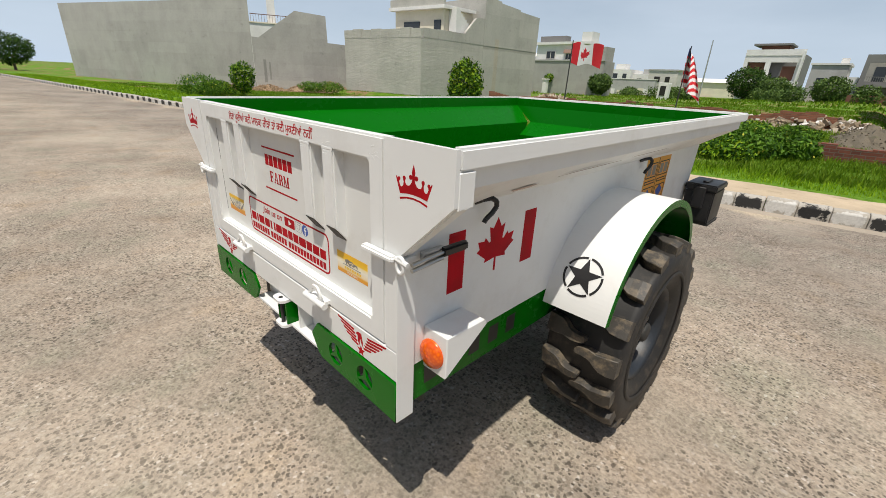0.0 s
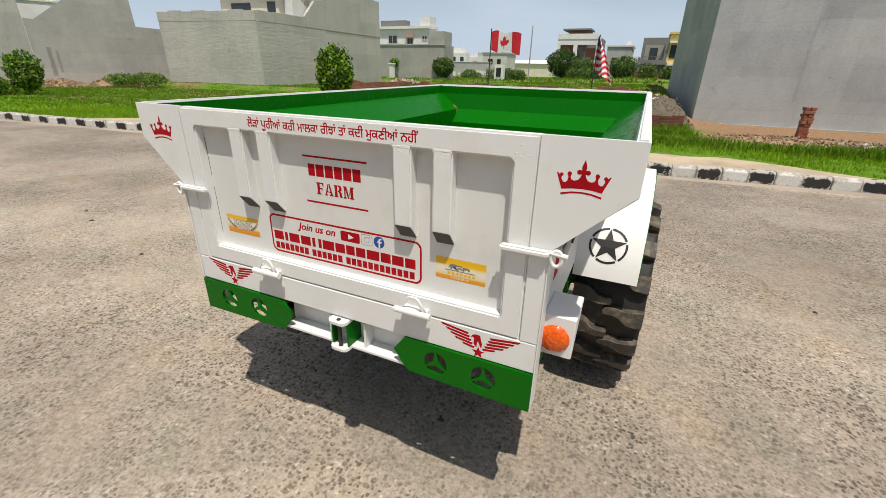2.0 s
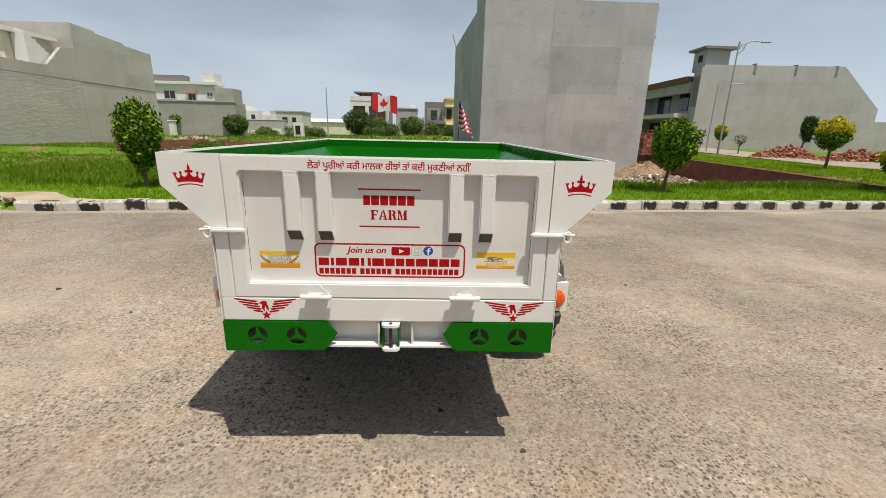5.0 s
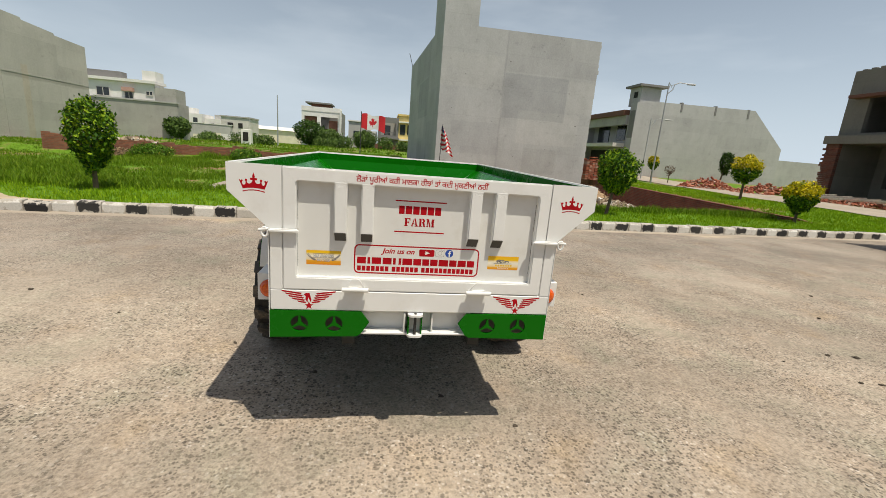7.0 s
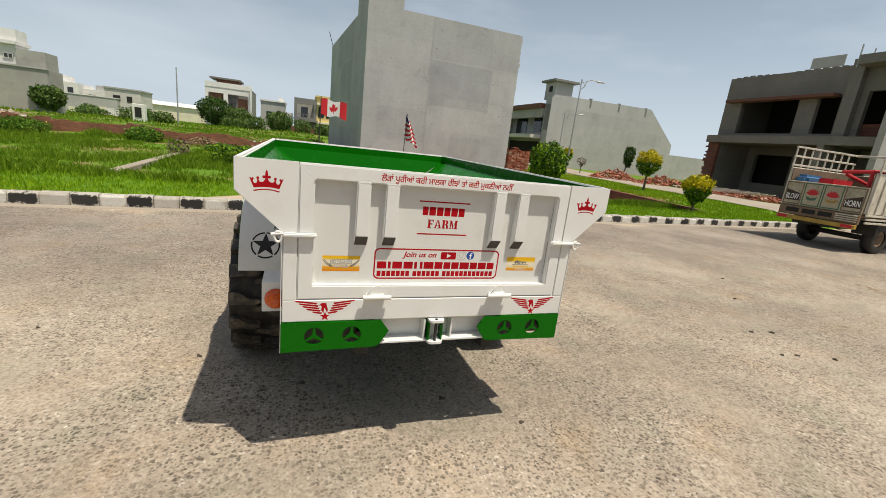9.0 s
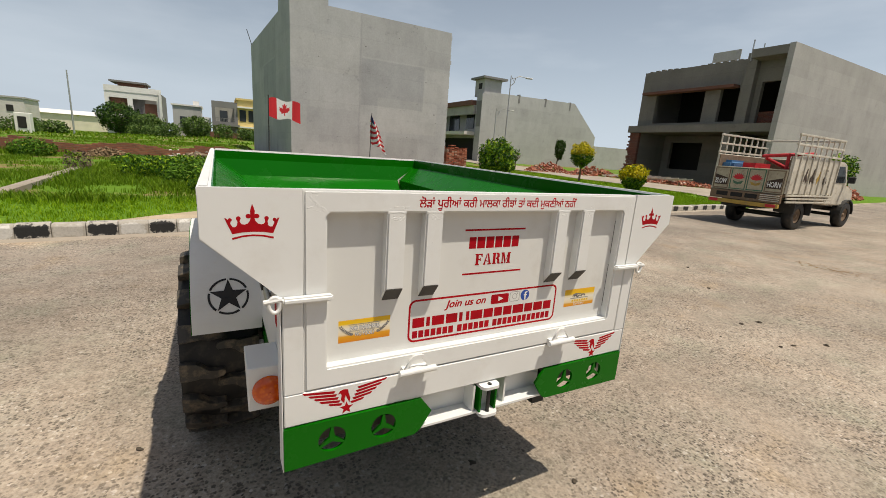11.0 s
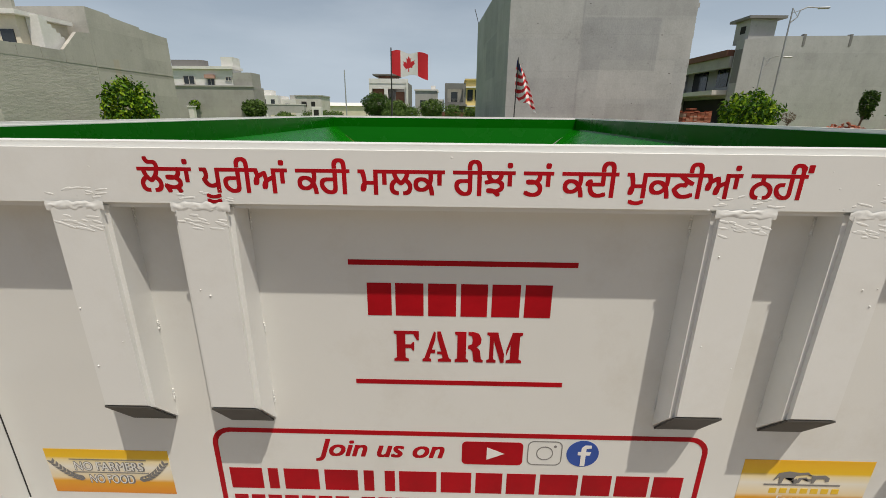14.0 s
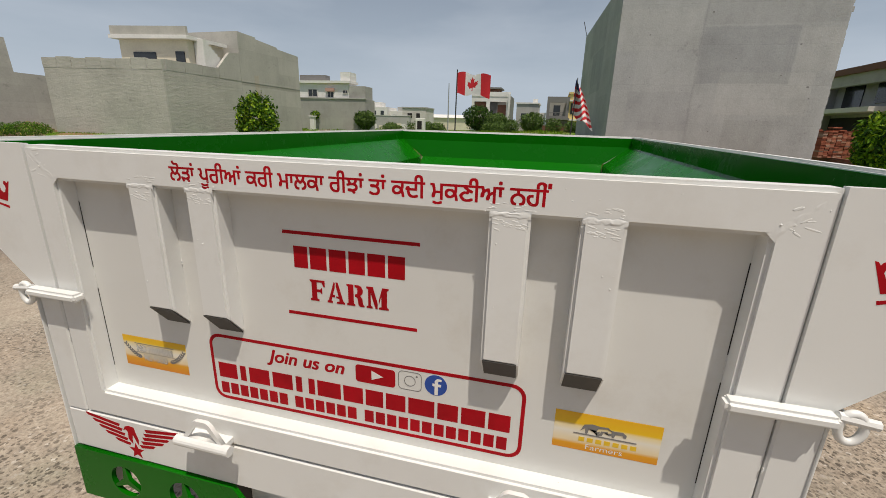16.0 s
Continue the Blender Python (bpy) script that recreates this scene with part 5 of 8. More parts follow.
bm = bmesh.new()
wr_ = random.Random(14)
for k in range(7):
    slab(bm, -0.3 + k * 0.33, 0.03 + k * 0.33, 13.9 + 0.05 * k, 14.2 + 0.05 * k, -0.1, 0.46 - 0.012 * k + wr_.uniform(-0.05, 0.04))
solid("brick_wall", bm, BRICK, "short broken piece of red brick wall in the grass", "wall", kind="structure")
pillar = thing("brick_pillar", (4.8, 13.5, 0), "small crooked pillar of loose red bricks before the grey house", "pillar")
pr = random.Random(2)
for k in range(10):
    for j in (0, 1):
        q = block(-0.115, 0.115, -0.055, 0.055, 0, 0.078, 0.006)
        q.transform(pose(4.8 + (0.06 if j else -0.06) * (k % 2) + pr.uniform(-0.02, 0.02), 13.5 + (0.06 if j else -0.06) * (1 - k % 2) + pr.uniform(-0.02, 0.02), 0.0 + k * 0.085, 0, 0, 90 * (k % 2) + pr.uniform(-7, 7)))
        part("brick", q, LOOSE, pillar)
bm = prism(bmesh.new(), [(0.0, 0.08), (0.25, 0.145), (8.4, 0.16), (8.7, 0.06), (8.7, -0.15), (0.0, -0.15)], "x", -0.12, 0.12)
bmesh.ops.bevel(bm, geom=list(bm.edges), offset=0.012, segments=1, affect="EDGES")
bm.transform(Matrix.Translation((-4.66, 9.05, 0)) @ Matrix.Rotation(radians(2.6), 4, "Z"))
solid("concrete_coping", bm, SIDE_ROAD, "pale concrete coping of a sunken plot wall", "wall", kind="structure")


# ---- the tipper trailer ----
AXLE_Y, TYRE_R, TYRE_OUT, TYRE_W = 1.255, 0.468, 1.01, 0.322
REAR = -0.02                       # plane of the rear frame


def rear_pose(x, z, y):
    return Matrix.Translation((x, y, z)) @ FACE


def side_pose(y, z, x):
    """Plate plane upright on the side wall at x > 0, reading along +y."""
    return Matrix.Translation((x, y, z)) @ Matrix(((0, 0, 1, 0), (1, 0, 0, 0), (0, 1, 0, 0), (0, 0, 0, 1)))


trailer = thing("tipper_trailer", (0, AXLE_Y, 0), "white and green two-wheeled tipper trailer with red stencilled lettering", "trailer")
T = trailer


FRONT = 2.62
FOOT = 2.44                        # front end of the upright lower walls
# side walls: upright below, flared above, as bent sheet with its own thickness
for s in (-1, 1):
    bm = bmesh.new()
    prof = [(0.68, 0.742), (0.68, 1.19), (0.845, 1.30), (0.845, 1.345), (0.838, 1.345), (0.838, 1.386), (0.834, 1.386), (0.830, 1.322), (0.655, 1.20), (0.652, 0.742)]
    a = [bm.verts.new((s * x, 0.02, z)) for x, z in prof]
    b = [bm.verts.new((s * x, FOOT + (FRONT - FOOT) * smooth(1.12, 1.30, z), z + 0.018)) for x, z in prof]
    n = len(prof)
    for i in range(n):
        j = (i + 1) % n
        f = bm.faces.new((a[i], a[j], b[j], b[i]))
        f.material_index = 0 if i in (0, 1, 2, 3, 9) else 1
    bm.faces.new(a)
    bm.faces.new(b[::-1])
    bmesh.ops.recalc_face_normals(bm, faces=bm.faces)
    part("side_panel", finish(bm, "side_panel", [WHITE, GREEN]), None, T, "flared side panel, white outside and green inside")
    # rim tube along the side
    bm = bmesh.new()
    prof = [(0.838, 1.345), (0.868, 1.345), (0.868, 1.394), (0.838, 1.394)]
    a = [bm.verts.new((s * x, REAR + 0.0125, z)) for x, z in prof]
    b = [bm.verts.new((s * x, FRONT + 0.05, z + 0.018)) for x, z in prof]
    for i in range(4):
        j = (i + 1) % 4
        bm.faces.new((a[i], a[j], b[j], b[i]))
    bm.faces.new(a)
    bm.faces.new(b[::-1])
    bmesh.ops.recalc_face_normals(bm, faces=bm.faces)
    bmesh.ops.bevel(bm, geom=list(bm.edges), offset=0.006, segments=2, affect="EDGES")
    part("rim_tube", bm, WHITE, T)

bm = bmesh.new()
rows = []
for y, z, w in ((FOOT, 0.70, 0.652), (FOOT, 1.12, 0.652), (FRONT - 0.04, 1.218, 0.655), (FRONT - 0.004, 1.34, 0.832), (FRONT - 0.002, 1.40, 0.834)):
    rows.append([bm.verts.new((k * w, y - d, z)) for d in (0.0, 0.02) for k in (-1, 1)])
for p, q in zip(rows, rows[1:]):
    for i, j, m in ((0, 1, 0), (3, 2, 1), (1, 3, 0), (2, 0, 0)):
        bm.faces.new((p[i], p[j], q[j], q[i])).material_index = m
bm.faces.new((rows[0][0], rows[0][2], rows[0][3], rows[0][1]))
bm.faces.new((rows[-1][0], rows[-1][1], rows[-1][3], rows[-1][2]))
bmesh.ops.recalc_face_normals(bm, faces=bm.faces)
part("front_panel", finish(bm, "front_panel", [WHITE, GREEN]), None, T)
part("rim_tube", block(-0.838, 0.838, FRONT - 0.018, FRONT + 0.05, 1.363, 1.412, 0.006, 2), WHITE, T)
bm = block(-0.66, 0.66, 0.03, FOOT - 0.01, 0.70, 0.72)
part("floor", bm, GREEN, T, "green loading floor")
part("gate_lining", block(-0.618, 0.618, 0.0205, 0.026, 0.72, 1.380), GREEN, T)
for s in (-1, 1):
    part("gate_stop", block(min(s * 0.621, s * 0.66), max(s * 0.621, s * 0.66), 0.0215, 0.03, 0.74, 1.380), WHITE, T)
# ---- tailgate ----
GATE = part("tailgate", block(-0.628, 0.628, 0.013, 0.020, 0.826, 1.384), PANEL, T, "white framed tailgate with red lettering")
OUT_X, IN_X, TOP_Z, TOP_IN, LOW_Z, LOW_IN = 0.6335, 0.572, 1.390, 1.328, 0.818, 0.881


def mitred_bar(name, p0, p1, q1, q0):
    """A square tube with mitred ends and rounded long edges; p0, p1: its outer edge, q0, q1: its inner edge, as (x, z)."""
    bm = prism(bmesh.new(), [p0, p1, q1, q0], "y", REAR, 0.0128)
    run = Vector((p1[0] - p0[0], 0, p1[1] - p0[1])).normalized()
    long = [e for e in bm.edges if abs((e.verts[0].co - e.verts[1].co).normalized().dot(run)) > 0.999]
    front = [e for e in long if all(abs(v.co.y - REAR) < 1e-5 for v in e.verts)]
    bmesh.ops.bevel(bm, geom=front, offset=0.0055, segments=6, affect="EDGES")
    return part(name, bm, WHITE, GATE)


mitred_bar("top_bar", (-OUT_X, TOP_Z), (OUT_X, TOP_Z), (IN_X, TOP_IN), (-IN_X, TOP_IN))
mitred_bar("bottom_bar", (-OUT_X, LOW_Z), (OUT_X, LOW_Z), (IN_X, LOW_IN), (-IN_X, LOW_IN))
for k in (-1, 1):
    mitred_bar("side_bar", (k * OUT_X, LOW_Z), (k * OUT_X, TOP_Z), (k * IN_X, TOP_IN), (k * IN_X, LOW_IN))


def upright_edges(bm):
    return [e for e in bm.edges if abs(e.verts[0].co.z - e.verts[1].co.z) > 0.1]


RIBS = (-0.3765, -0.255, 0.259, 0.3825)
for x in RIBS:
    yb, yf = 0.014, REAR - 0.0015
    bm = prism(bmesh.new(), [(yf, 1.330), (yf, 1.103), (yb, 1.060), (yb, 1.330)], "x", x - 0.029, x + 0.029)
    bmesh.ops.bevel(bm, geom=[e for e in upright_edges(bm) if all(abs(v.co.y - yf) < 1e-5 for v in e.verts)], offset=0.005, segments=6, affect="EDGES")
    part("rib", bm, WHITE, GATE)
    bm = prism(bmesh.new(), [(yf + 0.001, 1.1012), (yf + 0.0003, 1.0992), (yb - 0.002, 1.0572), (yb - 0.001, 1.0592)], "x", x - 0.026, x + 0.026)
    part("cut_end", bm, BARE, GATE, "bare slanted cut end of the rib")


def weld(bm, a, b, r=0.0035, pitch=0.0012):
    """A lumpy bead of weld between two points."""
    a, b = Vector(a), Vector(b)
    k = max(2, int((b - a).length / pitch))
    for i in range(k + 1):
        p = a.lerp(b, i / k) + Vector((random.uniform(-1, 1), random.uniform(-1, 1), random.uniform(-1, 1))) * r * 0.3
        bmesh.ops.create_icosphere(bm, subdivisions=1, radius=r * random.uniform(0.6, 0.9), matrix=Matrix.Translation(p))


def weld_pad(bm, x0, x1, y, z0, z1, swell):
    """A smeared pad of weld with a ragged outline, low at its rim."""
    nx, nz = 26, 8
    seed = random.uniform(0, 90)
    rows = []
    for i in range(nx + 1):
        u = i / nx
        row = []
        for k in range(nz + 1):
            w = k / nz
            wob = noise.noise((seed + u * 9, w * 1.3, 0.0))
            h = max(0.0, 1 - abs(2 * w - 1) ** 2.5) * max(0.0, 1 - abs(2 * u - 1) ** 8)
            h *= 0.65 + 0.8 * noise.noise((seed, u * 14, w * 3))
            row.append(bm.verts.new((x0 + (x1 - x0) * u, y + 0.0004 - max(0.0, h) * swell, z0 + (z1 - z0) * w + wob * 0.0025)))
        rows.append(row)
    for i in range(nx):
        for k in range(nz):
            bm.faces.new((rows[i][k], rows[i + 1][k], rows[i + 1][k + 1], rows[i][k + 1]))


def smear(bm, x, y, z, long, wide, turn):
    """A flat ridge left by the grinder or a drip of paint."""
    m = Matrix.Translation((x, y, z)) @ Matrix.Rotation(turn, 4, "Y") @ Matrix.Diagonal((long, 0.00016, wide, 1))
    bmesh.ops.create_icosphere(bm, subdivisions=2, radius=1.0, matrix=m)


bm = bmesh.new()
for x in RIBS:
    weld_pad(bm, x - 0.0285, x + 0.0285, REAR - 0.0015, 1.3255, 1.3345, 0.0012)
    for i in range(12):
        smear(bm, x + random.uniform(-0.028, 0.03), REAR, 1.336 + random.uniform(0, 0.012), random.uniform(0.002, 0.007), 0.0011, random.uniform(-0.3, 0.3))
    for i in range(14):
        smear(bm, x + random.uniform(-0.022, 0.022), REAR - 0.0015, 1.323 - random.uniform(0, 0.016), random.uniform(0.003, 0.009), 0.0013, random.uniform(0, 0.4))
    for i in range(3):
        bmesh.ops.create_icosphere(bm, subdivisions=1, radius=random.uniform(0.0007, 0.0013), matrix=Matrix.Translation((x + random.uniform(-0.024, 0.024), REAR - 0.0015, random.uniform(1.13, 1.29))))
for i in range(14):
    smear(bm, random.uniform(-0.6, 0.6), REAR, random.uniform(1.332, 1.384), random.uniform(0.0006, 0.0014), random.uniform(0.0006, 0.0012), 0)
def mitre_weld(bm, a, b, wide, swell, marks=7):
    """A ground-down weld along a mitre: a ragged low ridge with grinder flats beside it; a, b: its ends as (x, z)."""
    a, b = Vector((a[0], 0, a[1])), Vector((b[0], 0, b[1]))
    run, seed = (b - a).normalized(), random.uniform(0, 90)
    across = Vector((-run.z, 0, run.x))
    nu, nw, rows = 30, 8, []
    for i in range(nu + 1):
        u = i / nu
        row = []
        for k in range(nw + 1):
            w = k / nw * 2 - 1
            h = max(0.0, 1 - abs(w) ** 2.2) * (0.35 + 1.1 * abs(noise.noise((seed + u * 7, w * 1.2, 0)))) * min(1, 9 * u, 9 * (1 - u))
            p = a.lerp(b, u) + across * wide * (w + 0.5 * noise.noise((seed, u * 6, 3))) * (0.6 + 0.6 * u)
            row.append(bm.verts.new((p.x, REAR + 0.0003 - swell * h, p.z)))
        rows.append(row)
    for i in range(nu):
        for k in range(nw):
            bm.faces.new((rows[i][k], rows[i + 1][k], rows[i + 1][k + 1], rows[i][k + 1]))
    for i in range(marks):
        p = a.lerp(b, random.random()) + across * random.uniform(-0.022, 0.022)
        smear(bm, p.x, REAR, p.z, random.uniform(0.002, 0.012), random.uniform(0.0010, 0.0022), random.uniform(-0.6, 0.9))
    for i in range(marks - 4):
        p = a.lerp(b, random.random()) + across * random.uniform(-0.015, 0.015)
        bmesh.ops.create_icosphere(bm, subdivisions=1, radius=random.uniform(0.0008, 0.0016), matrix=Matrix.Translation((p.x, REAR, p.z)))


for s in (-1, 1):
    mitre_weld(bm, (s * (OUT_X - 0.012), TOP_Z - 0.012), (s * (IN_X - 0.001), TOP_IN - 0.001), 0.0070, 0.0008)
    mitre_weld(bm, (s * (OUT_X - 0.012), LOW_Z + 0.012), (s * (IN_X - 0.001), LOW_IN + 0.001), 0.003, 0.0005, 0)
for x in RIBS:
    s = 1 if x < 0 else -1
    for z0, z1 in ((1.085, 1.10), (1.18, 1.19), (1.30, 1.325)):
        weld(bm, (x + s * 0.030, 0.0125, z0), (x + s * 0.030, 0.0125, z1), 0.0016, 0.0014)
for s in (-1, 1):
    for z0, z1 in ((0.91, 0.925), (1.12, 1.145), (1.30, 1.325)):
        weld(bm, (s * 0.572, 0.0125, z0), (s * 0.572, 0.0125, z1), 0.0014, 0.0010)
    for z0, z1 in ((0.64, 0.65), (0.75, 0.76), (0.99, 1.0)):
        weld(bm, (s * 0.6345, REAR + 0.002, z0), (s * 0.6345, REAR + 0.002, z1), 0.0014, 0.0010)
tagged(part("weld_bead", bm, WHITE, GATE, "lumpy painted weld beads", smooth=True), kind="stuff")

for s in (-1, 1):
    for z0, z1 in ((0.925, 1.105), (1.15, 1.285)):
        part("open_seam", block(min(s * 0.5708, s * 0.5724), max(s * 0.5708, s * 0.5724), 0.0122, 0.0135, z0, z1), BLACK, GATE, "dark open seam beside the panel")

# wing plates and corner posts
for s in (-1, 1):
    pts = [(s * 0.6352, 1.392), (s * 0.866, 1.392), (s * 0.866, 1.272), (s * 0.69, 1.105), (s * 0.6352, 1.095)]
    bm = prism(bmesh.new(), pts, "y", REAR, REAR + 0.012)
    wing = part("wing_plate", bm, WHITE, T)
    part("wing_flange", block(min(s * 0.840, s * 0.868), max(s * 0.840, s * 0.8675), REAR + 0.0122, REAR + 0.062, 1.266, 1.3448, 0.002), WHITE, wing)
    bm = block(min(s * 0.635, s * 0.690), max(s * 0.635, s * 0.690), REAR, REAR + 0.06, 0.8165, 1.095, 0.003)
    post = part("corner_post", bm, WHITE, T)
    bm = bmesh.new()
    prism(bm, [(s * 0.69, 1.104), (s * 0.8675, 1.2665), (s * 0.84, 1.285), (s * 0.684, 1.112)], "y", REAR + 0.0122, REAR + 0.045)
    part("wing_return", bm, WHITE, wing)
    # latch bar with its ring
    bar = part("latch_bar", block(min(s * 0.560, s * 0.690), max(s * 0.560, s * 0.690), REAR - 0.024, REAR + 0.001, 1.093, 1.110, 0.005, 3), WHITE, T)
    bm = torus(bmesh.new(), (s * 0.708, REAR - 0.008, 1.092), 0.014, 0.021, 0.0055)
    part("latch_ring", bm, WHITE, bar, smooth=True)
    rod_bm = rod(bmesh.new(), (s * 0.69, REAR - 0.008, 1.106), (s * 0.735, REAR - 0.008, 1.101), 0.007, seg=8)
    part("pin", rod_bm, WHITE, bar)

# toggle clamps on the side walls behind the posts
for s in (-1, 1):
    clamp = part("toggle_clamp", block(min(s * 0.69, s * 0.712), max(s * 0.69, s * 0.712), 0.05, 0.13, 1.075, 1.105, 0.004), STEEL, T, "steel toggle clamp with a black grip")
    bm = bmesh.new()
    rod(bm, (s * 0.718, 0.0, 1.088), (s * 0.718, 0.11, 1.096), 0.006, seg=8)
    rod(bm, (s * 0.718, 0.0, 1.072), (s * 0.718, 0.11, 1.080), 0.006, seg=8)
    part("hook", bm, STEEL, clamp)
    bm = block(min(s * 0.706, s * 0.728), max(s * 0.706, s * 0.728), 0.105, 0.205, 1.082, 1.108, 0.006, 2)
    part("grip", bm, BLACKPL, clamp, "black rubber grip")

# lower sill, bumper plates and recessed channel
part("rear_sill", block(-0.690, 0.690, REAR, REAR + 0.02, 0.716, 0.8160, 0.003), WHITE, T)
for s in (-1, 1):
    part("lower_post", block(min(s * 0.635, s * 0.690), max(s * 0.635, s * 0.690), REAR + 0.0202, REAR + 0.06, 0.578, 0.8163), WHITE, T)
for s, inner, reach, cuts in ((-1, 0.226, 0.693, (0.395, 0.557)), (1, 0.220, 0.687, (0.374, 0.537))):
    out = [(s * reach, 0.578), (s * reach, 0.714), (s * (inner + 0.04), 0.714), (s * inner, 0.660), (s * (inner + 0.04), 0.598), (s * (inner + 0.06), 0.585)]
    if s > 0:
        out = out[::-1]
    holes = [ring(s * x, 0.649, 0.041, 30) for x in cuts]
    me = sheet([out] + holes, 0.010, Matrix.Translation((0, REAR - 0.002, 0)) @ FACE, GREEN, "bumper_plate")
    plate_ = part("bumper_plate", me, GREEN, T, "green bumper plate with round cut-outs")
    for x in cuts:
        star3 = []
        for k, a in enumerate((90, 210, 330)):
            c, sn = math.cos(radians(a)), math.sin(radians(a))
            star3 += [(c * 0.043 + sn * 0.003, sn * 0.043 - c * 0.003), (c * 0.043 - sn * 0.003, sn * 0.043 + c * 0.003)]
            am = radians(a + 60)
            star3.append((math.cos(am) * 0.0095, math.sin(am) * 0.0095))
        part("spoke", sheet([star3], 0.008, rear_pose(s * x, 0.649, REAR - 0.002), GREEN), GREEN, plate_, "three-armed spoke left in the cut-out")
    part("edge_strip", block(min(s * (reach + 0.0004), s * (reach + 0.0035)), max(s * (reach + 0.0004), s * (reach + 0.0035)), REAR - 0.0035, REAR + 0.06, 0.575, 1.096, 0.0008), WHITE, plate_)
chan = part("channel", block(-0.285, 0.295, 0.045, 0.055, 0.60, 0.716), WHITE, T, "white recessed channel beam")
part("lower_flange", block(-0.275, 0.285, REAR + 0.002, 0.045, 0.592, 0.604, 0.002), WHITE, chan)
part("upper_flange", block(-0.275, 0.285, REAR + 0.021, 0.045, 0.704, 0.715), WHITE, chan)
part("divider", block(-0.056, -0.048, REAR + 0.004, 0.045, 0.604, 0.704), WHITE, chan)
part("divider", block(0.085, 0.093, REAR + 0.012, 0.045, 0.604, 0.704), WHITE, chan)

# dark plates added behind the bumper cut-outs so these look shaded
for s in (-1, 1):
    part("cutout_backing", block(min(s * 0.30, s * 0.66), max(s * 0.30, s * 0.66), 0.10, 0.12, 0.56, 0.735), UNDER, T)

# towing clevis
clevis = part("clevis", block(0.029, 0.036, REAR - 0.012, 0.0445, 0.6042, 0.7038), GREEN, T, "white two-lugged towing clevis with green webs")
part("web", block(-0.036, -0.029, REAR - 0.012, 0.0445, 0.6042, 0.7038), GREEN, clevis)
part("clevis_plate", block(-0.0288, 0.0288, REAR + 0.030, REAR + 0.040, 0.6045, 0.7035), WHITE, clevis)
part("pin", rod(bmesh.new(), (0.0, REAR - 0.012, 0.594), (0.0, REAR - 0.012, 0.714), 0.007, seg=10), UNDER, clevis, "dark draw pin")
for z in (0.706, 0.598):
    out = [(-0.038, 0.05), (-0.038, -0.010), (-0.031, -0.022), (-0.022, -0.027), (0.022, -0.027), (0.031, -0.022), (0.038, -0.010), (0.038, 0.05)]
    part("lug", sheet([out, ring(0.0, -0.006, 0.009, 16)], 0.011, Matrix.Translation((0, REAR - 0.006, z)), WHITE), WHITE, clevis)

# lower hinge loops
for x in (-0.297, 0.304):
    hinge = part("hinge", rod(bmesh.new(), (x - 0.062, REAR - 0.030, 0.834), (x + 0.062, REAR - 0.030, 0.834), 0.0105, seg=14), WHITE, T, smooth=False)
    out = [(-0.052, 0)] + [(-0.020, 0.048), (-0.012, 0.053), (0.012, 0.053), (0.020, 0.048)] + [(0.052, 0)]
    inner_ = [(-0.034, 0.011), (-0.012, 0.041), (0.012, 0.041), (0.034, 0.011)]
    part("loop", sheet([out, inner_], 0.008, rear_pose(x, 0.834, REAR - 0.026), WHITE), WHITE, hinge)
    part("tab", block(x - 0.045, x + 0.045, REAR - 0.028, REAR + 0.002, 0.828, 0.840), WHITE, hinge)

# chassis
part("chassis_rail", block(0.645, 0.672, 0.04, FOOT + 0.16, 0.60, 0.742), GREEN, T, "green chassis rail")
part("chassis_rail", block(-0.672, -0.645, 0.04, FOOT + 0.16, 0.60, 0.742), GREEN, T, "green chassis rail")
for y in (0.5, 1.0, 1.6, 2.2):
    part("cross_member", block(-0.645, 0.645, y, y + 0.06, 0.62, 0.70), UNDER, T)
for s in (-1, 1):
    part("inner_rail", block(min(s * 0.30, s * 0.36), max(s * 0.30, s * 0.36), 0.06, FOOT, 0.50, 0.62), UNDER, T)
    bm = bmesh.new()
    for k in range(5):
        slab(bm, min(s * 0.45, s * 0.52), max(s * 0.45, s * 0.52), AXLE_Y - 0.5 + k * 0.07, AXLE_Y + 0.5 - k * 0.07, 0.535 - k * 0.012, 0.546 - k * 0.012)
    part("leaf_spring", bm, UNDER, T)
part("axle", rod(bmesh.new(), (-0.75, AXLE_Y, 0.455), (0.75, AXLE_Y, 0.455), 0.045, seg=16), UNDER, T)


# ---- stencils and stickers ----
SKIN = 0.0003


def stencil(name, outlines, x, z, y, mat, parent, label=""):
    return part(name, sheet(outlines, SKIN, rear_pose(x, z, y - SKIN / 2), mat), mat, parent, label)


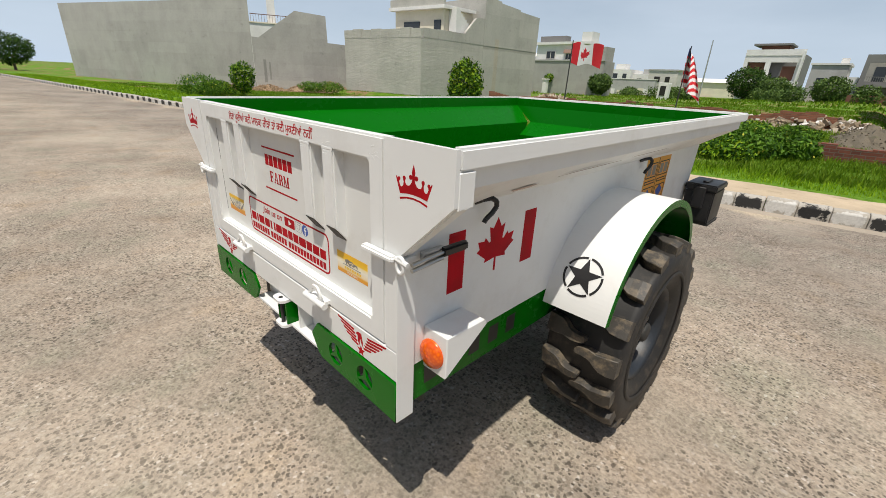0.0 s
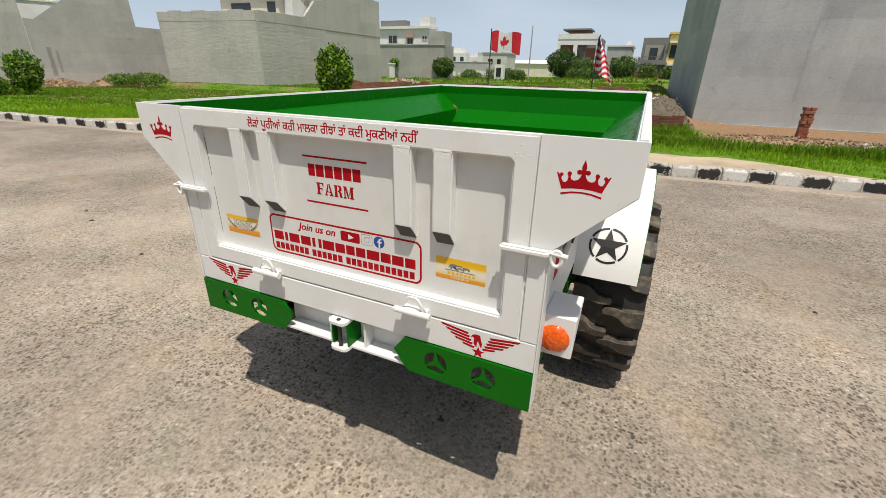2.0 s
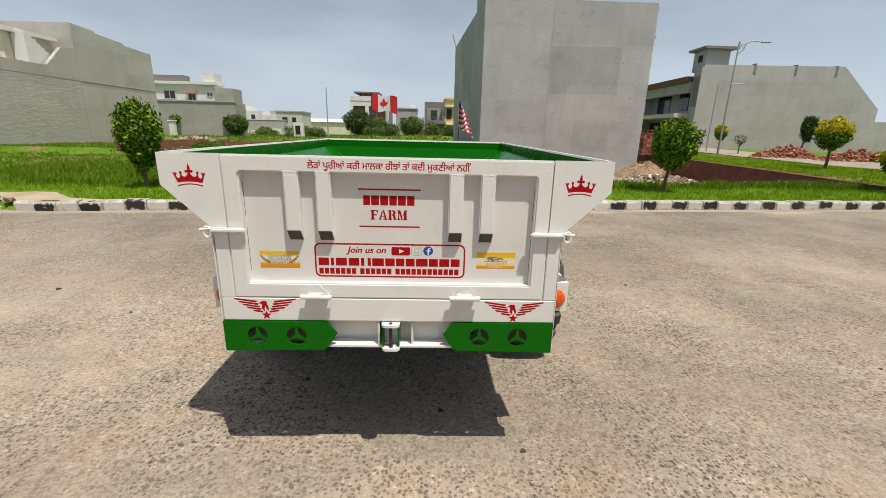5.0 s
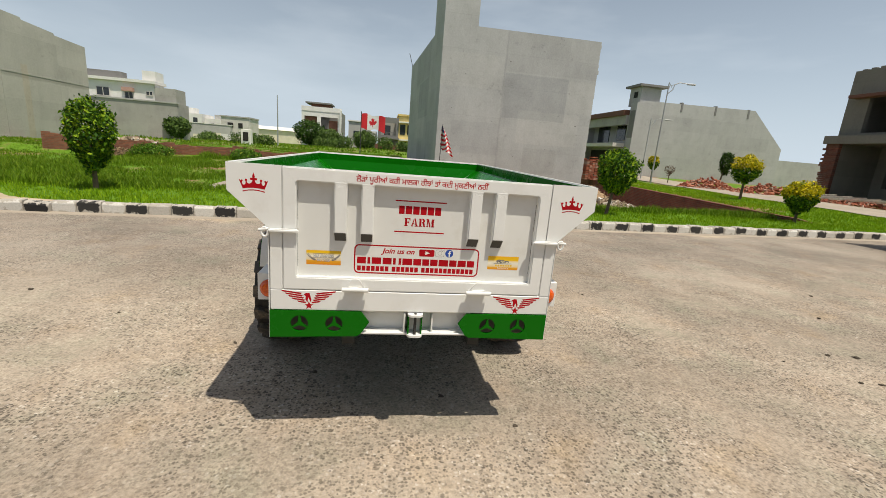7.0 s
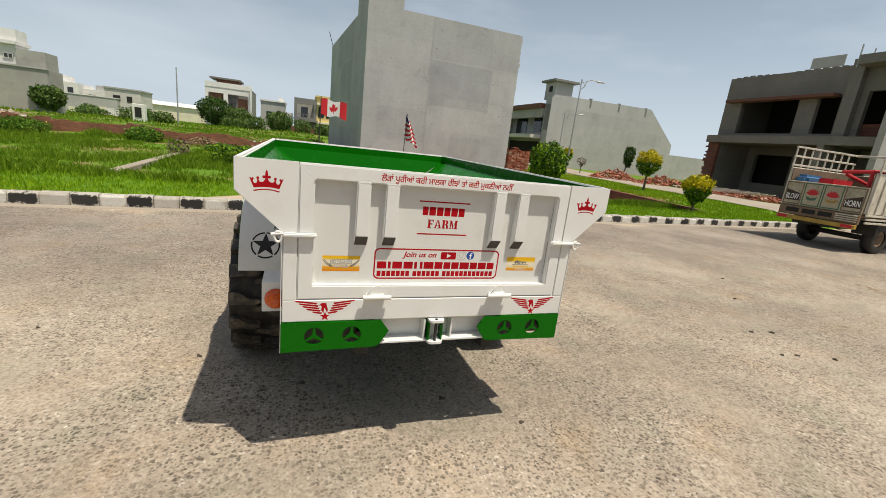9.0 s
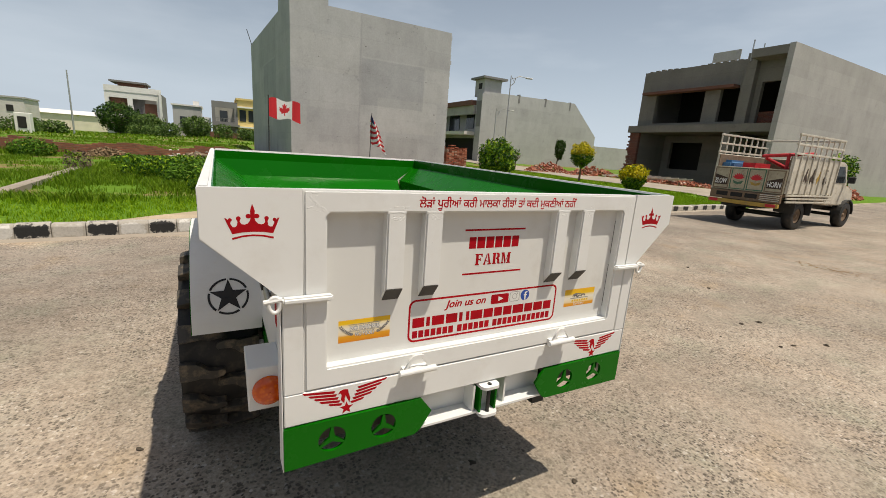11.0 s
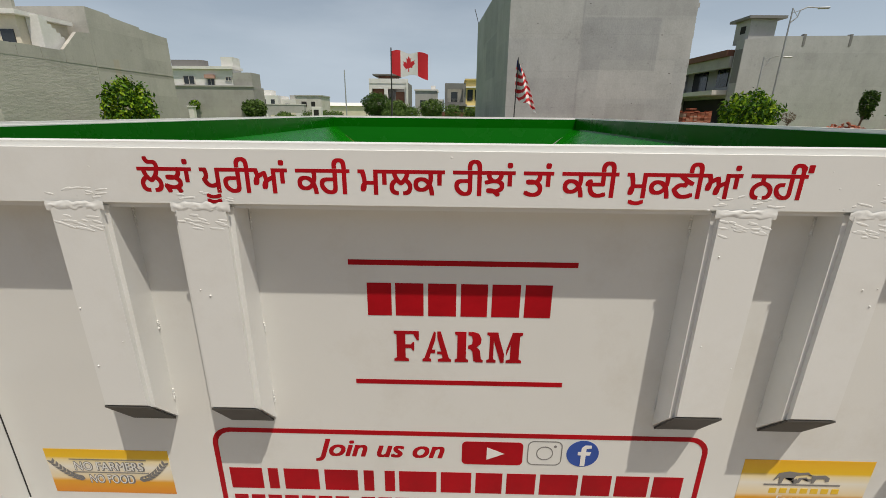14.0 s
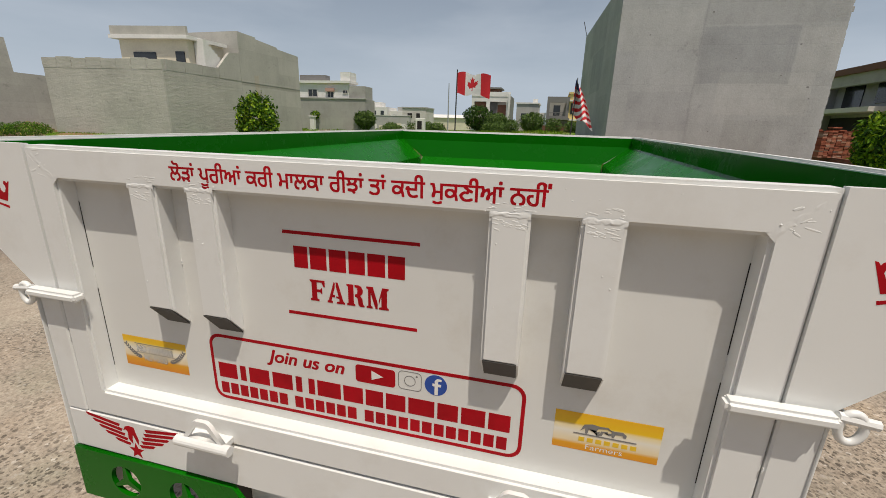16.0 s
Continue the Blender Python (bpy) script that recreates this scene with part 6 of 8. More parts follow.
def crown_shape(k):
    """Crown with a spade and cross in the middle, balls on the inner points; half built and mirrored, about one unit wide."""
    half = [(0.375, -0.02), (0.50, 0.30), (0.47, 0.295), (0.445, 0.262)] + arc(0.405, 0.262, 0.036, 10, 250, 8) + [(0.40, 0.19), (0.365, 0.125), (0.325, 0.115), (0.285, 0.15), (0.272, 0.225)]
    half += arc(0.256, 0.292, 0.042, -40, 220, 9) + [(0.232, 0.225), (0.205, 0.18), (0.155, 0.165), (0.095, 0.185), (0.05, 0.245), (0.035, 0.30)]
    half += arc(0.08, 0.335, 0.046, -120, 120, 8) + [(0.036, 0.375), (0.046, 0.43), (0.028, 0.50), (0.0, 0.58)]
    body = half + [(-x, y) for x, y in half[::-1][1:]] + [(-0.19, 0.01), (0.0, 0.02), (0.19, 0.01)]
    band = [(0.385, -0.095), (0.375, -0.135), (0.19, -0.085), (0.0, -0.07), (-0.19, -0.085), (-0.375, -0.135), (-0.385, -0.095), (-0.19, -0.05), (0.0, -0.035), (0.19, -0.05)]
    return [[(x * k, y * k) for x, y in p] for p in (body, band)]


for x, z in ((-0.752, 1.283), (0.741, 1.273)):
    stencil("crown_stencil", crown_shape(0.122), x, z, REAR, RED, T, "red stencilled crown")


def wings_shape(k):
    """Spread wings of five stepped feathers, a head looking aside and a star below."""
    out = []
    for s in (-1, 1):
        for x0, x1, i in ((0.26, 1.0, 0), (0.22, 0.87, 1), (0.18, 0.75, 2), (0.14, 0.63, 3), (0.09, 0.43, 4)):
            y0 = 0.17 - 0.088 * i
            y1, w = y0 + 0.13 * (x1 - x0), 0.058
            out.append([(s * x * k, y * k) for x, y in ((x0, y0), (x1 - 0.03, y1), (x1, y1 - 0.012), (x1 - 0.05, y1 - w), (x0 + 0.035, y0 - w))])
    bird = [(-0.05, -0.20), (-0.13, -0.10), (-0.12, 0.04), (-0.15, 0.08), (-0.21, 0.06), (-0.16, 0.14), (-0.08, 0.17), (0.03, 0.16), (0.05, 0.06), (0.09, -0.08), (0.07, -0.20), (0.03, -0.12), (-0.02, 0.0), (-0.04, -0.08)]
    out.append([(x * k, y * k) for x, y in bird])
    st = []
    for i in range(10):
        r = 0.17 if i % 2 == 0 else 0.072
        a = radians(90 + 36 * i)
        st.append((r * math.cos(a) * k, (-0.33 + r * math.sin(a)) * k))
    out.append(st)
    return out


stencil("bird_stencil", wings_shape(0.127), -0.514, 0.781, REAR, RED, T, "red stencilled winged emblem")
stencil("bird_stencil", wings_shape(0.126), 0.515, 0.777, REAR, RED, T, "red stencilled winged emblem")


def star_shape(r, n=5, inner=0.4):
    return [((r if i % 2 == 0 else r * inner) * math.cos(radians(90 + 180 / n * i)), (r if i % 2 == 0 else r * inner) * math.sin(radians(90 + 180 / n * i))) for i in range(2 * n)]


# farm's name in stencil capitals: the first word as plain uprights
PANEL_Y = 0.013
stencil("red_rule", [rect(-0.123, 0.123, -0.003, 0.003)], -0.003, 1.265, PANEL_Y, RED, GATE)
stencil("red_rule", [rect(-0.122, 0.120, -0.003, 0.003)], -0.003, 1.116, PANEL_Y, RED, GATE)
word = []
x = -0.107
for w in (0.031, 0.036, 0.036, 0.034, 0.036, 0.034):
    word.append(rect(x, x + w * 0.86, -0.0195, 0.0195))
    x += w
for w_ in word:
    stencil("name_bar", [w_], 0.0, 1.222, PANEL_Y, RED, GATE)
FARM_LETTERS = (
    [[(0, 0), (0.44, 0), (0.44, 0.08), (0.34, 0.12), (0.34, 0.44), (0.50, 0.44), (0.56, 0.36), (0.60, 0.36), (0.60, 0.64), (0.56, 0.64), (0.50, 0.56), (0.34, 0.56), (0.34, 0.90), (0.58, 0.90), (0.68, 0.70), (0.74, 0.70), (0.74, 1), (0, 1), (0, 0.92), (0.08, 0.88), (0.08, 0.12), (0, 0.08)]],
    [[(0.0, 0), (0.26, 0), (0.26, 0.08), (0.20, 0.12), (0.25, 0.28), (0.38, 0.28), (0.38, 0.40), (0.28, 0.40), (0.38, 0.72), (0.40, 0.96), (0.34, 1.0), (0.06, 0.12), (0.0, 0.08)], [(0.46, 0), (0.86, 0), (0.86, 0.08), (0.79, 0.12), (0.54, 1.0), (0.44, 1.0), (0.44, 0.8), (0.56, 0.34), (0.44, 0.34), (0.44, 0.26), (0.58, 0.24), (0.60, 0.12), (0.46, 0.08)]],
    [[(0, 0), (0.40, 0), (0.40, 0.08), (0.33, 0.12), (0.33, 1), (0, 1), (0, 0.92), (0.07, 0.88), (0.07, 0.12), (0, 0.08)], [(0.39, 1), (0.39, 0.90), (0.50, 0.86), (0.52, 0.74), (0.50, 0.60), (0.39, 0.55), (0.39, 0.45), (0.46, 0.43), (0.52, 0.36), (0.56, 0.05), (0.64, 0), (0.84, 0), (0.84, 0.07), (0.78, 0.12), (0.74, 0.40), (0.64, 0.51), (0.76, 0.62), (0.78, 0.78), (0.70, 0.95), (0.56, 1)]],
    [[(0, 0), (0.28, 0), (0.28, 0.08), (0.20, 0.12), (0.20, 0.72), (0.42, 0), (0.52, 0), (0.52, 0.28), (0.34, 0.88), (0.32, 1), (0, 1), (0, 0.92), (0.08, 0.88), (0.08, 0.12), (0, 0.08)], [(0.58, 0), (1.04, 0), (1.04, 0.08), (0.96, 0.12), (0.96, 0.88), (1.04, 0.92), (1.04, 1), (0.74, 1), (0.58, 0.42), (0.58, 0.22), (0.70, 0.60), (0.70, 0.12), (0.58, 0.08)]])
x = -0.079
for shape, w in zip(FARM_LETTERS, (0.74, 0.86, 0.84, 1.04)):
    me = sheet([[(x + q * 0.0385, -0.0195 + r * 0.039) for q, r in o] for o in shape], SKIN, rear_pose(0, 1.164, PANEL_Y - SKIN), RED)
    part("letter", me, RED, GATE)
    x += w * 0.0385 + 0.004

# sentence in Gurmukhi along the top bar
SENTENCE = "\u0a32\u0a4b\u0a5c\u0a3e\u0a02 \u0a2a\u0a42\u0a30\u0a40\u0a06\u0a02 \u0a15\u0a30\u0a40 \u0a2e\u0a3e\u0a32\u0a15\u0a3e \u0a30\u0a40\u0a1d\u0a3e\u0a02 \u0a24\u0a3e\u0a02 \u0a15\u0a26\u0a40 \u0a2e\u0a41\u0a15\u0a23\u0a40\u0a06\u0a02 \u0a28\u0a39\u0a40\u0a02"
part("sentence", letters(SENTENCE, 0.0435, 0.617, SKIN, rear_pose(-0.001, 1.3555, REAR - SKIN / 2), RED, bold=0.022), RED, GATE, "red sprayed line of Gurmukhi script")
stencil("vowel_dot", [round_rect(-0.0026, 0.0026, -0.0036, 0.0036, 0.001)], 0.3085, 1.3725, REAR, RED, GATE)

# boxed notice
stencil("notice_frame", [round_rect(-0.308, 0.308, -0.0725, 0.0725, 0.024), round_rect(-0.3015, 0.3015, -0.066, 0.066, 0.0185)], -0.003, 0.9725, PANEL_Y, RED, GATE, "red rounded frame line")
part("notice_lettering", letters("Join us on", 0.035, 0.163, SKIN, rear_pose(-0.101, 1.0135, PANEL_Y - SKIN / 2), RED, shear=0.28, bold=0.026), RED, GATE, "red slanted lettering")
def letter_block(x, w, h):
    """A plain letter-sized block."""
    return rect(x, x + w, -h, h)


bars = []
x = -0.292
for w in (0.042, 0.013, 0.045, 0.043, 0.013):
    bars.append(letter_block(x, w, 0.0165))
    x += w + 0.0075
x = -0.092
for w in (0.013, 0.048, 0.039, 0.034, 0.037, 0.048, 0.037, 0.042, 0.037):
    bars.append(letter_block(x, w, 0.0165))
    x += w + 0.0055
for w_ in bars:
    stencil("maker_bar", [w_], -0.004, 0.966, PANEL_Y, RED, GATE)
bars = []
x = -0.291
for i in range(27):
    if i not in (7, 14):
        bars.append(letter_block(x, 0.0178, 0.0125))
    x += 0.0222 if i not in (7, 14) else 0.012
for w_ in bars:
    stencil("contact_bar", [w_], -0.004, 0.926, PANEL_Y, RED, GATE)
badge = stencil("red_badge", [round_rect(-0.038, 0.038, -0.0175, 0.0175, 0.006)], 0.040, 1.014, PANEL_Y, RED, GATE, "red rounded badge with a white triangle")
stencil("triangle", [[(-0.008, -0.0095), (0.014, 0.0), (-0.008, 0.0095)]], 0.041, 1.014, PANEL_Y - SKIN, PALE, GATE)
stencil("badge_outline", [round_rect(-0.0215, 0.0215, -0.0185, 0.0185, 0.008), round_rect(-0.0203, 0.0203, -0.0173, 0.0173, 0.007), ring(0, 0, 0.0105, 20), ring(0, 0, 0.0093, 20), ring(0.0125, 0.0105, 0.002, 8)], 0.105, 1.016, PANEL_Y, GREYLINE, GATE, "thin grey camera outline")
stencil("blue_badge", [ring(0, 0, 0.0200, 28)], 0.152, 1.0165, PANEL_Y, BLUE, GATE, "round blue badge")
stencil("badge_mark", [[(-0.002, -0.0185), (0.004, -0.0185), (0.004, -0.002), (0.009, -0.002), (0.010, 0.003), (0.004, 0.003), (0.004, 0.008), (0.010, 0.009), (0.010, 0.013), (0.002, 0.013), (-0.002, 0.009), (-0.002, 0.003), (-0.006, 0.003), (-0.006, -0.002), (-0.002, -0.002)]], 0.152, 1.0165, PANEL_Y - SKIN, PALE, GATE)

# yellow stickers
def wreath(s):
    """Paired leaves along a bent stem that rises from the second word to the sticker's end."""
    out = []
    for i in range(9):
        k = i / 8
        cx, cy = s * (0.036 + 0.036 * k), -0.012 + 0.024 * k ** 1.7
        dx, dy = s * math.cos(0.25 + 0.9 * k), math.sin(0.25 + 0.9 * k)
        for side in (-1, 1):
            px, py = -dy * side * 0.004, dx * side * 0.004
            out.append([(cx, cy), (cx + dx * 0.003 + px, cy + dy * 0.003 + py), (cx + dx * 0.0075 + px * 1.1, cy + dy * 0.0075 + py * 1.1), (cx + dx * 0.004, cy + dy * 0.004)])
    return out


for x, z, kind_ in ((-0.4525, 0.971, 0), (0.433, 0.979, 1)):
    st = stencil("sticker", [rect(-0.080, 0.080, -0.035, 0.035)], x, z, PANEL_Y, STICKER, GATE, "yellow and white farming sticker")
    if kind_ == 0:
        for word, wide, dz in (("NO FARMERS", 0.092, 0.0085), ("NO FOOD", 0.060, -0.012)):
            shade = part("sticker_word", letters(word, 0.0150, wide, SKIN, rear_pose(x, z + dz, PANEL_Y - 2 * SKIN), GREYLINE, bold=0.05), GREYLINE, GATE)
            part("face", letters(word, 0.0132, wide - 0.003, SKIN, rear_pose(x - 0.0004, z + dz + 0.0004, PANEL_Y - 3 * SKIN), PALE), PALE, shade)
        stencil("rule", [rect(-0.050, 0.050, -0.0005, 0.0005)], x, z - 0.001, PANEL_Y - 2 * SKIN, GREYLINE, GATE)
        stencil("rule", [rect(-0.050, 0.050, -0.0005, 0.0005)], x, z + 0.0195, PANEL_Y - 2 * SKIN, GREYLINE, GATE)
        tagged(stencil("wreath", wreath(1) + wreath(-1), x, z, PANEL_Y - 2 * SKIN, GREYLINE, GATE), kind="stuff")
    else:
        part("sticker_word", letters("Farmers", 0.010, 0.056, SKIN, rear_pose(x, z - 0.026, PANEL_Y - 2 * SKIN), PALE), PALE, GATE)
        ox = [(-0.035, 0.0), (-0.03, 0.012), (-0.018, 0.015), (-0.005, 0.013), (0.006, 0.014), (0.012, 0.008), (0.012, 0.0), (0.008, 0.0), (0.006, 0.006), (-0.004, 0.005), (-0.006, -0.004), (-0.009, -0.004), (-0.010, 0.005), (-0.022, 0.005), (-0.024, -0.004), (-0.027, -0.004), (-0.028, 0.006)]
        stencil("ox_drawing", [ox, [(q + 0.022, w * 0.7) for q, w in ox], rect(-0.045, 0.05, -0.007, -0.005)], x - 0.004, z + 0.003, PANEL_Y - 2 * SKIN, GREYLINE, GATE, "grey drawing of oxen ploughing")
        for i in range(7):
            stencil("small_bar", [rect(-0.04 + 0.013 * i, -0.031 + 0.013 * i, -0.004, 0.004)], x, z - 0.013, PANEL_Y - SKIN, YELLOW, GATE)

# side flag, leaf and hooks on both side walls
LEAF_HALF = [(0.0, 0.50), (0.085, 0.33), (0.165, 0.37), (0.125, 0.12), (0.155, 0.11), (0.235, 0.21), (0.26, 0.155), (0.385, 0.175), (0.345, 0.045), (0.40, 0.005), (0.215, -0.155), (0.235, -0.215), (0.02, -0.185), (0.022, -0.42)]
LEAF_PTS = LEAF_HALF + [(-x, y) for x, y in LEAF_HALF[::-1][:-1]]
for s in (-1, 1):
    X = s * (0.680 + SKIN)
    for y0, y1 in ((0.172, 0.242), (0.545, 0.615)):
        part("red_band", sheet([rect(min(y0, y1), max(y0, y1), -0.095, 0.095)], SKIN, side_pose(0, 1.025, X), RED), RED, T, "red painted flag band")
    me = sheet([[(x * 0.24, y * 0.20) for x, y in LEAF_PTS]], SKIN, side_pose(0.395, 1.028, X), RED)
    part("maple_leaf", me, RED, T, "red painted maple leaf")
    for y in (0.30, 1.53):
        bm = bmesh.new()
        pts = [Vector((s * x, y + d, z)) for x, d, z in ((0.682, -0.03, 1.196), (0.700, -0.018, 1.206), (0.716, 0.004, 1.211), (0.722, 0.020, 1.200), (0.722, 0.022, 1.184), (0.718, 0.008, 1.166), (0.713, -0.012, 1.150), (0.711, -0.018, 1.140))]
        for a, b in zip(pts, pts[1:]):
            rod(bm, a, b, 0.0075, 0.0075, 8)
        part("rope_hook", bm, BLACKPL, T, "black bent rope hook")
    part("warning_sticker", sheet([rect(-0.178, 0.178, -0.15, 0.15)], SKIN, side_pose(1.80, 1.04, X), ORANGEST), ORANGEST, T, "tall orange sticker with dark panels and blue drawings")
    for cy in (-0.089, 0.089):
        for lo, hi in ((0.045, 0.125), (0.012, 0.032), (-0.13, -0.005)):
            part("sticker_panel", sheet([rect(cy - 0.074, cy + 0.074, lo, hi), rect(cy - 0.066, cy + 0.066, lo + 0.006, hi - 0.006)], SKIN, side_pose(1.80, 1.04, X + s * SKIN), BLACK), BLACK, T)
        for dy in (-0.032, 0.032):
            part("sticker_window", sheet([rect(cy + dy - 0.024, cy + dy + 0.024, 0.058, 0.112)], SKIN, side_pose(1.80, 1.04, X + s * SKIN), GREYLINE), GREYLINE, T)
        blot = [(cy + (0.044 + 0.012 * math.sin(3 * a)) * math.cos(a), -0.06 + (cy > 0) * 0.012 + (0.034 + 0.010 * math.cos(4 * a)) * math.sin(a)) for a in [0.35 * k for k in range(18)]]
        part("sticker_drawing", sheet([blot], SKIN, side_pose(1.80, 1.04, X + s * SKIN), BLUE), BLUE, T)
    part("sticker_line", sheet([rect(-0.004, 0.004, -0.148, 0.148)], SKIN, side_pose(1.80, 1.04, X + s * SKIN), BLACK), BLACK, T)
    # cut lettering on the chassis rail, unreadable: plain bars
    for i in range(5):
        part("rail_bar", sheet([rect(0.07 + 0.105 * i, 0.07 + 0.105 * i + 0.055, -0.035, 0.035)], SKIN, side_pose(0.03, 0.675, s * (0.672 + SKIN)), BLACK), BLACK, T, "dark cut-out bar on the green rail")

# scuffs on the flared part of the side walls
SCUFF = surface("scuffed_paint", (0.30, 0.245, 0.20), 0.7, vary=0.3, scale=14, relief=0)
SMEAR = surface("rusty_smear", (0.56, 0.44, 0.38), 0.6, vary=0.2, scale=10, relief=0)
for s in (-1, 1):
    up = Vector((s * 0.165, 0, 0.11)).normalized()
    out = Vector((s * 0.11, 0, -0.165)).normalized()
    at = Vector((s * 0.7625, 0.0, 1.245)) + out * 0.0006
    m = Matrix(((0, up.x, out.x, at.x), (1, up.y, out.y, 0.0), (0, up.z, out.z, at.z), (0, 0, 0, 1)))
    part("scuff", sheet([[(0.56, 0.012), (0.66, 0.022), (0.80, 0.026), (0.98, 0.040), (0.97, 0.044), (0.78, 0.034), (0.65, 0.029)]], SKIN, m, SCUFF), SCUFF, T, "dark scrape on the flared panel")
    part("scuff", sheet([[(1.05, 0.052), (1.20, 0.058), (1.42, 0.070), (1.41, 0.073), (1.18, 0.064)]], SKIN, m, SCUFF), SCUFF, T)
    part("smear", sheet([[(0.36, -0.030), (0.44, -0.018), (0.50, -0.022), (0.48, -0.045), (0.40, -0.05)]], SKIN, m, SMEAR), SMEAR, T, "faint rusty smear")
    part("scuff", sheet([[(0.10, 0.03), (0.106, 0.03), (0.112, -0.02), (0.107, -0.02)]], SKIN, m, SCUFF), SCUFF, T)

# lamp housings
for s in (-1, 1):
    bm = bmesh.new()
    prism(bm, [(0.085, 0.722), (0.085, 0.862), (0.245, 0.862), (0.26, 0.84)], "x", min(s * 0.68, s * 0.775), max(s * 0.68, s * 0.775))
    bmesh.ops.bevel(bm, geom=list(bm.edges), offset=0.003, segments=1, affect="EDGES")
    lampbox = part("lamp_housing", bm, WHITE, T)
    bm = bmesh.new()
    lathe(bm, [(-0.004, 0.046), (0.004, 0.046), (0.006, 0.043), (0.012, 0.040), (0.018, 0.030), (0.021, 0.016), (0.022, 0.0006)], 36)
    bm.transform(pose(s * 0.718, 0.084, 0.785, 0, 0, -90))
    lens = part("lens", bm, LENS, lampbox, "round orange reflector lens", smooth=True)
    part("boss", rod(bmesh.new(), (s * 0.718, 0.064, 0.785), (s * 0.718, 0.0605, 0.785), 0.005, 0.004, seg=12), LENS, lens)

# mudguards
FC_Y, FC_Z, FR = 1.245, 0.60, 0.497
for s in (-1, 1):
    bm = bmesh.new()
    a0, a1, k = 169.0, 11.0, 72
    rows = []
    for i in range(k + 1):
        a = radians(a0 + (a1 - a0) * i / k)
        c, sn = math.cos(a), math.sin(a)
        rows.append([bm.verts.new((s * x, FC_Y + c * r, FC_Z + sn * r)) for x, r in ((0.68, FR), (0.948, FR), (0.948, FR - 0.006), (0.68, FR - 0.006))])
    for p, q in zip(rows, rows[1:]):
        for i in range(4):
            j = (i + 1) % 4
            f = bm.faces.new((p[i], p[j], q[j], q[i]))
            f.material_index = 0 if i == 0 else 1
    bm.faces.new(rows[0])
    bm.faces.new(rows[-1][::-1])
    bmesh.ops.recalc_face_normals(bm, faces=bm.faces)
    guard = part("mudguard", finish(bm, "mudguard", [WHITE, GREEN]), None, T, "white arched mudguard with a green edge")
    # green turned-down edge
    out = [(FC_Y + FR * math.cos(radians(169 - 158 * i / 26)), FC_Z + FR * math.sin(radians(169 - 158 * i / 26))) for i in range(27)]
    inn = [(FC_Y + (FR - 0.03) * math.cos(radians(169 - 158 * i / 26)), FC_Z + (FR - 0.03) * math.sin(radians(169 - 158 * i / 26))) for i in range(27)]
    bm = bmesh.new()
    for i in range(26):
        q = [out[i], out[i + 1], inn[i + 1], inn[i]]
        f0 = [bm.verts.new((s * 0.9482, y, z)) for y, z in q]
        f1 = [bm.verts.new((s * 0.9505, y, z)) for y, z in q]
        bm.faces.new(f0)
        bm.faces.new(f1[::-1])
        for u, v in ((0, 1), (2, 3)):
            bm.faces.new((f0[u], f1[u], f1[v], f0[v]))
    bmesh.ops.recalc_face_normals(bm, faces=bm.faces)
    part("guard_edge", bm, GREEN, guard, "green edge strip")
    # star in a broken circle, wrapped on the curved guard
    shapes = [star_shape(0.075)]
    for i in range(5):
        shapes.append(arc(0, 0, 0.080, 90 + 72 * i + 5, 90 + 72 * i + 67, 10) + arc(0, 0, 0.071, 90 + 72 * i + 67, 90 + 72 * i + 5, 10))
    for k, shape in enumerate(shapes):
        me = sheet([shape], SKIN, Matrix.Identity(4), BLACK)
        for v in me.vertices:
            ang = radians(151.5) - v.co.y / FR
            r = FR + 0.0016 + v.co.z
            v.co = (s * 0.806 + v.co.x, FC_Y + r * math.cos(ang), FC_Z + r * math.sin(ang))
        part("ring_arc" if k else "star_stencil", me, BLACK, guard, "" if k else "black stencilled star")


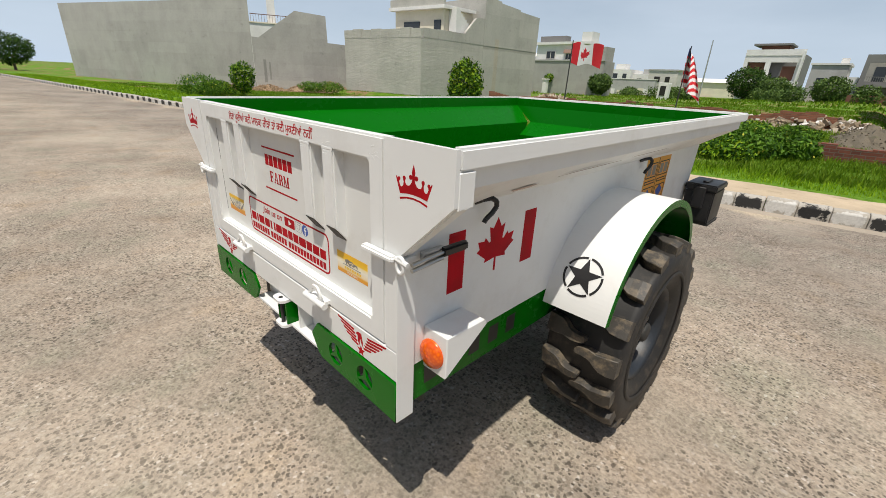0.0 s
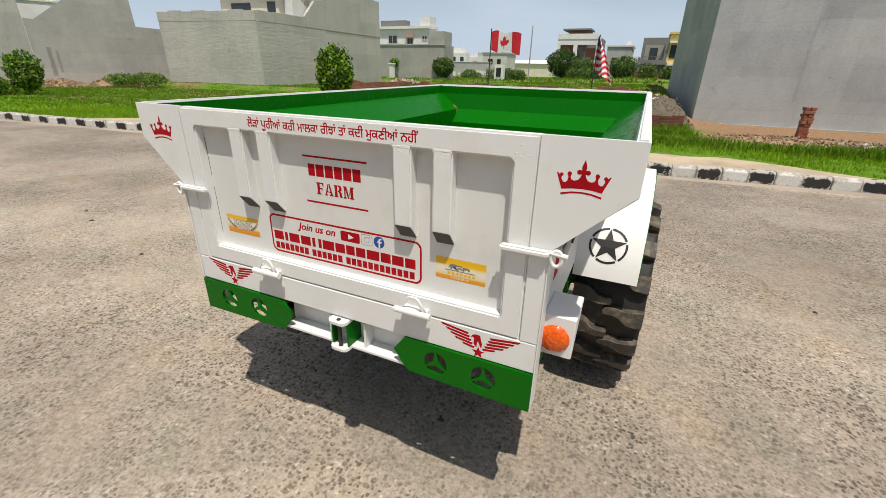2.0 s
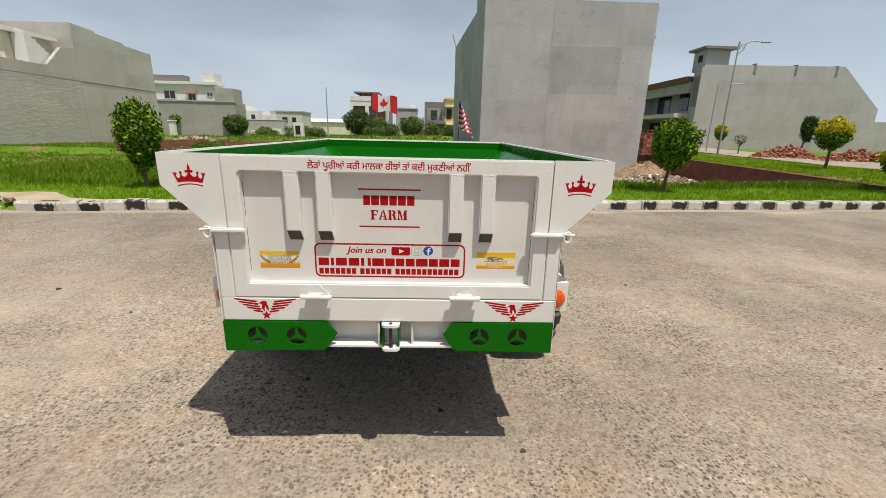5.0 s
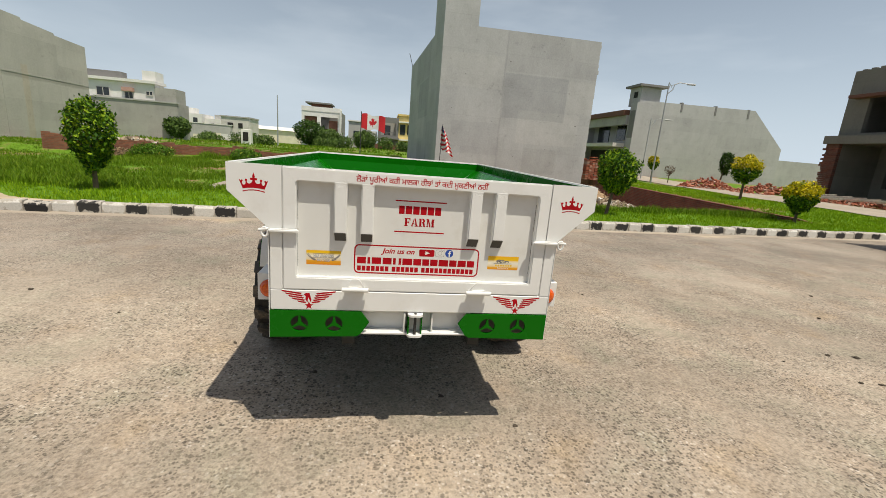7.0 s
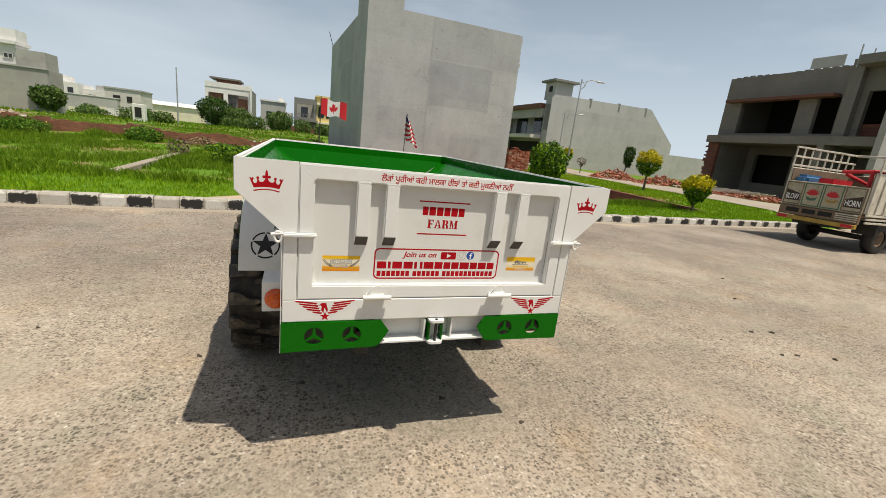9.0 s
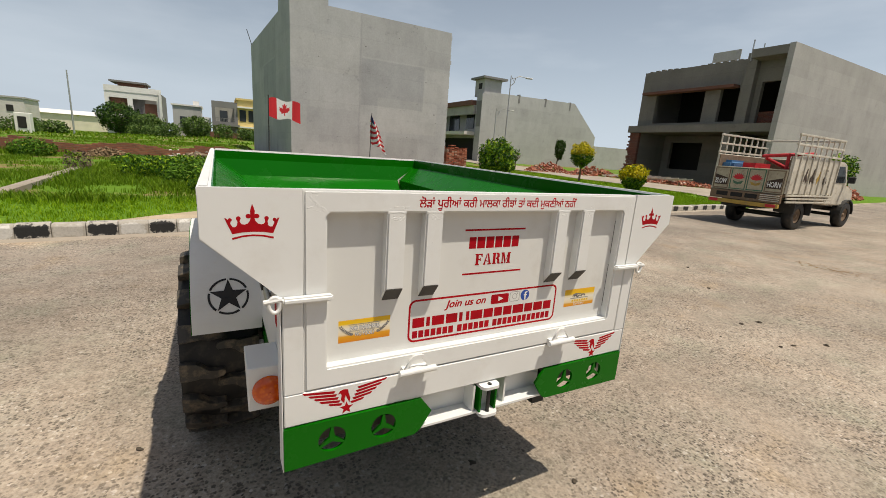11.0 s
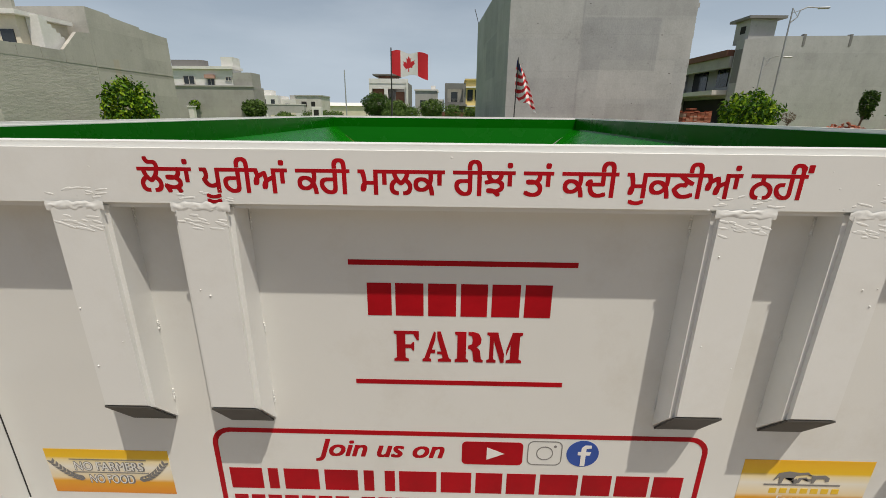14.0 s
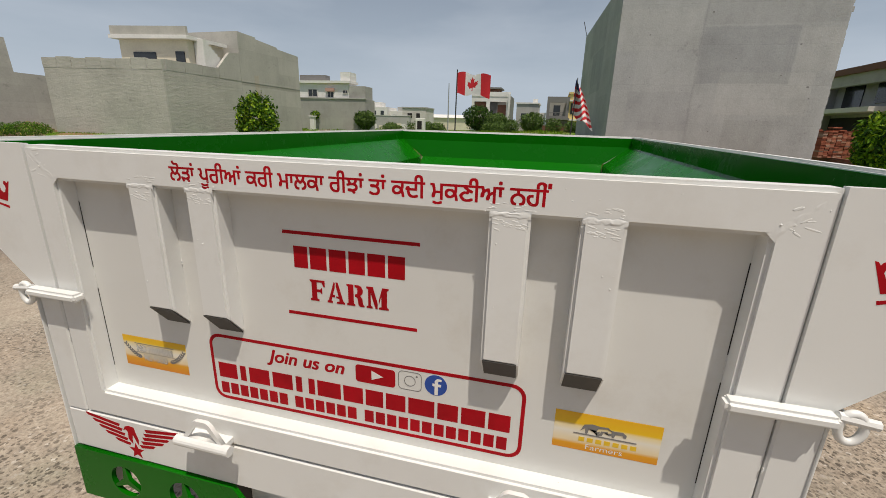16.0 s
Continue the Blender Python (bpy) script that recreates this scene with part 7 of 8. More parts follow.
# ---- wheels ----
def trailer_wheel():
    """Built round the origin with its axle along x, outer side at +x."""
    h = TYRE_W / 2
    R = TYRE_R
    wheel = new("wheel")
    tyre = part("tyre", lathe(bmesh.new(), [(-h * 0.72, 0.222), (-h * 0.95, 0.27), (-h, 0.34), (-h * 0.98, R - 0.045), (-h * 0.82, R - 0.048), (-h * 0.4, R - 0.042), (0, R - 0.038), (h * 0.4, R - 0.042), (h * 0.82, R - 0.048), (h * 0.98, R - 0.045), (h, 0.34), (h * 0.95, 0.27), (h * 0.72, 0.222)], 64), RUBBER, wheel, "worn black tyre with dusty side walls", smooth=True)
    tyre.matrix_parent_inverse = Matrix.Identity(4)
    bm = bmesh.new()
    n = 17
    # one lug along its length: (across, along, half its breadth); a straight bar with a hooked inner end
    spine = [(h * 0.985, 0.0, 0.041), (h * 0.80, 0.0, 0.040), (0.096, 0.0, 0.036), (0.076, 0.005, 0.028), (0.058, 0.016, 0.022), (0.040, 0.021, 0.020), (0.016, 0.021, 0.018), (-0.008, 0.018, 0.015), (-0.016, 0.016, 0.006)]
    for i in range(n):
        for s in (-1, 1):
            a0 = 2 * math.pi * (i + (0.25 if s > 0 else -0.25)) / n
            worn = [random.uniform(-0.0012, 0.0012) for _ in spine]
            rows = []
            for (x, d, b), k in zip(spine, worn):
                crown_ = R - 0.007 * (abs(x) / h) ** 2 - (0.007 if x > h * 0.9 else 0) + k
                row = []
                for e, r, spread in ((-1, crown_ - 0.046, 1.06), (-1, crown_ - 0.003, 1.0), (-1, crown_, 0.93), (1, crown_, 0.93), (1, crown_ - 0.003, 1.0), (1, crown_ - 0.046, 1.06)):
                    a = a0 + (-s * d + e * b * spread) / R
                    row.append(bm.verts.new((s * x, r * math.cos(a), r * math.sin(a))))
                rows.append(row)
            for p, q in zip(rows, rows[1:]):
                for k in range(5):
                    bm.faces.new((p[k], p[k + 1], q[k + 1], q[k]))
            bm.faces.new(rows[-1])
            # the lug's outer end runs down onto the side wall
            foot = []
            for e in (-1, 1):
                a = a0 + e * 0.050 / R
                foot.append(bm.verts.new((s * h * 0.99, (R - 0.055) * math.cos(a), (R - 0.055) * math.sin(a))))
            p = rows[0]
            bm.faces.new((p[0], p[1], p[2], p[3], p[4], p[5], foot[1], foot[0]))
    bmesh.ops.recalc_face_normals(bm, faces=bm.faces)
    tagged(part("tread", bm, DUSTRUB, tyre, "thick dusty rubber lugs"), kind="stuff")
    bm = lathe(bmesh.new(), [(h * 1.0, 0.300), (h * 1.03, 0.305), (h * 1.03, 0.315), (h * 1.0, 0.320)], 48)
    part("bead_line", bm, RUBBER, tyre, smooth=True)
    rim = part("rim", lathe(bmesh.new(), [(-h * 0.74, 0.222), (-h * 0.70, 0.205), (-0.02, 0.195), (0.01, 0.19), (h * 0.55, 0.200), (h * 0.70, 0.214), (h * 0.80, 0.226), (h * 0.76, 0.232)], 48), RIMBLUE, wheel, "dark painted steel rim", smooth=True)
    part("disc", lathe(bmesh.new(), [(0.02, 0.197), (0.035, 0.15), (0.060, 0.12), (0.062, 0.075), (0.05, 0.06)], 40), RIMBLUE, rim, smooth=True)
    part("hub", lathe(bmesh.new(), [(-0.02, 0.062), (0.085, 0.060), (0.092, 0.05), (0.115, 0.046), (0.122, 0.038), (0.122, 0.0005)], 28), UNDER, rim, smooth=True)
    for i in range(6):
        a = radians(60 * i + 12)
        bm = rod(bmesh.new(), (0.055, 0.098 * math.cos(a), 0.098 * math.sin(a)), (0.085, 0.098 * math.cos(a), 0.098 * math.sin(a)), 0.011, seg=6)
        part("nut", bm, STEEL, rim)
    return wheel


wheel_ = trailer_wheel()
wheel2 = copy_thing(wheel_, Matrix.Identity(4))
for w, s in ((wheel_, 1), (wheel2, -1)):
    w.parent = trailer
    w.matrix_parent_inverse = Matrix.Translation(trailer.location).inverted()
    w.matrix_basis = pose(s * (TYRE_OUT - TYRE_W / 2), AXLE_Y, TYRE_R - 0.004, 0, 0, 0 if s > 0 else 180)

# black steel box hung beside the front corner
box_ = part("tool_box", block(0.695, 0.865, 2.395, 2.655, 0.735, 0.940, 0.008, 2), BLACKPL, T, "black steel ammunition-style tool box")
part("lid", block(0.688, 0.872, 2.387, 2.663, 0.940, 0.982, 0.008, 2), BLACKPL, box_)
part("handle", block(0.765, 0.800, 2.46, 2.58, 0.982, 0.993, 0.004), BLACKPL, box_)
part("clasp", block(0.745, 0.815, 2.372, 2.390, 0.83, 0.965, 0.004), BLACKPL, box_)
part("bracket", block(0.645, 0.87, 2.41, 2.64, 0.717, 0.735), UNDER, T)


# ---- flags on the front of the trailer ----
def cloth(bm, place, w, h, cols, rows, colour, wave, droop):
    """A waving sheet with a tone for each patch; place: its upper hoist corner."""
    g = []
    for j in range(rows + 1):
        r = []
        for i in range(cols + 1):
            u, v = i / cols, j / rows
            x = place[0] + w * u * (1 - 0.06 * math.sin(3 * u))
            y = place[1] + wave * math.sin(7.5 * u + 1.2 * v) * (0.25 + u)
            z = place[2] - h * v - droop * u * u + 0.01 * math.sin(9 * u + 2 * v)
            r.append(bm.verts.new((x, y, z)))
        g.append(r)
    for j in range(rows):
        for i in range(cols):
            f = bm.faces.new((g[j][i], g[j + 1][i], g[j + 1][i + 1], g[j][i + 1]))
            f.material_index = colour((i + 0.5) / cols, (j + 0.5) / rows)
            f.smooth = True
    return g


def in_leaf(x, y):
    inside = False
    for (x0, y0), (x1, y1) in zip(LEAF_PTS, LEAF_PTS[1:] + LEAF_PTS[:1]):
        if (y0 > y) != (y1 > y) and x < (x1 - x0) * (y - y0) / (y1 - y0) + x0:
            inside = not inside
    return inside


FP = FRONT + 0.075
canada = thing("maple_flag", (-0.44, FP, 1.25), "small red and white maple leaf flag on a thin pole", "flag", "flags on the trailer")
part("pole", rod(bmesh.new(), (-0.44, FP, 1.20), (-0.435, FP, 1.855), 0.006, 0.004, 8), UNDER, canada)
part("bracket", block(-0.452, -0.428, FRONT + 0.049, FP + 0.012, 1.365, 1.40), STEEL, canada)
bm = bmesh.new()
cloth(bm, (-0.432, FP, 1.832), 0.250, 0.150, 64, 40, lambda u, v: 0 if u < 0.25 or u > 0.75 or in_leaf((u - 0.5) * 2.25, (0.5 - v) * 1.25) else 1, 0.020, 0.02)
part("cloth", finish(bm, "cloth", [FLAGRED, FLAGWHITE]), None, canada)
usa = thing("striped_flag", (0.43, FP, 1.25), "small furled red and white striped flag on a thin pole", "flag", "flags on the trailer")
part("pole", rod(bmesh.new(), (0.42, FP, 1.20), (0.435, FP, 1.80), 0.005, 0.003, 8), UNDER, usa)
part("bracket", block(0.411, 0.435, FRONT + 0.049, FP + 0.012, 1.365, 1.40), STEEL, usa)
bm = bmesh.new()
g = cloth(bm, (0, 0, 0), 0.10, 0.235, 30, 52, lambda u, v: 2 if v < 0.24 and u < 0.5 else int((0.085 * u * (0.2 + 0.8 * v) + 0.1175 * v) / 0.0125) % 2, 0.0, 0)
for row in g:
    for v in row:
        u, w = v.co.x / 0.10, max(0.0, -v.co.z / 0.235)
        spread = 0.026 + 0.125 * w ** 0.7
        v.co = (0.433 + spread * (u - 0.22) + 0.022 * w, FP + 0.03 * math.sin(u * 9) * (0.3 + w) - 0.05 * u * w, 1.79 - 0.235 * w - 0.055 * u * w - 0.05 * u)
part("cloth", finish(bm, "cloth", [FLAGRED, FLAGWHITE, FLAGBLUE]), None, usa)


# ---- parked truck ----
TRUCK_PAINT = surface("dusty_cream_truck_paint", (0.60, 0.56, 0.47), 0.6, vary=0.22, scale=2.5, fine=30, dirt=(0.24, 0.18, 0.11), dirt_at=(0.54, 0.76))
TRUCK_TAIL = surface("grimy_painted_tailboard", (0.44, 0.39, 0.28), 0.7, vary=0.3, scale=6, fine=30, dirt=(0.15, 0.10, 0.06), dirt_at=(0.54, 0.78))
TRUCK_BROWN = surface("faded_brown_boards", (0.20, 0.135, 0.085), 0.8, vary=0.3, scale=4, fine=40, dirt=(0.30, 0.26, 0.20))
TRUCK_DARK = surface("dark_lettering", (0.05, 0.03, 0.02), 0.7, relief=0)
TRUCK_RED = surface("red_tarpaulin", (0.55, 0.02, 0.03), 0.6, vary=0.25, scale=5, relief=0.2)
TRUCK_GREEN = surface("dull_green_border", (0.06, 0.15, 0.09), 0.7)
TRUCK_YELL = surface("yellow_band_paint", (0.42, 0.27, 0.05), 0.6, vary=0.25, scale=5, dirt=(0.25, 0.2, 0.13))
TRUCK_BLUE = surface("blue_sheet", (0.05, 0.16, 0.32), 0.6, vary=0.2, scale=5)
TX, TY, HW = 12.5, 5.42, 0.92


def cargo_truck():
    r = thing("cargo_truck", (TX + 3, TY, 0), "dusty cream cargo pickup truck with painted tailboard and railed sides", "truck")

    def b(x0, x1, y0, y1, z0, z1, bev=0.01):
        return block(TX + x0, TX + x1, TY + y0, TY + y1, z0, z1, bev)

    part("chassis", b(0.15, 4.75, -0.4, 0.4, 0.55, 0.72), UNDER, r)
    bed = part("cargo_floor", b(0.0, 2.75, -HW, HW, 0.92, 1.02), TRUCK_BROWN, r)
    tail = part("tailboard", b(-0.05, 0.0, -HW, HW, 1.0, 1.66), TRUCK_TAIL, r, "painted tailboard with words and red flowers")
    faces = Matrix(((0, 0, -1, 0), (-1, 0, 0, 0), (0, 1, 0, 0), (0, 0, 0, 1)))

    def on_tail(y, z, off):
        return Matrix.Translation((TX - 0.052 - off, TY + y, z)) @ faces

    for i, y in enumerate((0.70, 0.24, -0.22, -0.68)):
        part("border", sheet([rect(-0.215, 0.215, -0.30, 0.30), rect(-0.19, 0.19, -0.275, 0.275)], 0.004, on_tail(y, 1.33, 0), TRUCK_GREEN if i in (1, 2) else TRUCK_BROWN), None, tail)
        if i in (0, 3):
            frame_ = [(-0.18, -0.20), (0.18, -0.20), (0.18, 0.0 if i == 0 else 0.10), (-0.18, 0.10 if i == 0 else 0.0)]
            part("word_panel", sheet([frame_], 0.003, on_tail(y, 1.33, 0.002), TRUCK_DARK), None, tail)
            part("word", letters("BLOW" if i == 0 else "HORN", 0.15, 0.32, 0.003, on_tail(y, 1.24, 0.006), PALE, bold=0.02), None, tail, "cream painted capitals")
        else:
            flower = []
            for k in range(7):
                a = radians(20 + 140 * k / 6)
                c, s = math.cos(a), math.sin(a)
                flower.append([(0, -0.05), (c * 0.09 - s * 0.035, s * 0.09 + c * 0.035 - 0.03), (c * 0.17, s * 0.17 - 0.03), (c * 0.09 + s * 0.035, s * 0.09 - c * 0.035 - 0.03)])
            for k, f in enumerate(flower):
                part("petal", sheet([f], 0.003, on_tail(y, 1.36, 0.001 + 0.0006 * k), TRUCK_RED), None, tail)
            part("leaf_scroll", sheet([[(-0.14, -0.02), (0, -0.07), (0.14, -0.02), (0.10, -0.11), (0, -0.13), (-0.10, -0.11)]], 0.003, on_tail(y, 1.30, 0.001), TRUCK_GREEN if i == 1 else TRUCK_YELL), None, tail)
    boards = part("rear_board", b(-0.10, 0.0, -HW, HW, 0.74, 0.99), TRUCK_BROWN, r, "brown rear boards with dark slots")
    # slots are dark plates, their shade given as colour
    for y0, y1 in ((0.42, 0.74), (0.02, 0.34), (-0.36, -0.04)):
        part("slot", b(-0.11, -0.08, y0, y1, 0.82, 0.94), OPENING_SHADE, boards)
    for k in range(4):
        part("slat", b(-0.12, -0.09, -0.90, -0.42, 0.79 + 0.05 * k, 0.815 + 0.05 * k), TRUCK_PAINT, boards)
    part("bumper_bar", b(-0.16, -0.06, -HW, HW, 0.62, 0.73), TRUCK_YELL, r, "yellow striped rear bumper bar")
    for y in (0.75, -0.75):
        part("tail_lamp", b(-0.175, -0.15, y - 0.12, y + 0.12, 0.64, 0.72), TRUCK_RED, r)
    for s in (-1, 1):
        y0, y1 = (s * HW, s * (HW + 0.04)) if s > 0 else (s * (HW + 0.04), s * HW)
        side = part("side_board", b(0.0, 2.72, y0, y1, 1.02, 2.02), TRUCK_PAINT, r, "cream side board with painted lettering")
        part("lining", b(0.01, 2.66, s * (HW - 0.014) - 0.012, s * (HW - 0.014) + 0.012, 1.03, 2.0, 0), TRUCK_BROWN, side, "dark worn boards inside")
        for k in range(9):
            x = 0.02 + k * 0.333
            part("stake", b(x, x + 0.036, s * (HW + 0.055) - 0.018, s * (HW + 0.055) + 0.018, 0.95, 2.58 if k < 8 or s < 0 else 2.3, 0.006), TRUCK_PAINT, side)
        for z in (2.06, 2.30, 2.55):
            part("rail", b(0.0, 2.74, s * (HW + 0.05) - 0.025, s * (HW + 0.05) + 0.025, z, z + 0.05, 0.006), TRUCK_PAINT, side)
        for k in range(3):
            part("lower_rail", b(0.05, 2.7, s * (HW + 0.06) - 0.02, s * (HW + 0.06) + 0.02, 0.78 + 0.09 * k, 0.83 + 0.09 * k, 0.005), TRUCK_PAINT, side)
        for k in range(4):
            x = 0.86 + k * 0.40
            m = Matrix.Translation((TX + x, TY + s * (HW + 0.045), 1.5)) @ Matrix(((-s, 0, 0, 0), (0, 0, s, 0), (0, 1, 0, 0), (0, 0, 0, 1)))
            stroke = [(-0.12, -0.02), (-0.02, 0.06), (0.03, 0.22), (0.09, 0.24), (0.06, 0.04), (0.13, -0.10), (0.08, -0.18), (0.0, -0.06), (-0.08, -0.20)]
            part("painted_bar", sheet([stroke], 0.004, m, TRUCK_DARK if k != 2 else TRUCK_YELL), None, side)
    part("bulkhead", b(2.69, 2.74, -HW, HW, 1.02, 2.0), TRUCK_BROWN, r)
    part("high_rail", b(2.68, 2.77, -HW, HW, 2.54, 2.60), TRUCK_PAINT, r)
    # load
    part("red_bundle", block(TX + 0.15, TX + 1.3, TY - 0.1, TY + 0.55, 1.02, 1.80, 0.16, 4), TRUCK_RED, r, "red tarpaulin bundle on the load bed")
    part("blue_sheet", block(TX + 0.08, TX + 0.9, TY + 0.55, TY + 0.88, 1.02, 1.85, 0.08, 3), TRUCK_BLUE, r)
    bm = bmesh.new()
    for p, q in (((0.2, -0.75, 1.05), (0.2, -0.75, 2.05)), ((0.2, -0.75, 2.05), (1.6, -0.75, 2.15)), ((0.2, -0.15, 2.0), (0.2, -0.75, 2.05)), ((0.2, -0.15, 2.0), (1.6, -0.15, 2.1)), ((0.25, -0.2, 1.95), (0.9, -0.7, 1.6)), ((1.6, -0.75, 2.15), (1.6, -0.75, 1.05))):
        rod(bm, [TX + p[0], TY + p[1], p[2]], [TX + q[0], TY + q[1], q[2]], 0.045, seg=8)
    part("red_frame", bm, TRUCK_RED, r, "red steel implement frame on the load bed")
    # cab
    bm = bmesh.new()
    prism(bm, [(TX + 2.82, 0.70), (TX + 2.82, 1.92), (TX + 2.92, 2.02), (TX + 3.66, 2.02), (TX + 3.82, 1.94), (TX + 4.12, 1.36), (TX + 4.12, 0.70)], "y", TY - 0.80, TY + 0.80)
    bmesh.ops.bevel(bm, geom=list(bm.edges), offset=0.035, segments=2, affect="EDGES")
    cab = part("cab", bm, TRUCK_PAINT, r, "cream cab with dark side windows")
    for s in (-1, 1):
        bm = bmesh.new()
        prism(bm, [(TX + 2.95, 1.40), (TX + 2.97, 1.88), (TX + 3.64, 1.88), (TX + 3.95, 1.40)], "y", TY + s * 0.806 - 0.008, TY + s * 0.806 + 0.008)
        part("side_window", bm, GLASS, cab)
        part("door_line", b(2.93, 2.945, s * 0.803 - 0.004, s * 0.803 + 0.004, 0.82, 1.38, 0), TRUCK_DARK, cab)
        part("mirror", b(3.88, 3.96, s * 0.95 - 0.09, s * 0.95 + 0.09, 1.40, 1.60, 0.02), UNDER, cab)
    part("rear_window", b(2.805, 2.83, -0.6, 0.6, 1.45, 1.86, 0), GLASS, cab)
    bm = bmesh.new()
    prism(bm, [(TX + 4.10, 0.62), (TX + 4.10, 1.36), (TX + 4.72, 1.24), (TX + 4.88, 1.10), (TX + 4.90, 0.62)], "y", TY - 0.76, TY + 0.76)
    bmesh.ops.bevel(bm, geom=list(bm.edges), offset=0.05, segments=2, affect="EDGES")
    part("hood", bm, TRUCK_PAINT, r)
    part("front_bumper", b(4.86, 5.02, -0.82, 0.82, 0.45, 0.66, 0.04), UNDER, r)

    def wheel(x, y, s):
        bm = lathe(bmesh.new(), [(-0.11, 0.21), (-0.125, 0.32), (-0.105, 0.385), (0, 0.397), (0.105, 0.385), (0.125, 0.32), (0.11, 0.21)], 36)
        bm.transform(pose(TX + x, TY + y, 0.395, 0, 0, 90))
        ty = part("tyre", bm, RUBBER, r, smooth=True)
        bm = lathe(bmesh.new(), [(0.09, 0.205), (0.085, 0.17), (0.04, 0.12), (0.05, 0.07), (0.09, 0.05), (0.09, 0.001)], 28)
        bm.transform(pose(TX + x, TY + y, 0.395, 0, 0, 90 if s > 0 else -90))
        part("rim", bm, TRUCK_BROWN, ty, "dusty steel rim", smooth=True)
    for x, y, s in ((1.2, -0.76, -1), (1.2, 0.76, 1), (4.47, -0.72, -1), (4.47, 0.72, 1)):
        wheel(x, y, s)
    for s in (-1, 1):
        bm = bmesh.new()
        rows = []
        for i in range(13):
            a = radians(180 - 15 * i)
            rows.append([bm.verts.new((TX + 4.47 + q * math.cos(a), TY + s * yy, 0.42 + q * math.sin(a))) for yy, q in ((0.60, 0.47), (0.86, 0.47), (0.86, 0.43))])
        for p, q in zip(rows, rows[1:]):
            for i in range(2):
                bm.faces.new((p[i], p[i + 1], q[i + 1], q[i]))
        bmesh.ops.recalc_face_normals(bm, faces=bm.faces)
        part("fender", bm, UNDER, r)
        part("mud_flap", b(1.70, 1.73, s * 0.76 - 0.2, s * 0.76 + 0.2, 0.42, 0.85, 0), UNDER, r)
        part("mud_flap", b(0.70, 0.73, s * 0.72 - 0.25, s * 0.72 + 0.25, 0.48, 0.80, 0), UNDER, r)
    part("axle", rod(bmesh.new(), (TX + 1.2, TY - 0.7, 0.363), (TX + 1.2, TY + 0.7, 0.363), 0.07, seg=12), UNDER, r)
    part("axle", rod(bmesh.new(), (TX + 4.47, TY - 0.66, 0.363), (TX + 4.47, TY + 0.66, 0.363), 0.05, seg=12), UNDER, r)


cargo_truck()


# ---- street lamps and pole ----
def street_lamp(x, y, h, label):
    z = gz(x, y) - 0.1
    r = thing("street_lamp", (x, y, z), label, "street lamp", "street lamps")
    part("post", rod(bmesh.new(), (x, y, z), (x, y, z + h), 0.075, 0.045, 10), POLE, r)
    bm = bmesh.new()
    pts = [Vector((x, y, z + h - 0.9)), Vector((x + 0.35, y - 0.1, z + h - 0.55)), Vector((x + 0.45, y - 0.1, z + h - 0.15)), Vector((x + 0.8, y - 0.2, z + h + 0.02)), Vector((x + 1.55, y - 0.38, z + h - 0.06))]
    for a, b in zip(pts, pts[1:]):
        rod(bm, a, b, 0.035, seg=8)
    for a, b in (((x, y, z + h - 0.3), (x + 0.45, y - 0.1, z + h - 0.15)), ((x, y, z + h), (x + 0.35, y - 0.1, z + h - 0.55))):
        rod(bm, a, b, 0.02, seg=6)
    part("arm", bm, POLE, r)
    bm = block(-0.32, 0.32, -0.11, 0.11, -0.05, 0.06, 0.03)
    bm.transform(Matrix.Translation((x + 1.7, y - 0.42, z + h - 0.08)) @ Matrix.Rotation(radians(-13), 4, "Z"))
    part("lamp_head", bm, POLE, r)


street_lamp(22.7, 31.4, 8.3, "tall grey street lamp with a curved arm")
street_lamp(27.0, 39.5, 6.3, "smaller grey street lamp further along the side street")
px, py = -16.2, 67.0
solid("utility_pole", rod(bmesh.new(), (px, py, 0), (px, py, 7.9), 0.11, 0.07, 8), POLE, "thin grey utility pole standing in the plots", "pole")


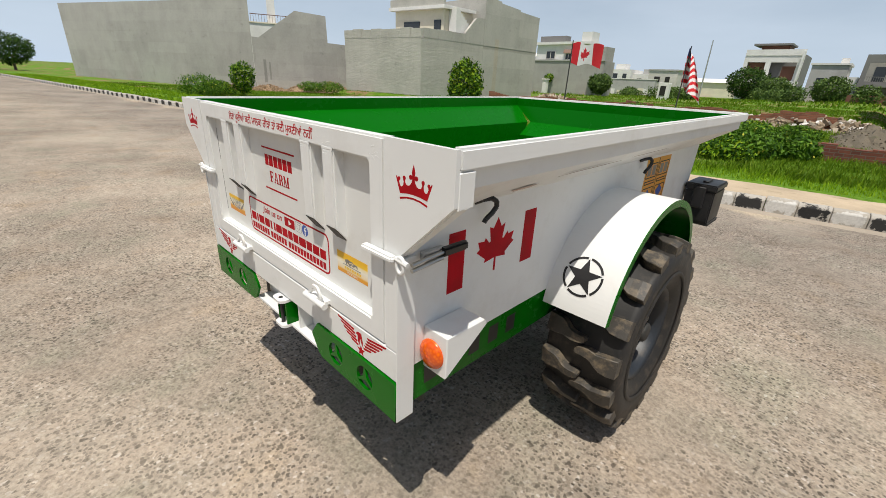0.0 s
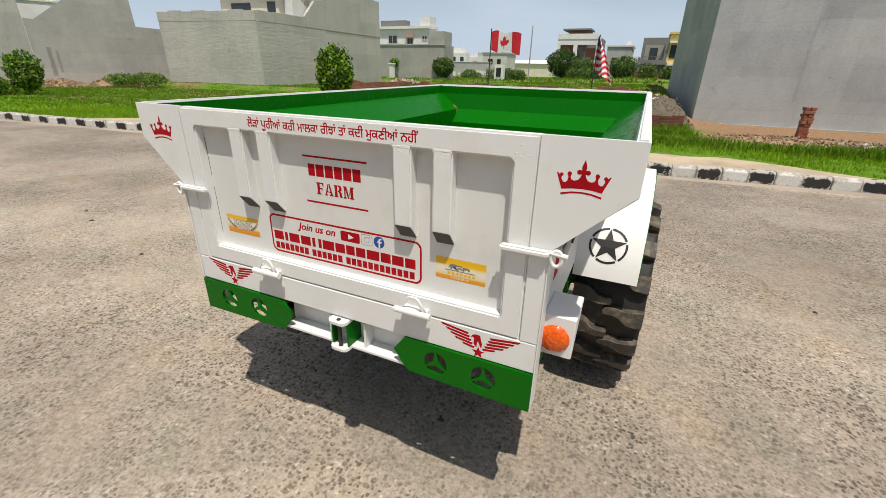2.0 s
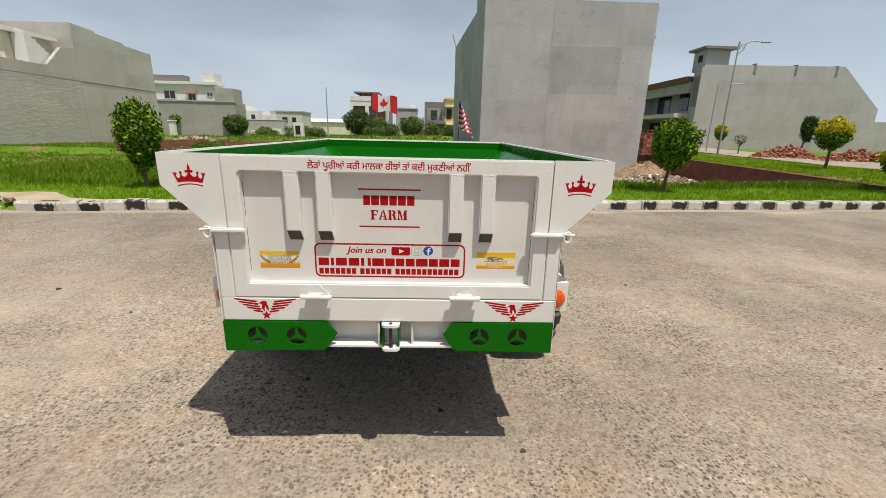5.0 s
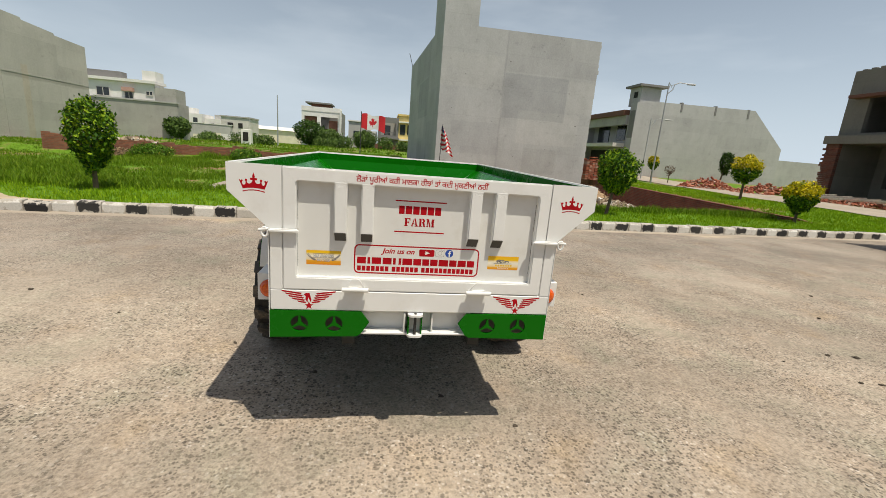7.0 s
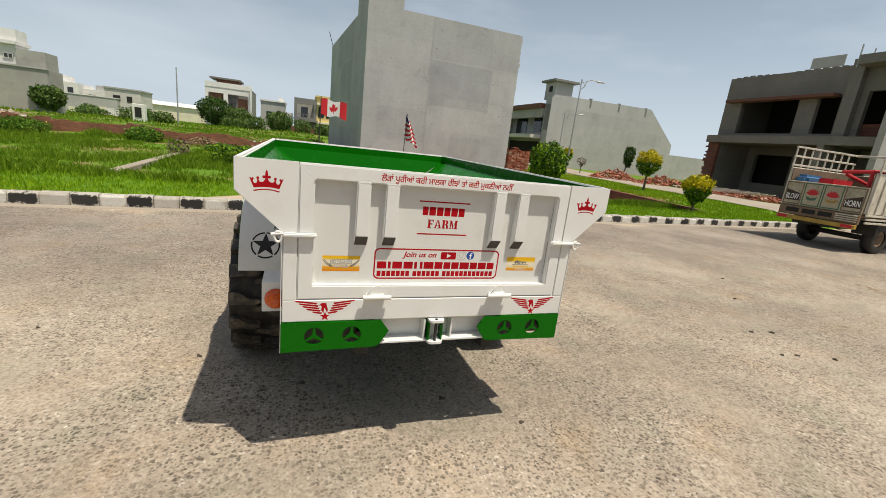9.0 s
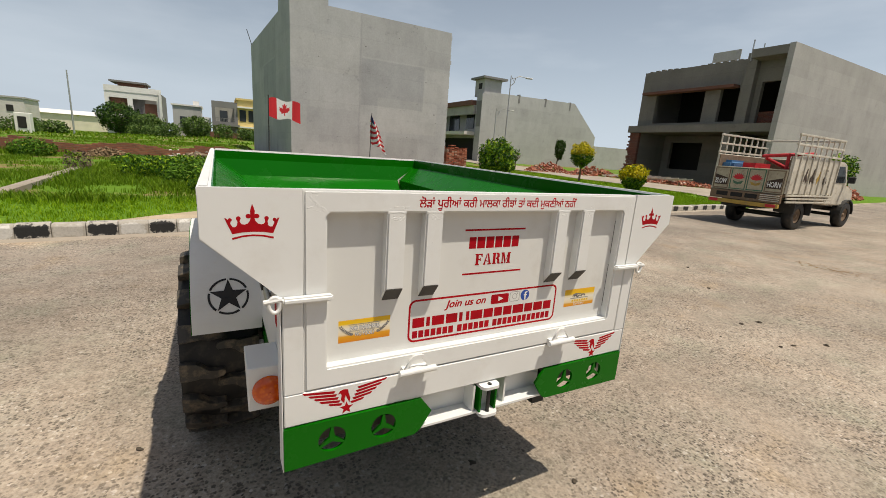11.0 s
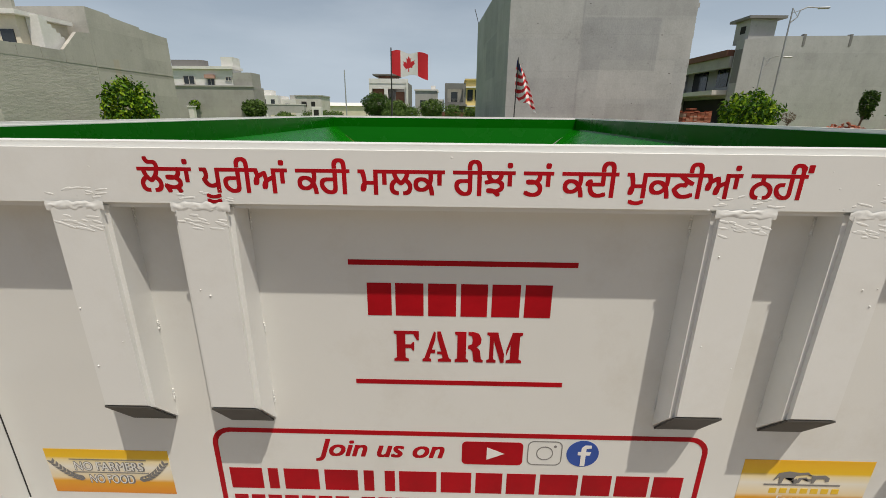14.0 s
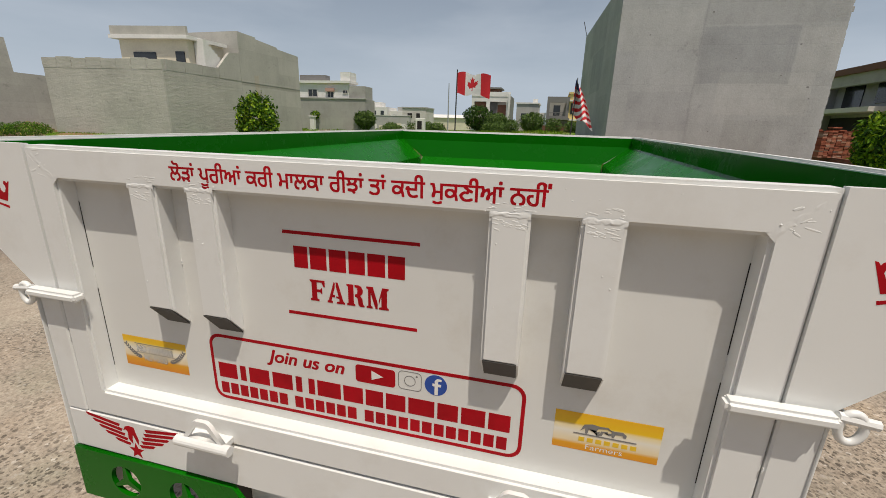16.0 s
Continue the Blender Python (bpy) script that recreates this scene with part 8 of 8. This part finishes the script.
# ---- trees and shrubs ----
def leaf_cloud(n, rx, rz, size, shape, seed, lump=0.16, hollow=0.55):
    """Leaves as small folded quads in an uneven egg-shaped crown. shape > 0 narrows the crown towards its foot."""
    rng = np.random.default_rng(seed)
    d = rng.normal(size=(n, 3))
    d /= np.linalg.norm(d, axis=1)[:, None]
    k = np.array([noise.noise((q[0] * 2.3 + seed, q[1] * 2.3, q[2] * 2.3)) for q in d])
    k2 = np.array([noise.noise((q[0] * 6 + seed, q[1] * 6, q[2] * 6)) for q in d])
    rad = (hollow + (1 - hollow) * rng.random(n) ** 0.45) * (1 + lump * 1.5 * k + lump * 0.8 * k2)
    taper = 1 - shape * (0.5 - 0.5 * d[:, 2]) ** 1.3
    c = np.stack([d[:, 0] * rx * rad * taper, d[:, 1] * rx * rad * taper, d[:, 2] * rz * rad], 1)
    stray = rng.random(n) < 0.03
    c[stray] *= 1.14
    out = d + 0.9 * rng.normal(size=(n, 3))
    out[:, 2] += 0.35
    out /= np.linalg.norm(out, axis=1)[:, None]
    side = np.cross(out, rng.normal(size=(n, 3)))
    side /= np.linalg.norm(side, axis=1)[:, None] + 1e-9
    tip = np.cross(side, out)
    tip[:, 2] -= 0.5
    tip /= np.linalg.norm(tip, axis=1)[:, None]
    s = size * (0.6 + 0.8 * rng.random(n))[:, None]
    a = c - tip * s * 0.5
    b = c + side * s * 0.28 + out * s * 0.06
    e = c + tip * s * 0.6
    f = c - side * s * 0.28 + out * s * 0.06
    co = np.stack([a, b, e, f], 1).reshape(-1, 3)
    i = np.arange(n)[:, None] * 4
    return co, np.concatenate([np.concatenate([i, i + 1, i + 2], 1), np.concatenate([i, i + 2, i + 3], 1)], 0)


def raw_mesh(name, co, faces, mat):
    me = bpy.data.meshes.new(name)
    me.from_pydata(co.tolist(), [], faces.tolist())
    me.materials.append(mat)
    return me


def shrub(name, x, y, top, rx, rz, n, size, mat, label, seed, trunk=True, lean=0.0, shape=0.35, category="tree", top_mat=None, r0=0.05, hollow=0.5):
    z = gz(x, y)
    r = thing(name, (x, y, z), label, category)
    mid = top - rz
    co, fc = leaf_cloud(n, rx, rz, size, shape, seed, hollow=hollow)
    co = co + np.array((x + lean, y, mid))
    me = raw_mesh("crown", co, fc, mat)
    if top_mat:
        me.materials.append(top_mat)
        cut = mid + rz * 0.05
        for p in me.polygons:
            q = co[p.vertices[0]]
            if q[2] + 0.25 * rz * noise.noise((q[0] * 5, q[1] * 5, q[2] * 5)) > cut:
                p.material_index = 1
    tagged(part("crown", me, None, r), kind="stuff")
    if trunk:
        rng = random.Random(seed)
        bm = bmesh.new()
        base, crown = Vector((x, y, z - 0.05)), Vector((x + lean * 0.8, y, mid - rz * 0.55))
        rod(bm, base, crown, r0, r0 * 0.7, 9)
        for k in range(7):
            a = rng.uniform(0, 6.28)
            w = rng.uniform(0.35, 0.75)
            rod(bm, crown - Vector((0, 0, 0.12 * rng.random())), crown + Vector((math.cos(a) * rx * w, math.sin(a) * rx * w, rz * rng.uniform(0.4, 1.0))), r0 * 0.45, r0 * 0.15, 6)
        part("trunk", bm, BARK, r)
    return r


shrub("ficus_tree", -6.2, 7.9, 2.02, 0.50, 0.76, 5200, 0.075, LEAF, "clipped egg-shaped green street tree on the verge", 3, shape=0.42, r0=0.055)
shrub("ficus_tree", 6.10, 8.95, 1.93, 0.60, 0.60, 5200, 0.08, LEAF, "round clipped green street tree with a leaning trunk", 5, lean=0.15, shape=0.25, r0=0.05)
shrub("golden_tree", 18.6, 17.7, 2.60, 0.74, 0.74, 3600, 0.11, LEAF, "clipped round tree with golden yellow top", 8, shape=0.25, top_mat=LEAF_GOLD, r0=0.07)
shrub("golden_tree", 13.2, 9.75, 1.50, 0.60, 0.50, 3600, 0.09, LEAF, "low spreading shrub-tree with golden yellow top", 11, shape=0.45, top_mat=LEAF_GOLD, r0=0.05)
shrub("dark_tree", 29.0, 31.2, 3.5, 0.62, 1.05, 1800, 0.16, LEAF_DARK, "dark green leaning clipped tree", 13, lean=0.35, shape=0.5, r0=0.08)
shrub("golden_tree", 24.0, 33.4, 2.75, 0.55, 0.65, 1500, 0.13, LEAF, "small clipped golden tree beside the street lamp", 14, top_mat=LEAF_GOLD)
shrub("dry_shrub", 26.2, 34.0, 2.0, 0.6, 0.5, 260, 0.12, BARK, "small dry brown shrub", 15, shape=0.6, category="shrub")
shrub("clipped_tree", -26.8, 10.4, 2.0, 0.80, 0.92, 3000, 0.12, LEAF, "small clipped tree before the grey walls", 16, shape=0.25)
shrub("street_tree", 33.2, 10.6, 3.0, 0.95, 1.05, 1600, 0.17, LEAF, "clipped street tree behind the parked truck", 17, shape=0.3)
for x, y, top, rx, n, sd, nm, lb in ((-27.6, 60.5, 3.4, 1.7, 1800, 22, "bushy_tree", "loose green tree beside the white house"), (-15.0, 88, 5.8, 3.2, 3000, 23, "spreading_tree", "dark round tree before the modern house"), (-10.5, 84, 4.2, 2.4, 2000, 24, "spreading_tree", "bushy tree before the modern house"), (-3.6, 80, 4.3, 2.4, 2000, 25, "yellow_green_tree", "yellow-green tree before the plain house"), (-89.5, 2.6, 5.0, 2.9, 2200, 26, "spreading_tree", "dark round tree far down the road"), (-92, -2.0, 4.4, 3.0, 2000, 27, "spreading_tree", "dark round tree far down the road")):
    shrub(nm, x, y, top, rx, top * 0.42, int(n * 1.6), 0.32, LEAF_HAZED if sd in (22, 24, 25) else LEAF_DARK, lb, sd, shape=0.2, r0=0.18)

shrub("dry_vine", -4.95, 17.2, 0.75, 0.45, 0.45, 420, 0.09, BARK, "dry brown vine over the broken end of the coping", 18, shape=0.3, category="shrub", r0=0.02)
shrub("wall_plant", -35.2, 59.3, 3.2, 0.75, 0.65, 500, 0.22, LEAF, "small plant before the grey yard wall", 19, shape=0.3, category="plant")

# low bushes: leafy vines in the plots and scrub further off
rb = random.Random(4)
for k, (x, y, top, rx, sd) in enumerate(((-2.6, 16.0, 0.75, 1.1, 31), (-1.1, 15.0, 0.70, 1.0, 32), (-0.5, 12.9, 0.62, 0.7, 34), (-1.5, 13.8, 0.62, 0.8, 35), (-0.9, 11.7, 0.5, 0.6, 38), (0.25, 13.5, 0.58, 0.55, 49), (-8.4, 25.4, 0.8, 0.9, 39), (-13.2, 24.6, 0.7, 1.1, 40), (-2.0, 20.4, 0.6, 0.9, 42), (-0.4, 19.6, 0.55, 0.8, 43), (-3.9, 21.2, 0.5, 0.9, 44), (-26.6, 7.9, 1.25, 1.2, 45), (-27.6, 9.2, 0.9, 1.0, 46), (-35.2, 21.6, 0.95, 1.3, 47), (-36.9, 20.6, 0.85, 1.2, 48))):
    shrub("vine_bush", x, y, top, rx, top * 0.55, 2600, 0.10, LEAF_VINE if k % 4 else LEAF, "low leafy vine bush sprawling in the plot", sd, trunk=False, shape=0.0, category="bush", hollow=0.3)
for k in range(16):
    x = -40 + k * 3.1 + rb.uniform(-1, 1)
    y = rb.uniform(62, 98)
    if -42 < x < -27 and y < 76:
        y += 16
    top = gz(x, y) + rb.uniform(0.9, 2.2)
    shrub("scrub_bush", x, y, top, rb.uniform(1.2, 2.4), (top - gz(x, y)) * 0.6, 900, 0.30, LEAF_HAZED, "green scrub bush in the far plots", 50 + k, trunk=False, shape=0.0, category="bush", hollow=0.3)


# ---- heaps and loose bricks ----
def heap(name, x, y, rx, ry, h, n, size, mat, label, seed, base=False):
    """A mound of small broken blocks, joined."""
    rng = np.random.default_rng(seed)
    cube = np.array([(a, b, c) for a in (-0.5, 0.5) for b in (-0.5, 0.5) for c in (-0.5, 0.5)])
    quad = np.array([(0, 1, 3, 2), (4, 6, 7, 5), (0, 4, 5, 1), (2, 3, 7, 6), (0, 2, 6, 4), (1, 5, 7, 3)])
    co, fc = [], []
    if base:
        # the body of the mound under its loose lumps
        nr, na = 10, 28
        k = 0
        body = []
        for r_ in range(nr + 1):
            for a_ in range(na):
                q, a = r_ / nr * 1.05, 6.2832 * a_ / na
                px_, py_ = x + math.cos(a) * q * rx, y + math.sin(a) * q * ry
                body.append((px_, py_, gz(px_, py_) - 0.03 + h * 0.75 * max(0.0, 1 - q ** 1.5) * (1 + 0.5 * noise.noise((px_ * 2.3, py_ * 2.3, 0)))))
        for r_ in range(nr):
            for a_ in range(na):
                b_ = (a_ + 1) % na
                fc.append(np.array([(r_ * na + a_, (r_ + 1) * na + a_, (r_ + 1) * na + b_, r_ * na + b_)]))
        co.append(np.array(body))
    first = sum(len(c) for c in co)
    for i in range(n):
        a, q = rng.uniform(0, 6.283), math.sqrt(rng.random())
        dx, dy = math.cos(a) * q * rx, math.sin(a) * q * ry
        z = gz(x + dx, y + dy) + h * max(0, 1 - q ** 1.5) * rng.random() ** 0.35
        e = Euler((rng.normal() * 0.6, rng.normal() * 0.6, rng.uniform(0, 6.3))).to_matrix()
        s = np.array(size) * rng.uniform(0.55, 1.2)
        pts = (cube * s) @ np.array(e).T + np.array((x + dx, y + dy, z + size[2] * 0.2))
        fc.append(quad + first + i * 8)
        co.append(pts)
    me = raw_mesh(name, np.concatenate(co), np.concatenate(fc), mat)
    return tagged(new(name, me), label, "rubble", kind="stuff")


heap("brick_heap", 26.6, 29.5, 2.6, 1.4, 0.9, 420, (0.24, 0.12, 0.09), PILE, "heap of loose red bricks beside the side street", 1)
heap("brick_heap", 29.3, 26.6, 3.0, 1.5, 0.8, 420, (0.24, 0.12, 0.09), PILE, "heap of loose red bricks before the house shell", 2)
heap("brick_heap", 38.6, 12.0, 2.4, 1.0, 0.9, 360, (0.24, 0.12, 0.09), PILE, "heap of loose red bricks beside the blank plastered wall", 4)
heap("rubble_heap", 29.8, 19.5, 1.8, 4.2, 0.4, 900, (0.24, 0.12, 0.06), PILE, "pale builders' rubble before the house shell", 3)
# neat stack of bricks beside the grey house, ragged on top
bs = random.Random(31)
bm = bmesh.new()
for k in range(22):
    for i in range(8):
        for j in range(2):
            if k > 17 and bs.random() < 0.25 * (k - 16) * (0.6 + 0.1 * abs(i - 4)):
                continue
            q = slab(bmesh.new(), -0.112, 0.112, -0.3, 0.3, 0, 0.074)
            q.transform(pose(16.0 + i * 0.245 + bs.uniform(-0.015, 0.015), 30.2 + j * 0.62 + bs.uniform(-0.03, 0.03), 0.3 + k * 0.082, 0, 0, bs.uniform(-3, 3)))
            tmp = bpy.data.meshes.new("t")
            q.to_mesh(tmp)
            q.free()
            bm.from_mesh(tmp)
tagged(solid("brick_stack", bm, PILE, "stacked orange-red bricks beside the grey house", "bricks"), kind="stuff")
heap("rubble_heap", *from_kerb(-7.75, 0.12), 0.55, 0.22, 0.12, 90, (0.10, 0.08, 0.05), RUBBLE, "earth and broken concrete spilling through the gap in the kerb", 12)
heap("rubble_heap", 8.3, 13.3, 1.5, 0.75, 0.26, 520, (0.12, 0.09, 0.05), RUBBLE, "white broken plaster and rubble before the grey house", 5)
heap("rubble_heap", 6.3, 12.6, 1.3, 0.5, 0.12, 200, (0.11, 0.08, 0.05), RUBBLE, "white broken plaster and rubble before the grey house", 15)
heap("earth_heap", 5.2, 13.0, 2.8, 1.1, 0.12, 500, (0.06, 0.05, 0.03), BANKSOIL, "low trodden bank of bare soil before the grey house", 16, True)
heap("earth_heap", 14.0, 25.4, 1.9, 2.4, 1.2, 500, (0.06, 0.05, 0.03), BANKSOIL, "brown earth bank before the grey house", 6, True)
heap("rubble_heap", -17.2, 30.5, 2.2, 1.2, 0.7, 360, (0.3, 0.24, 0.16), RUBBLE, "sandy spoil heap before the white house", 7)
for k, (x, y, ln) in enumerate(((-37.9, 23.2, 1.7), (-39.3, 20.9, 1.7), (-41.0, 18.3, 1.9), (-43.5, 16.0, 2.2))):
    heap("earth_heap", x, y, ln, 1.8, 0.8 - 0.1 * k, 500, (0.12, 0.09, 0.05), BANKSOIL, "bank of dry sandy soil at the foot of the grey wall", 61 + k, True)
heap("rubble_heap", -0.5, 27.0, 3.0, 0.8, 0.35, 300, (0.3, 0.2, 0.1), RUBBLE, "scattered pale rubble in the plots", 9)
heap("earth_heap", 1.9, 22.5, 1.6, 5.2, 0.85, 500, (0.05, 0.04, 0.03), DARKSOIL, "dark grey-brown spoil heap beside the grey house", 10, True)
for k, (u, ln) in enumerate(((-13, 2.4), (-3.6, 1.0))):
    heap("earth_heap", *from_kerb(u, 20.1), ln, 0.55, 0.42, 420, (0.12, 0.09, 0.06), EARTH, "reddish earth slumped along the old plot wall", 40 + k, True)
bm = bmesh.new()
for k in range(7):
    a = radians(70 + 14 * k)
    q = block(-1.6, 1.6, -0.05, 0.05, 0, 0.06)
    q.transform(Matrix.Translation((28.6, 18 + k * 0.8, gz(28.6, 18 + k * 0.8) + 0.35)) @ Matrix.Rotation(a, 4, "Z") @ Matrix.Rotation(radians(5), 4, "Y"))
    tmp = bpy.data.meshes.new("t")
    q.to_mesh(tmp)
    q.free()
    bm.from_mesh(tmp)
tagged(solid("scaffold_planks", bm, TRUCK_PAINT, "pale scaffold planks lying on the rubble", "rubble"), kind="stuff")

# clods and droppings on the road
rc = random.Random(12)
for x, y, s in ((4.78, 1.80, 0.028), (3.82, 0.92, 0.03), (3.25, 0.81, 0.02), (3.74, 0.44, 0.03), (-0.58, 0.65, 0.03), (0.23, 0.35, 0.03), (0.63, 0.05, 0.026), (-1.22, 1.07, 0.025), (4.07, 0.88, 0.04), (3.58, 0.47, 0.03), (4.07, 0.32, 0.035), (-2.9, 0.9, 0.03), (-3.3, 2.1, 0.035), (2.2, 2.4, 0.02), (-2.3, 1.6, 0.02), (5.6, 2.6, 0.03), (-4.2, 1.2, 0.035), (-4.6, 1.35, 0.03)):
    bm = bmesh.new()
    bmesh.ops.create_icosphere(bm, subdivisions=3, radius=s * 0.5)
    off = rc.uniform(0, 50)
    for v in bm.verts:
        v.co *= 1 + 0.9 * noise.noise(v.co * 60 + Vector((off, 0, 0)))
        v.co.z = max(-0.002, v.co.z * 0.7)
        v.co.x *= 1.15
    bm.transform(pose(x, y, 0.004, 0, 0, rc.uniform(0, 180)))
    solid("clod", bm, CLOD, "dark dry clod lying on the road", "clod", "clods on the road", smooth=True)


# dry straw trodden into the road
rs_ = random.Random(40)
bm = bmesh.new()
for k in range(90):
    x, y = 8.3 + rs_.gauss(0, 0.10), 1.85 + rs_.gauss(0, 0.33)
    a, ln = rs_.uniform(0, 6.28), rs_.uniform(0.03, 0.11)
    p = Vector((x, y, 0.008))
    rod(bm, p, p + Vector((math.cos(a) * ln, math.sin(a) * ln, rs_.uniform(-0.003, 0.012))), 0.0022, 0.0014, 4)
tagged(solid("dry_straw", bm, STRAW, "dry brown straw lying on the road", "straw"), kind="stuff")


# ---- grass ----
def blades(name, spots, mat, label, seed):
    """spots: rows of x, y, height, width; one bent blade each, joined."""
    rng = np.random.default_rng(seed)
    sp = np.array(spots)
    n = len(sp)
    z = np.array([gz(a, b) for a, b in sp[:, :2]])
    a = rng.uniform(0, 2 * np.pi, n)
    lean = rng.uniform(0.1, 0.7, n) * sp[:, 2]
    la = rng.uniform(0, 2 * np.pi, n)
    w = sp[:, 3] / 2
    p = np.stack([sp[:, 0], sp[:, 1], z - 0.01], 1)
    side = np.stack([np.cos(a) * w, np.sin(a) * w, np.zeros(n)], 1)
    mid = p + np.stack([np.cos(la) * lean * 0.35, np.sin(la) * lean * 0.35, sp[:, 2] * 0.6], 1)
    tip = p + np.stack([np.cos(la) * lean, np.sin(la) * lean, sp[:, 2]], 1)
    co = np.stack([p - side, p + side, mid + side * 0.8, mid - side * 0.8, tip], 1).reshape(-1, 3)
    i = np.arange(n)[:, None] * 5
    f = np.concatenate([np.concatenate([i, i + 1, i + 2], 1), np.concatenate([i, i + 2, i + 3], 1), np.concatenate([i + 3, i + 2, i + 4], 1)], 0)
    return tagged(new(name, raw_mesh(name, co, f, mat)), label, "grass", kind="stuff")


rg = random.Random(77)


def scatter(n, u0, u1, v0, v1, hgt, wid, clump=0.5, keep=None):
    out = []
    while len(out) < n:
        u, v = rg.uniform(u0, u1), rg.uniform(v0, v1)
        x, y = from_kerb(u, v)
        if keep and not keep(u, v, x, y):
            continue
        d = noise.noise((x * 0.8, y * 0.8, 9)) * clump + 0.62 + 0.9 * noise.noise((x * 0.22, y * 0.22, 2)) * (clump > 0.5)
        if rg.random() > d:
            continue
        for _ in range(5):
            out.append((x + rg.gauss(0, wid * 3.5), y + rg.gauss(0, wid * 3.5), hgt * rg.uniform(0.45, 1.25) * (0.6 + 0.6 * d), wid * rg.uniform(0.7, 1.3)))
    return out


def bare(u, v):
    return v < 0.32 + 1.25 * bare_run(u) + 0.25 * noise.noise((u * 0.9, 3, 0))


def off_house(x, y):
    if x > 2.2 and bank(x, y) < 0 and y > 11.9 + 0.5 * noise.noise((x * 0.8, y * 0.8, 4)):
        return False
    return not (2.8 < x < 15.6 and y > 27.8) and not (x > 19.7 + 0.16 * (y - 9) and x < 26.2 + 0.16 * (y - 9))


lawn = scatter(52000, -16, 19.5, 0.24, 2.9, 0.085, 0.012, 0.35, lambda u, v, x, y: not bare(u, v))
blades("lawn_grass", lawn, LAWN, "short bright green verge grass", 1)
tall = scatter(80000, -17, 18, 2.3, 19.8, 0.17, 0.02, 0.9, lambda u, v, x, y: rg.random() < 1.4 - v / 17 and u > -13 + 2 * noise.noise((v * 0.4, 3, 1)) and bank(x, y) < 0.0 and off_house(x, y) and (x < 2.2 or v < 4.0))
blades("tall_grass", tall, GRASS, "tall rank grass in the sunken plots", 2)
weeds = scatter(5000, 8.6, 17.5, 2.6, 4.4, 0.22, 0.02, 0.9, lambda u, v, x, y: bank(x, y) < -0.02)
blades("weeds", weeds, GRASS, "tall weeds along the foot of the brick retaining wall", 7)
back = scatter(30000, -60, 22, 2.0, 42, 0.13, 0.035, 0.9, lambda u, v, x, y: v > 19 and u > -26 and off_house(x, y) and not (-66 < x < -26 and y > 23.5))
blades("rough_grass", back, GRASS, "rough grass in the plots further back", 3)
green_bank = scatter(26000, 12.5, 24, 1.2, 30, 0.10, 0.03, 0.3, lambda u, v, x, y: bank(x, y) > 0.35 and off_house(x, y))
blades("bank_grass", green_bank, LAWN, "mown grass on the bank beside the side street", 4)
left_lawn = scatter(16000, -60, -15.5, 0.24, 4.5, 0.10, 0.04, 0.3)
blades("lawn_grass", left_lawn, LAWN, "short green verge grass along the far kerb", 5)
field = scatter(46000, -46, -12.0, 2.9, 24, 0.10, 0.035, 0.5, lambda u, v, x, y: (u > -15.5 or v > 4.2) and (x > -36.5 or y < 22) and y < 24.2 + 0.14 * (x + 36))
blades("field_grass", field, GRASS, "grass of the open plots before the grey houses", 9)
far = scatter(12000, -60, 40, 42, 110, 0.24, 0.14, 0.9, lambda u, v, x, y: off_house(x, y))
verge = scatter(2500, -17, 3, 19.3, 20.3, 0.28, 0.03, 0.9, lambda u, v, x, y: noise.noise((u * 0.45, 7, 0)) > 0.1)
blades("rank_grass", verge, GRASS, "rank grass half hiding the old plot wall", 8)
blades("far_grass", far, GRASS, "scrubby grass in the distance", 6)


# ---- kerb stones ----
def kerb_mesh(mat, name):
    bm = bmesh.new()
    L = 0.352
    prism(bm, [(0.0, -0.06), (0.0, 0.17), (0.03, 0.205), (0.17, 0.205), (0.185, 0.19), (0.185, -0.06)], "x", -L / 2, L / 2)
    bmesh.ops.bevel(bm, geom=[e for e in bm.edges if e.is_manifold and e.calc_face_angle(0) > 0.5], offset=0.008, segments=1, affect="EDGES")
    return finish(bm, name, mat)


kerb_me = {0: kerb_mesh(KERB_W, "kerb_stone"), 1: kerb_mesh(KERB_B, "kerb_stone")}
kerb = thing("kerb", (KERB_AT.x, KERB_AT.y, 0), "black and white painted concrete kerb, chipped and dusty", "kerb", kind="structure")
kr = random.Random(6)
PITCH = 0.358
for i in range(-166, 50):
    u = (i + 0.5) * PITCH
    if -8.3 < u < -7.2:
        continue
    loose = -7.2 < u < -5.8 or -9.2 < u < -8.3
    x, y = from_kerb(u, kr.uniform(-0.008, 0.008))
    ob = new("kerb_stone", kerb_me[i % 2])
    ob.parent = kerb
    ob.matrix_parent_inverse = Matrix.Translation(kerb.location).inverted()
    ob.matrix_basis = pose(x, y + (kr.uniform(-0.06, 0.02) if loose else 0), kr.uniform(-0.015, 0.008) - (0.03 if loose else 0), kr.uniform(-1.5, 1.5) * (4 if loose else 1), kr.uniform(-0.8, 0.8) * (5 if loose else 1), 6.1 + kr.uniform(-1, 1) * (5 if loose else 1))
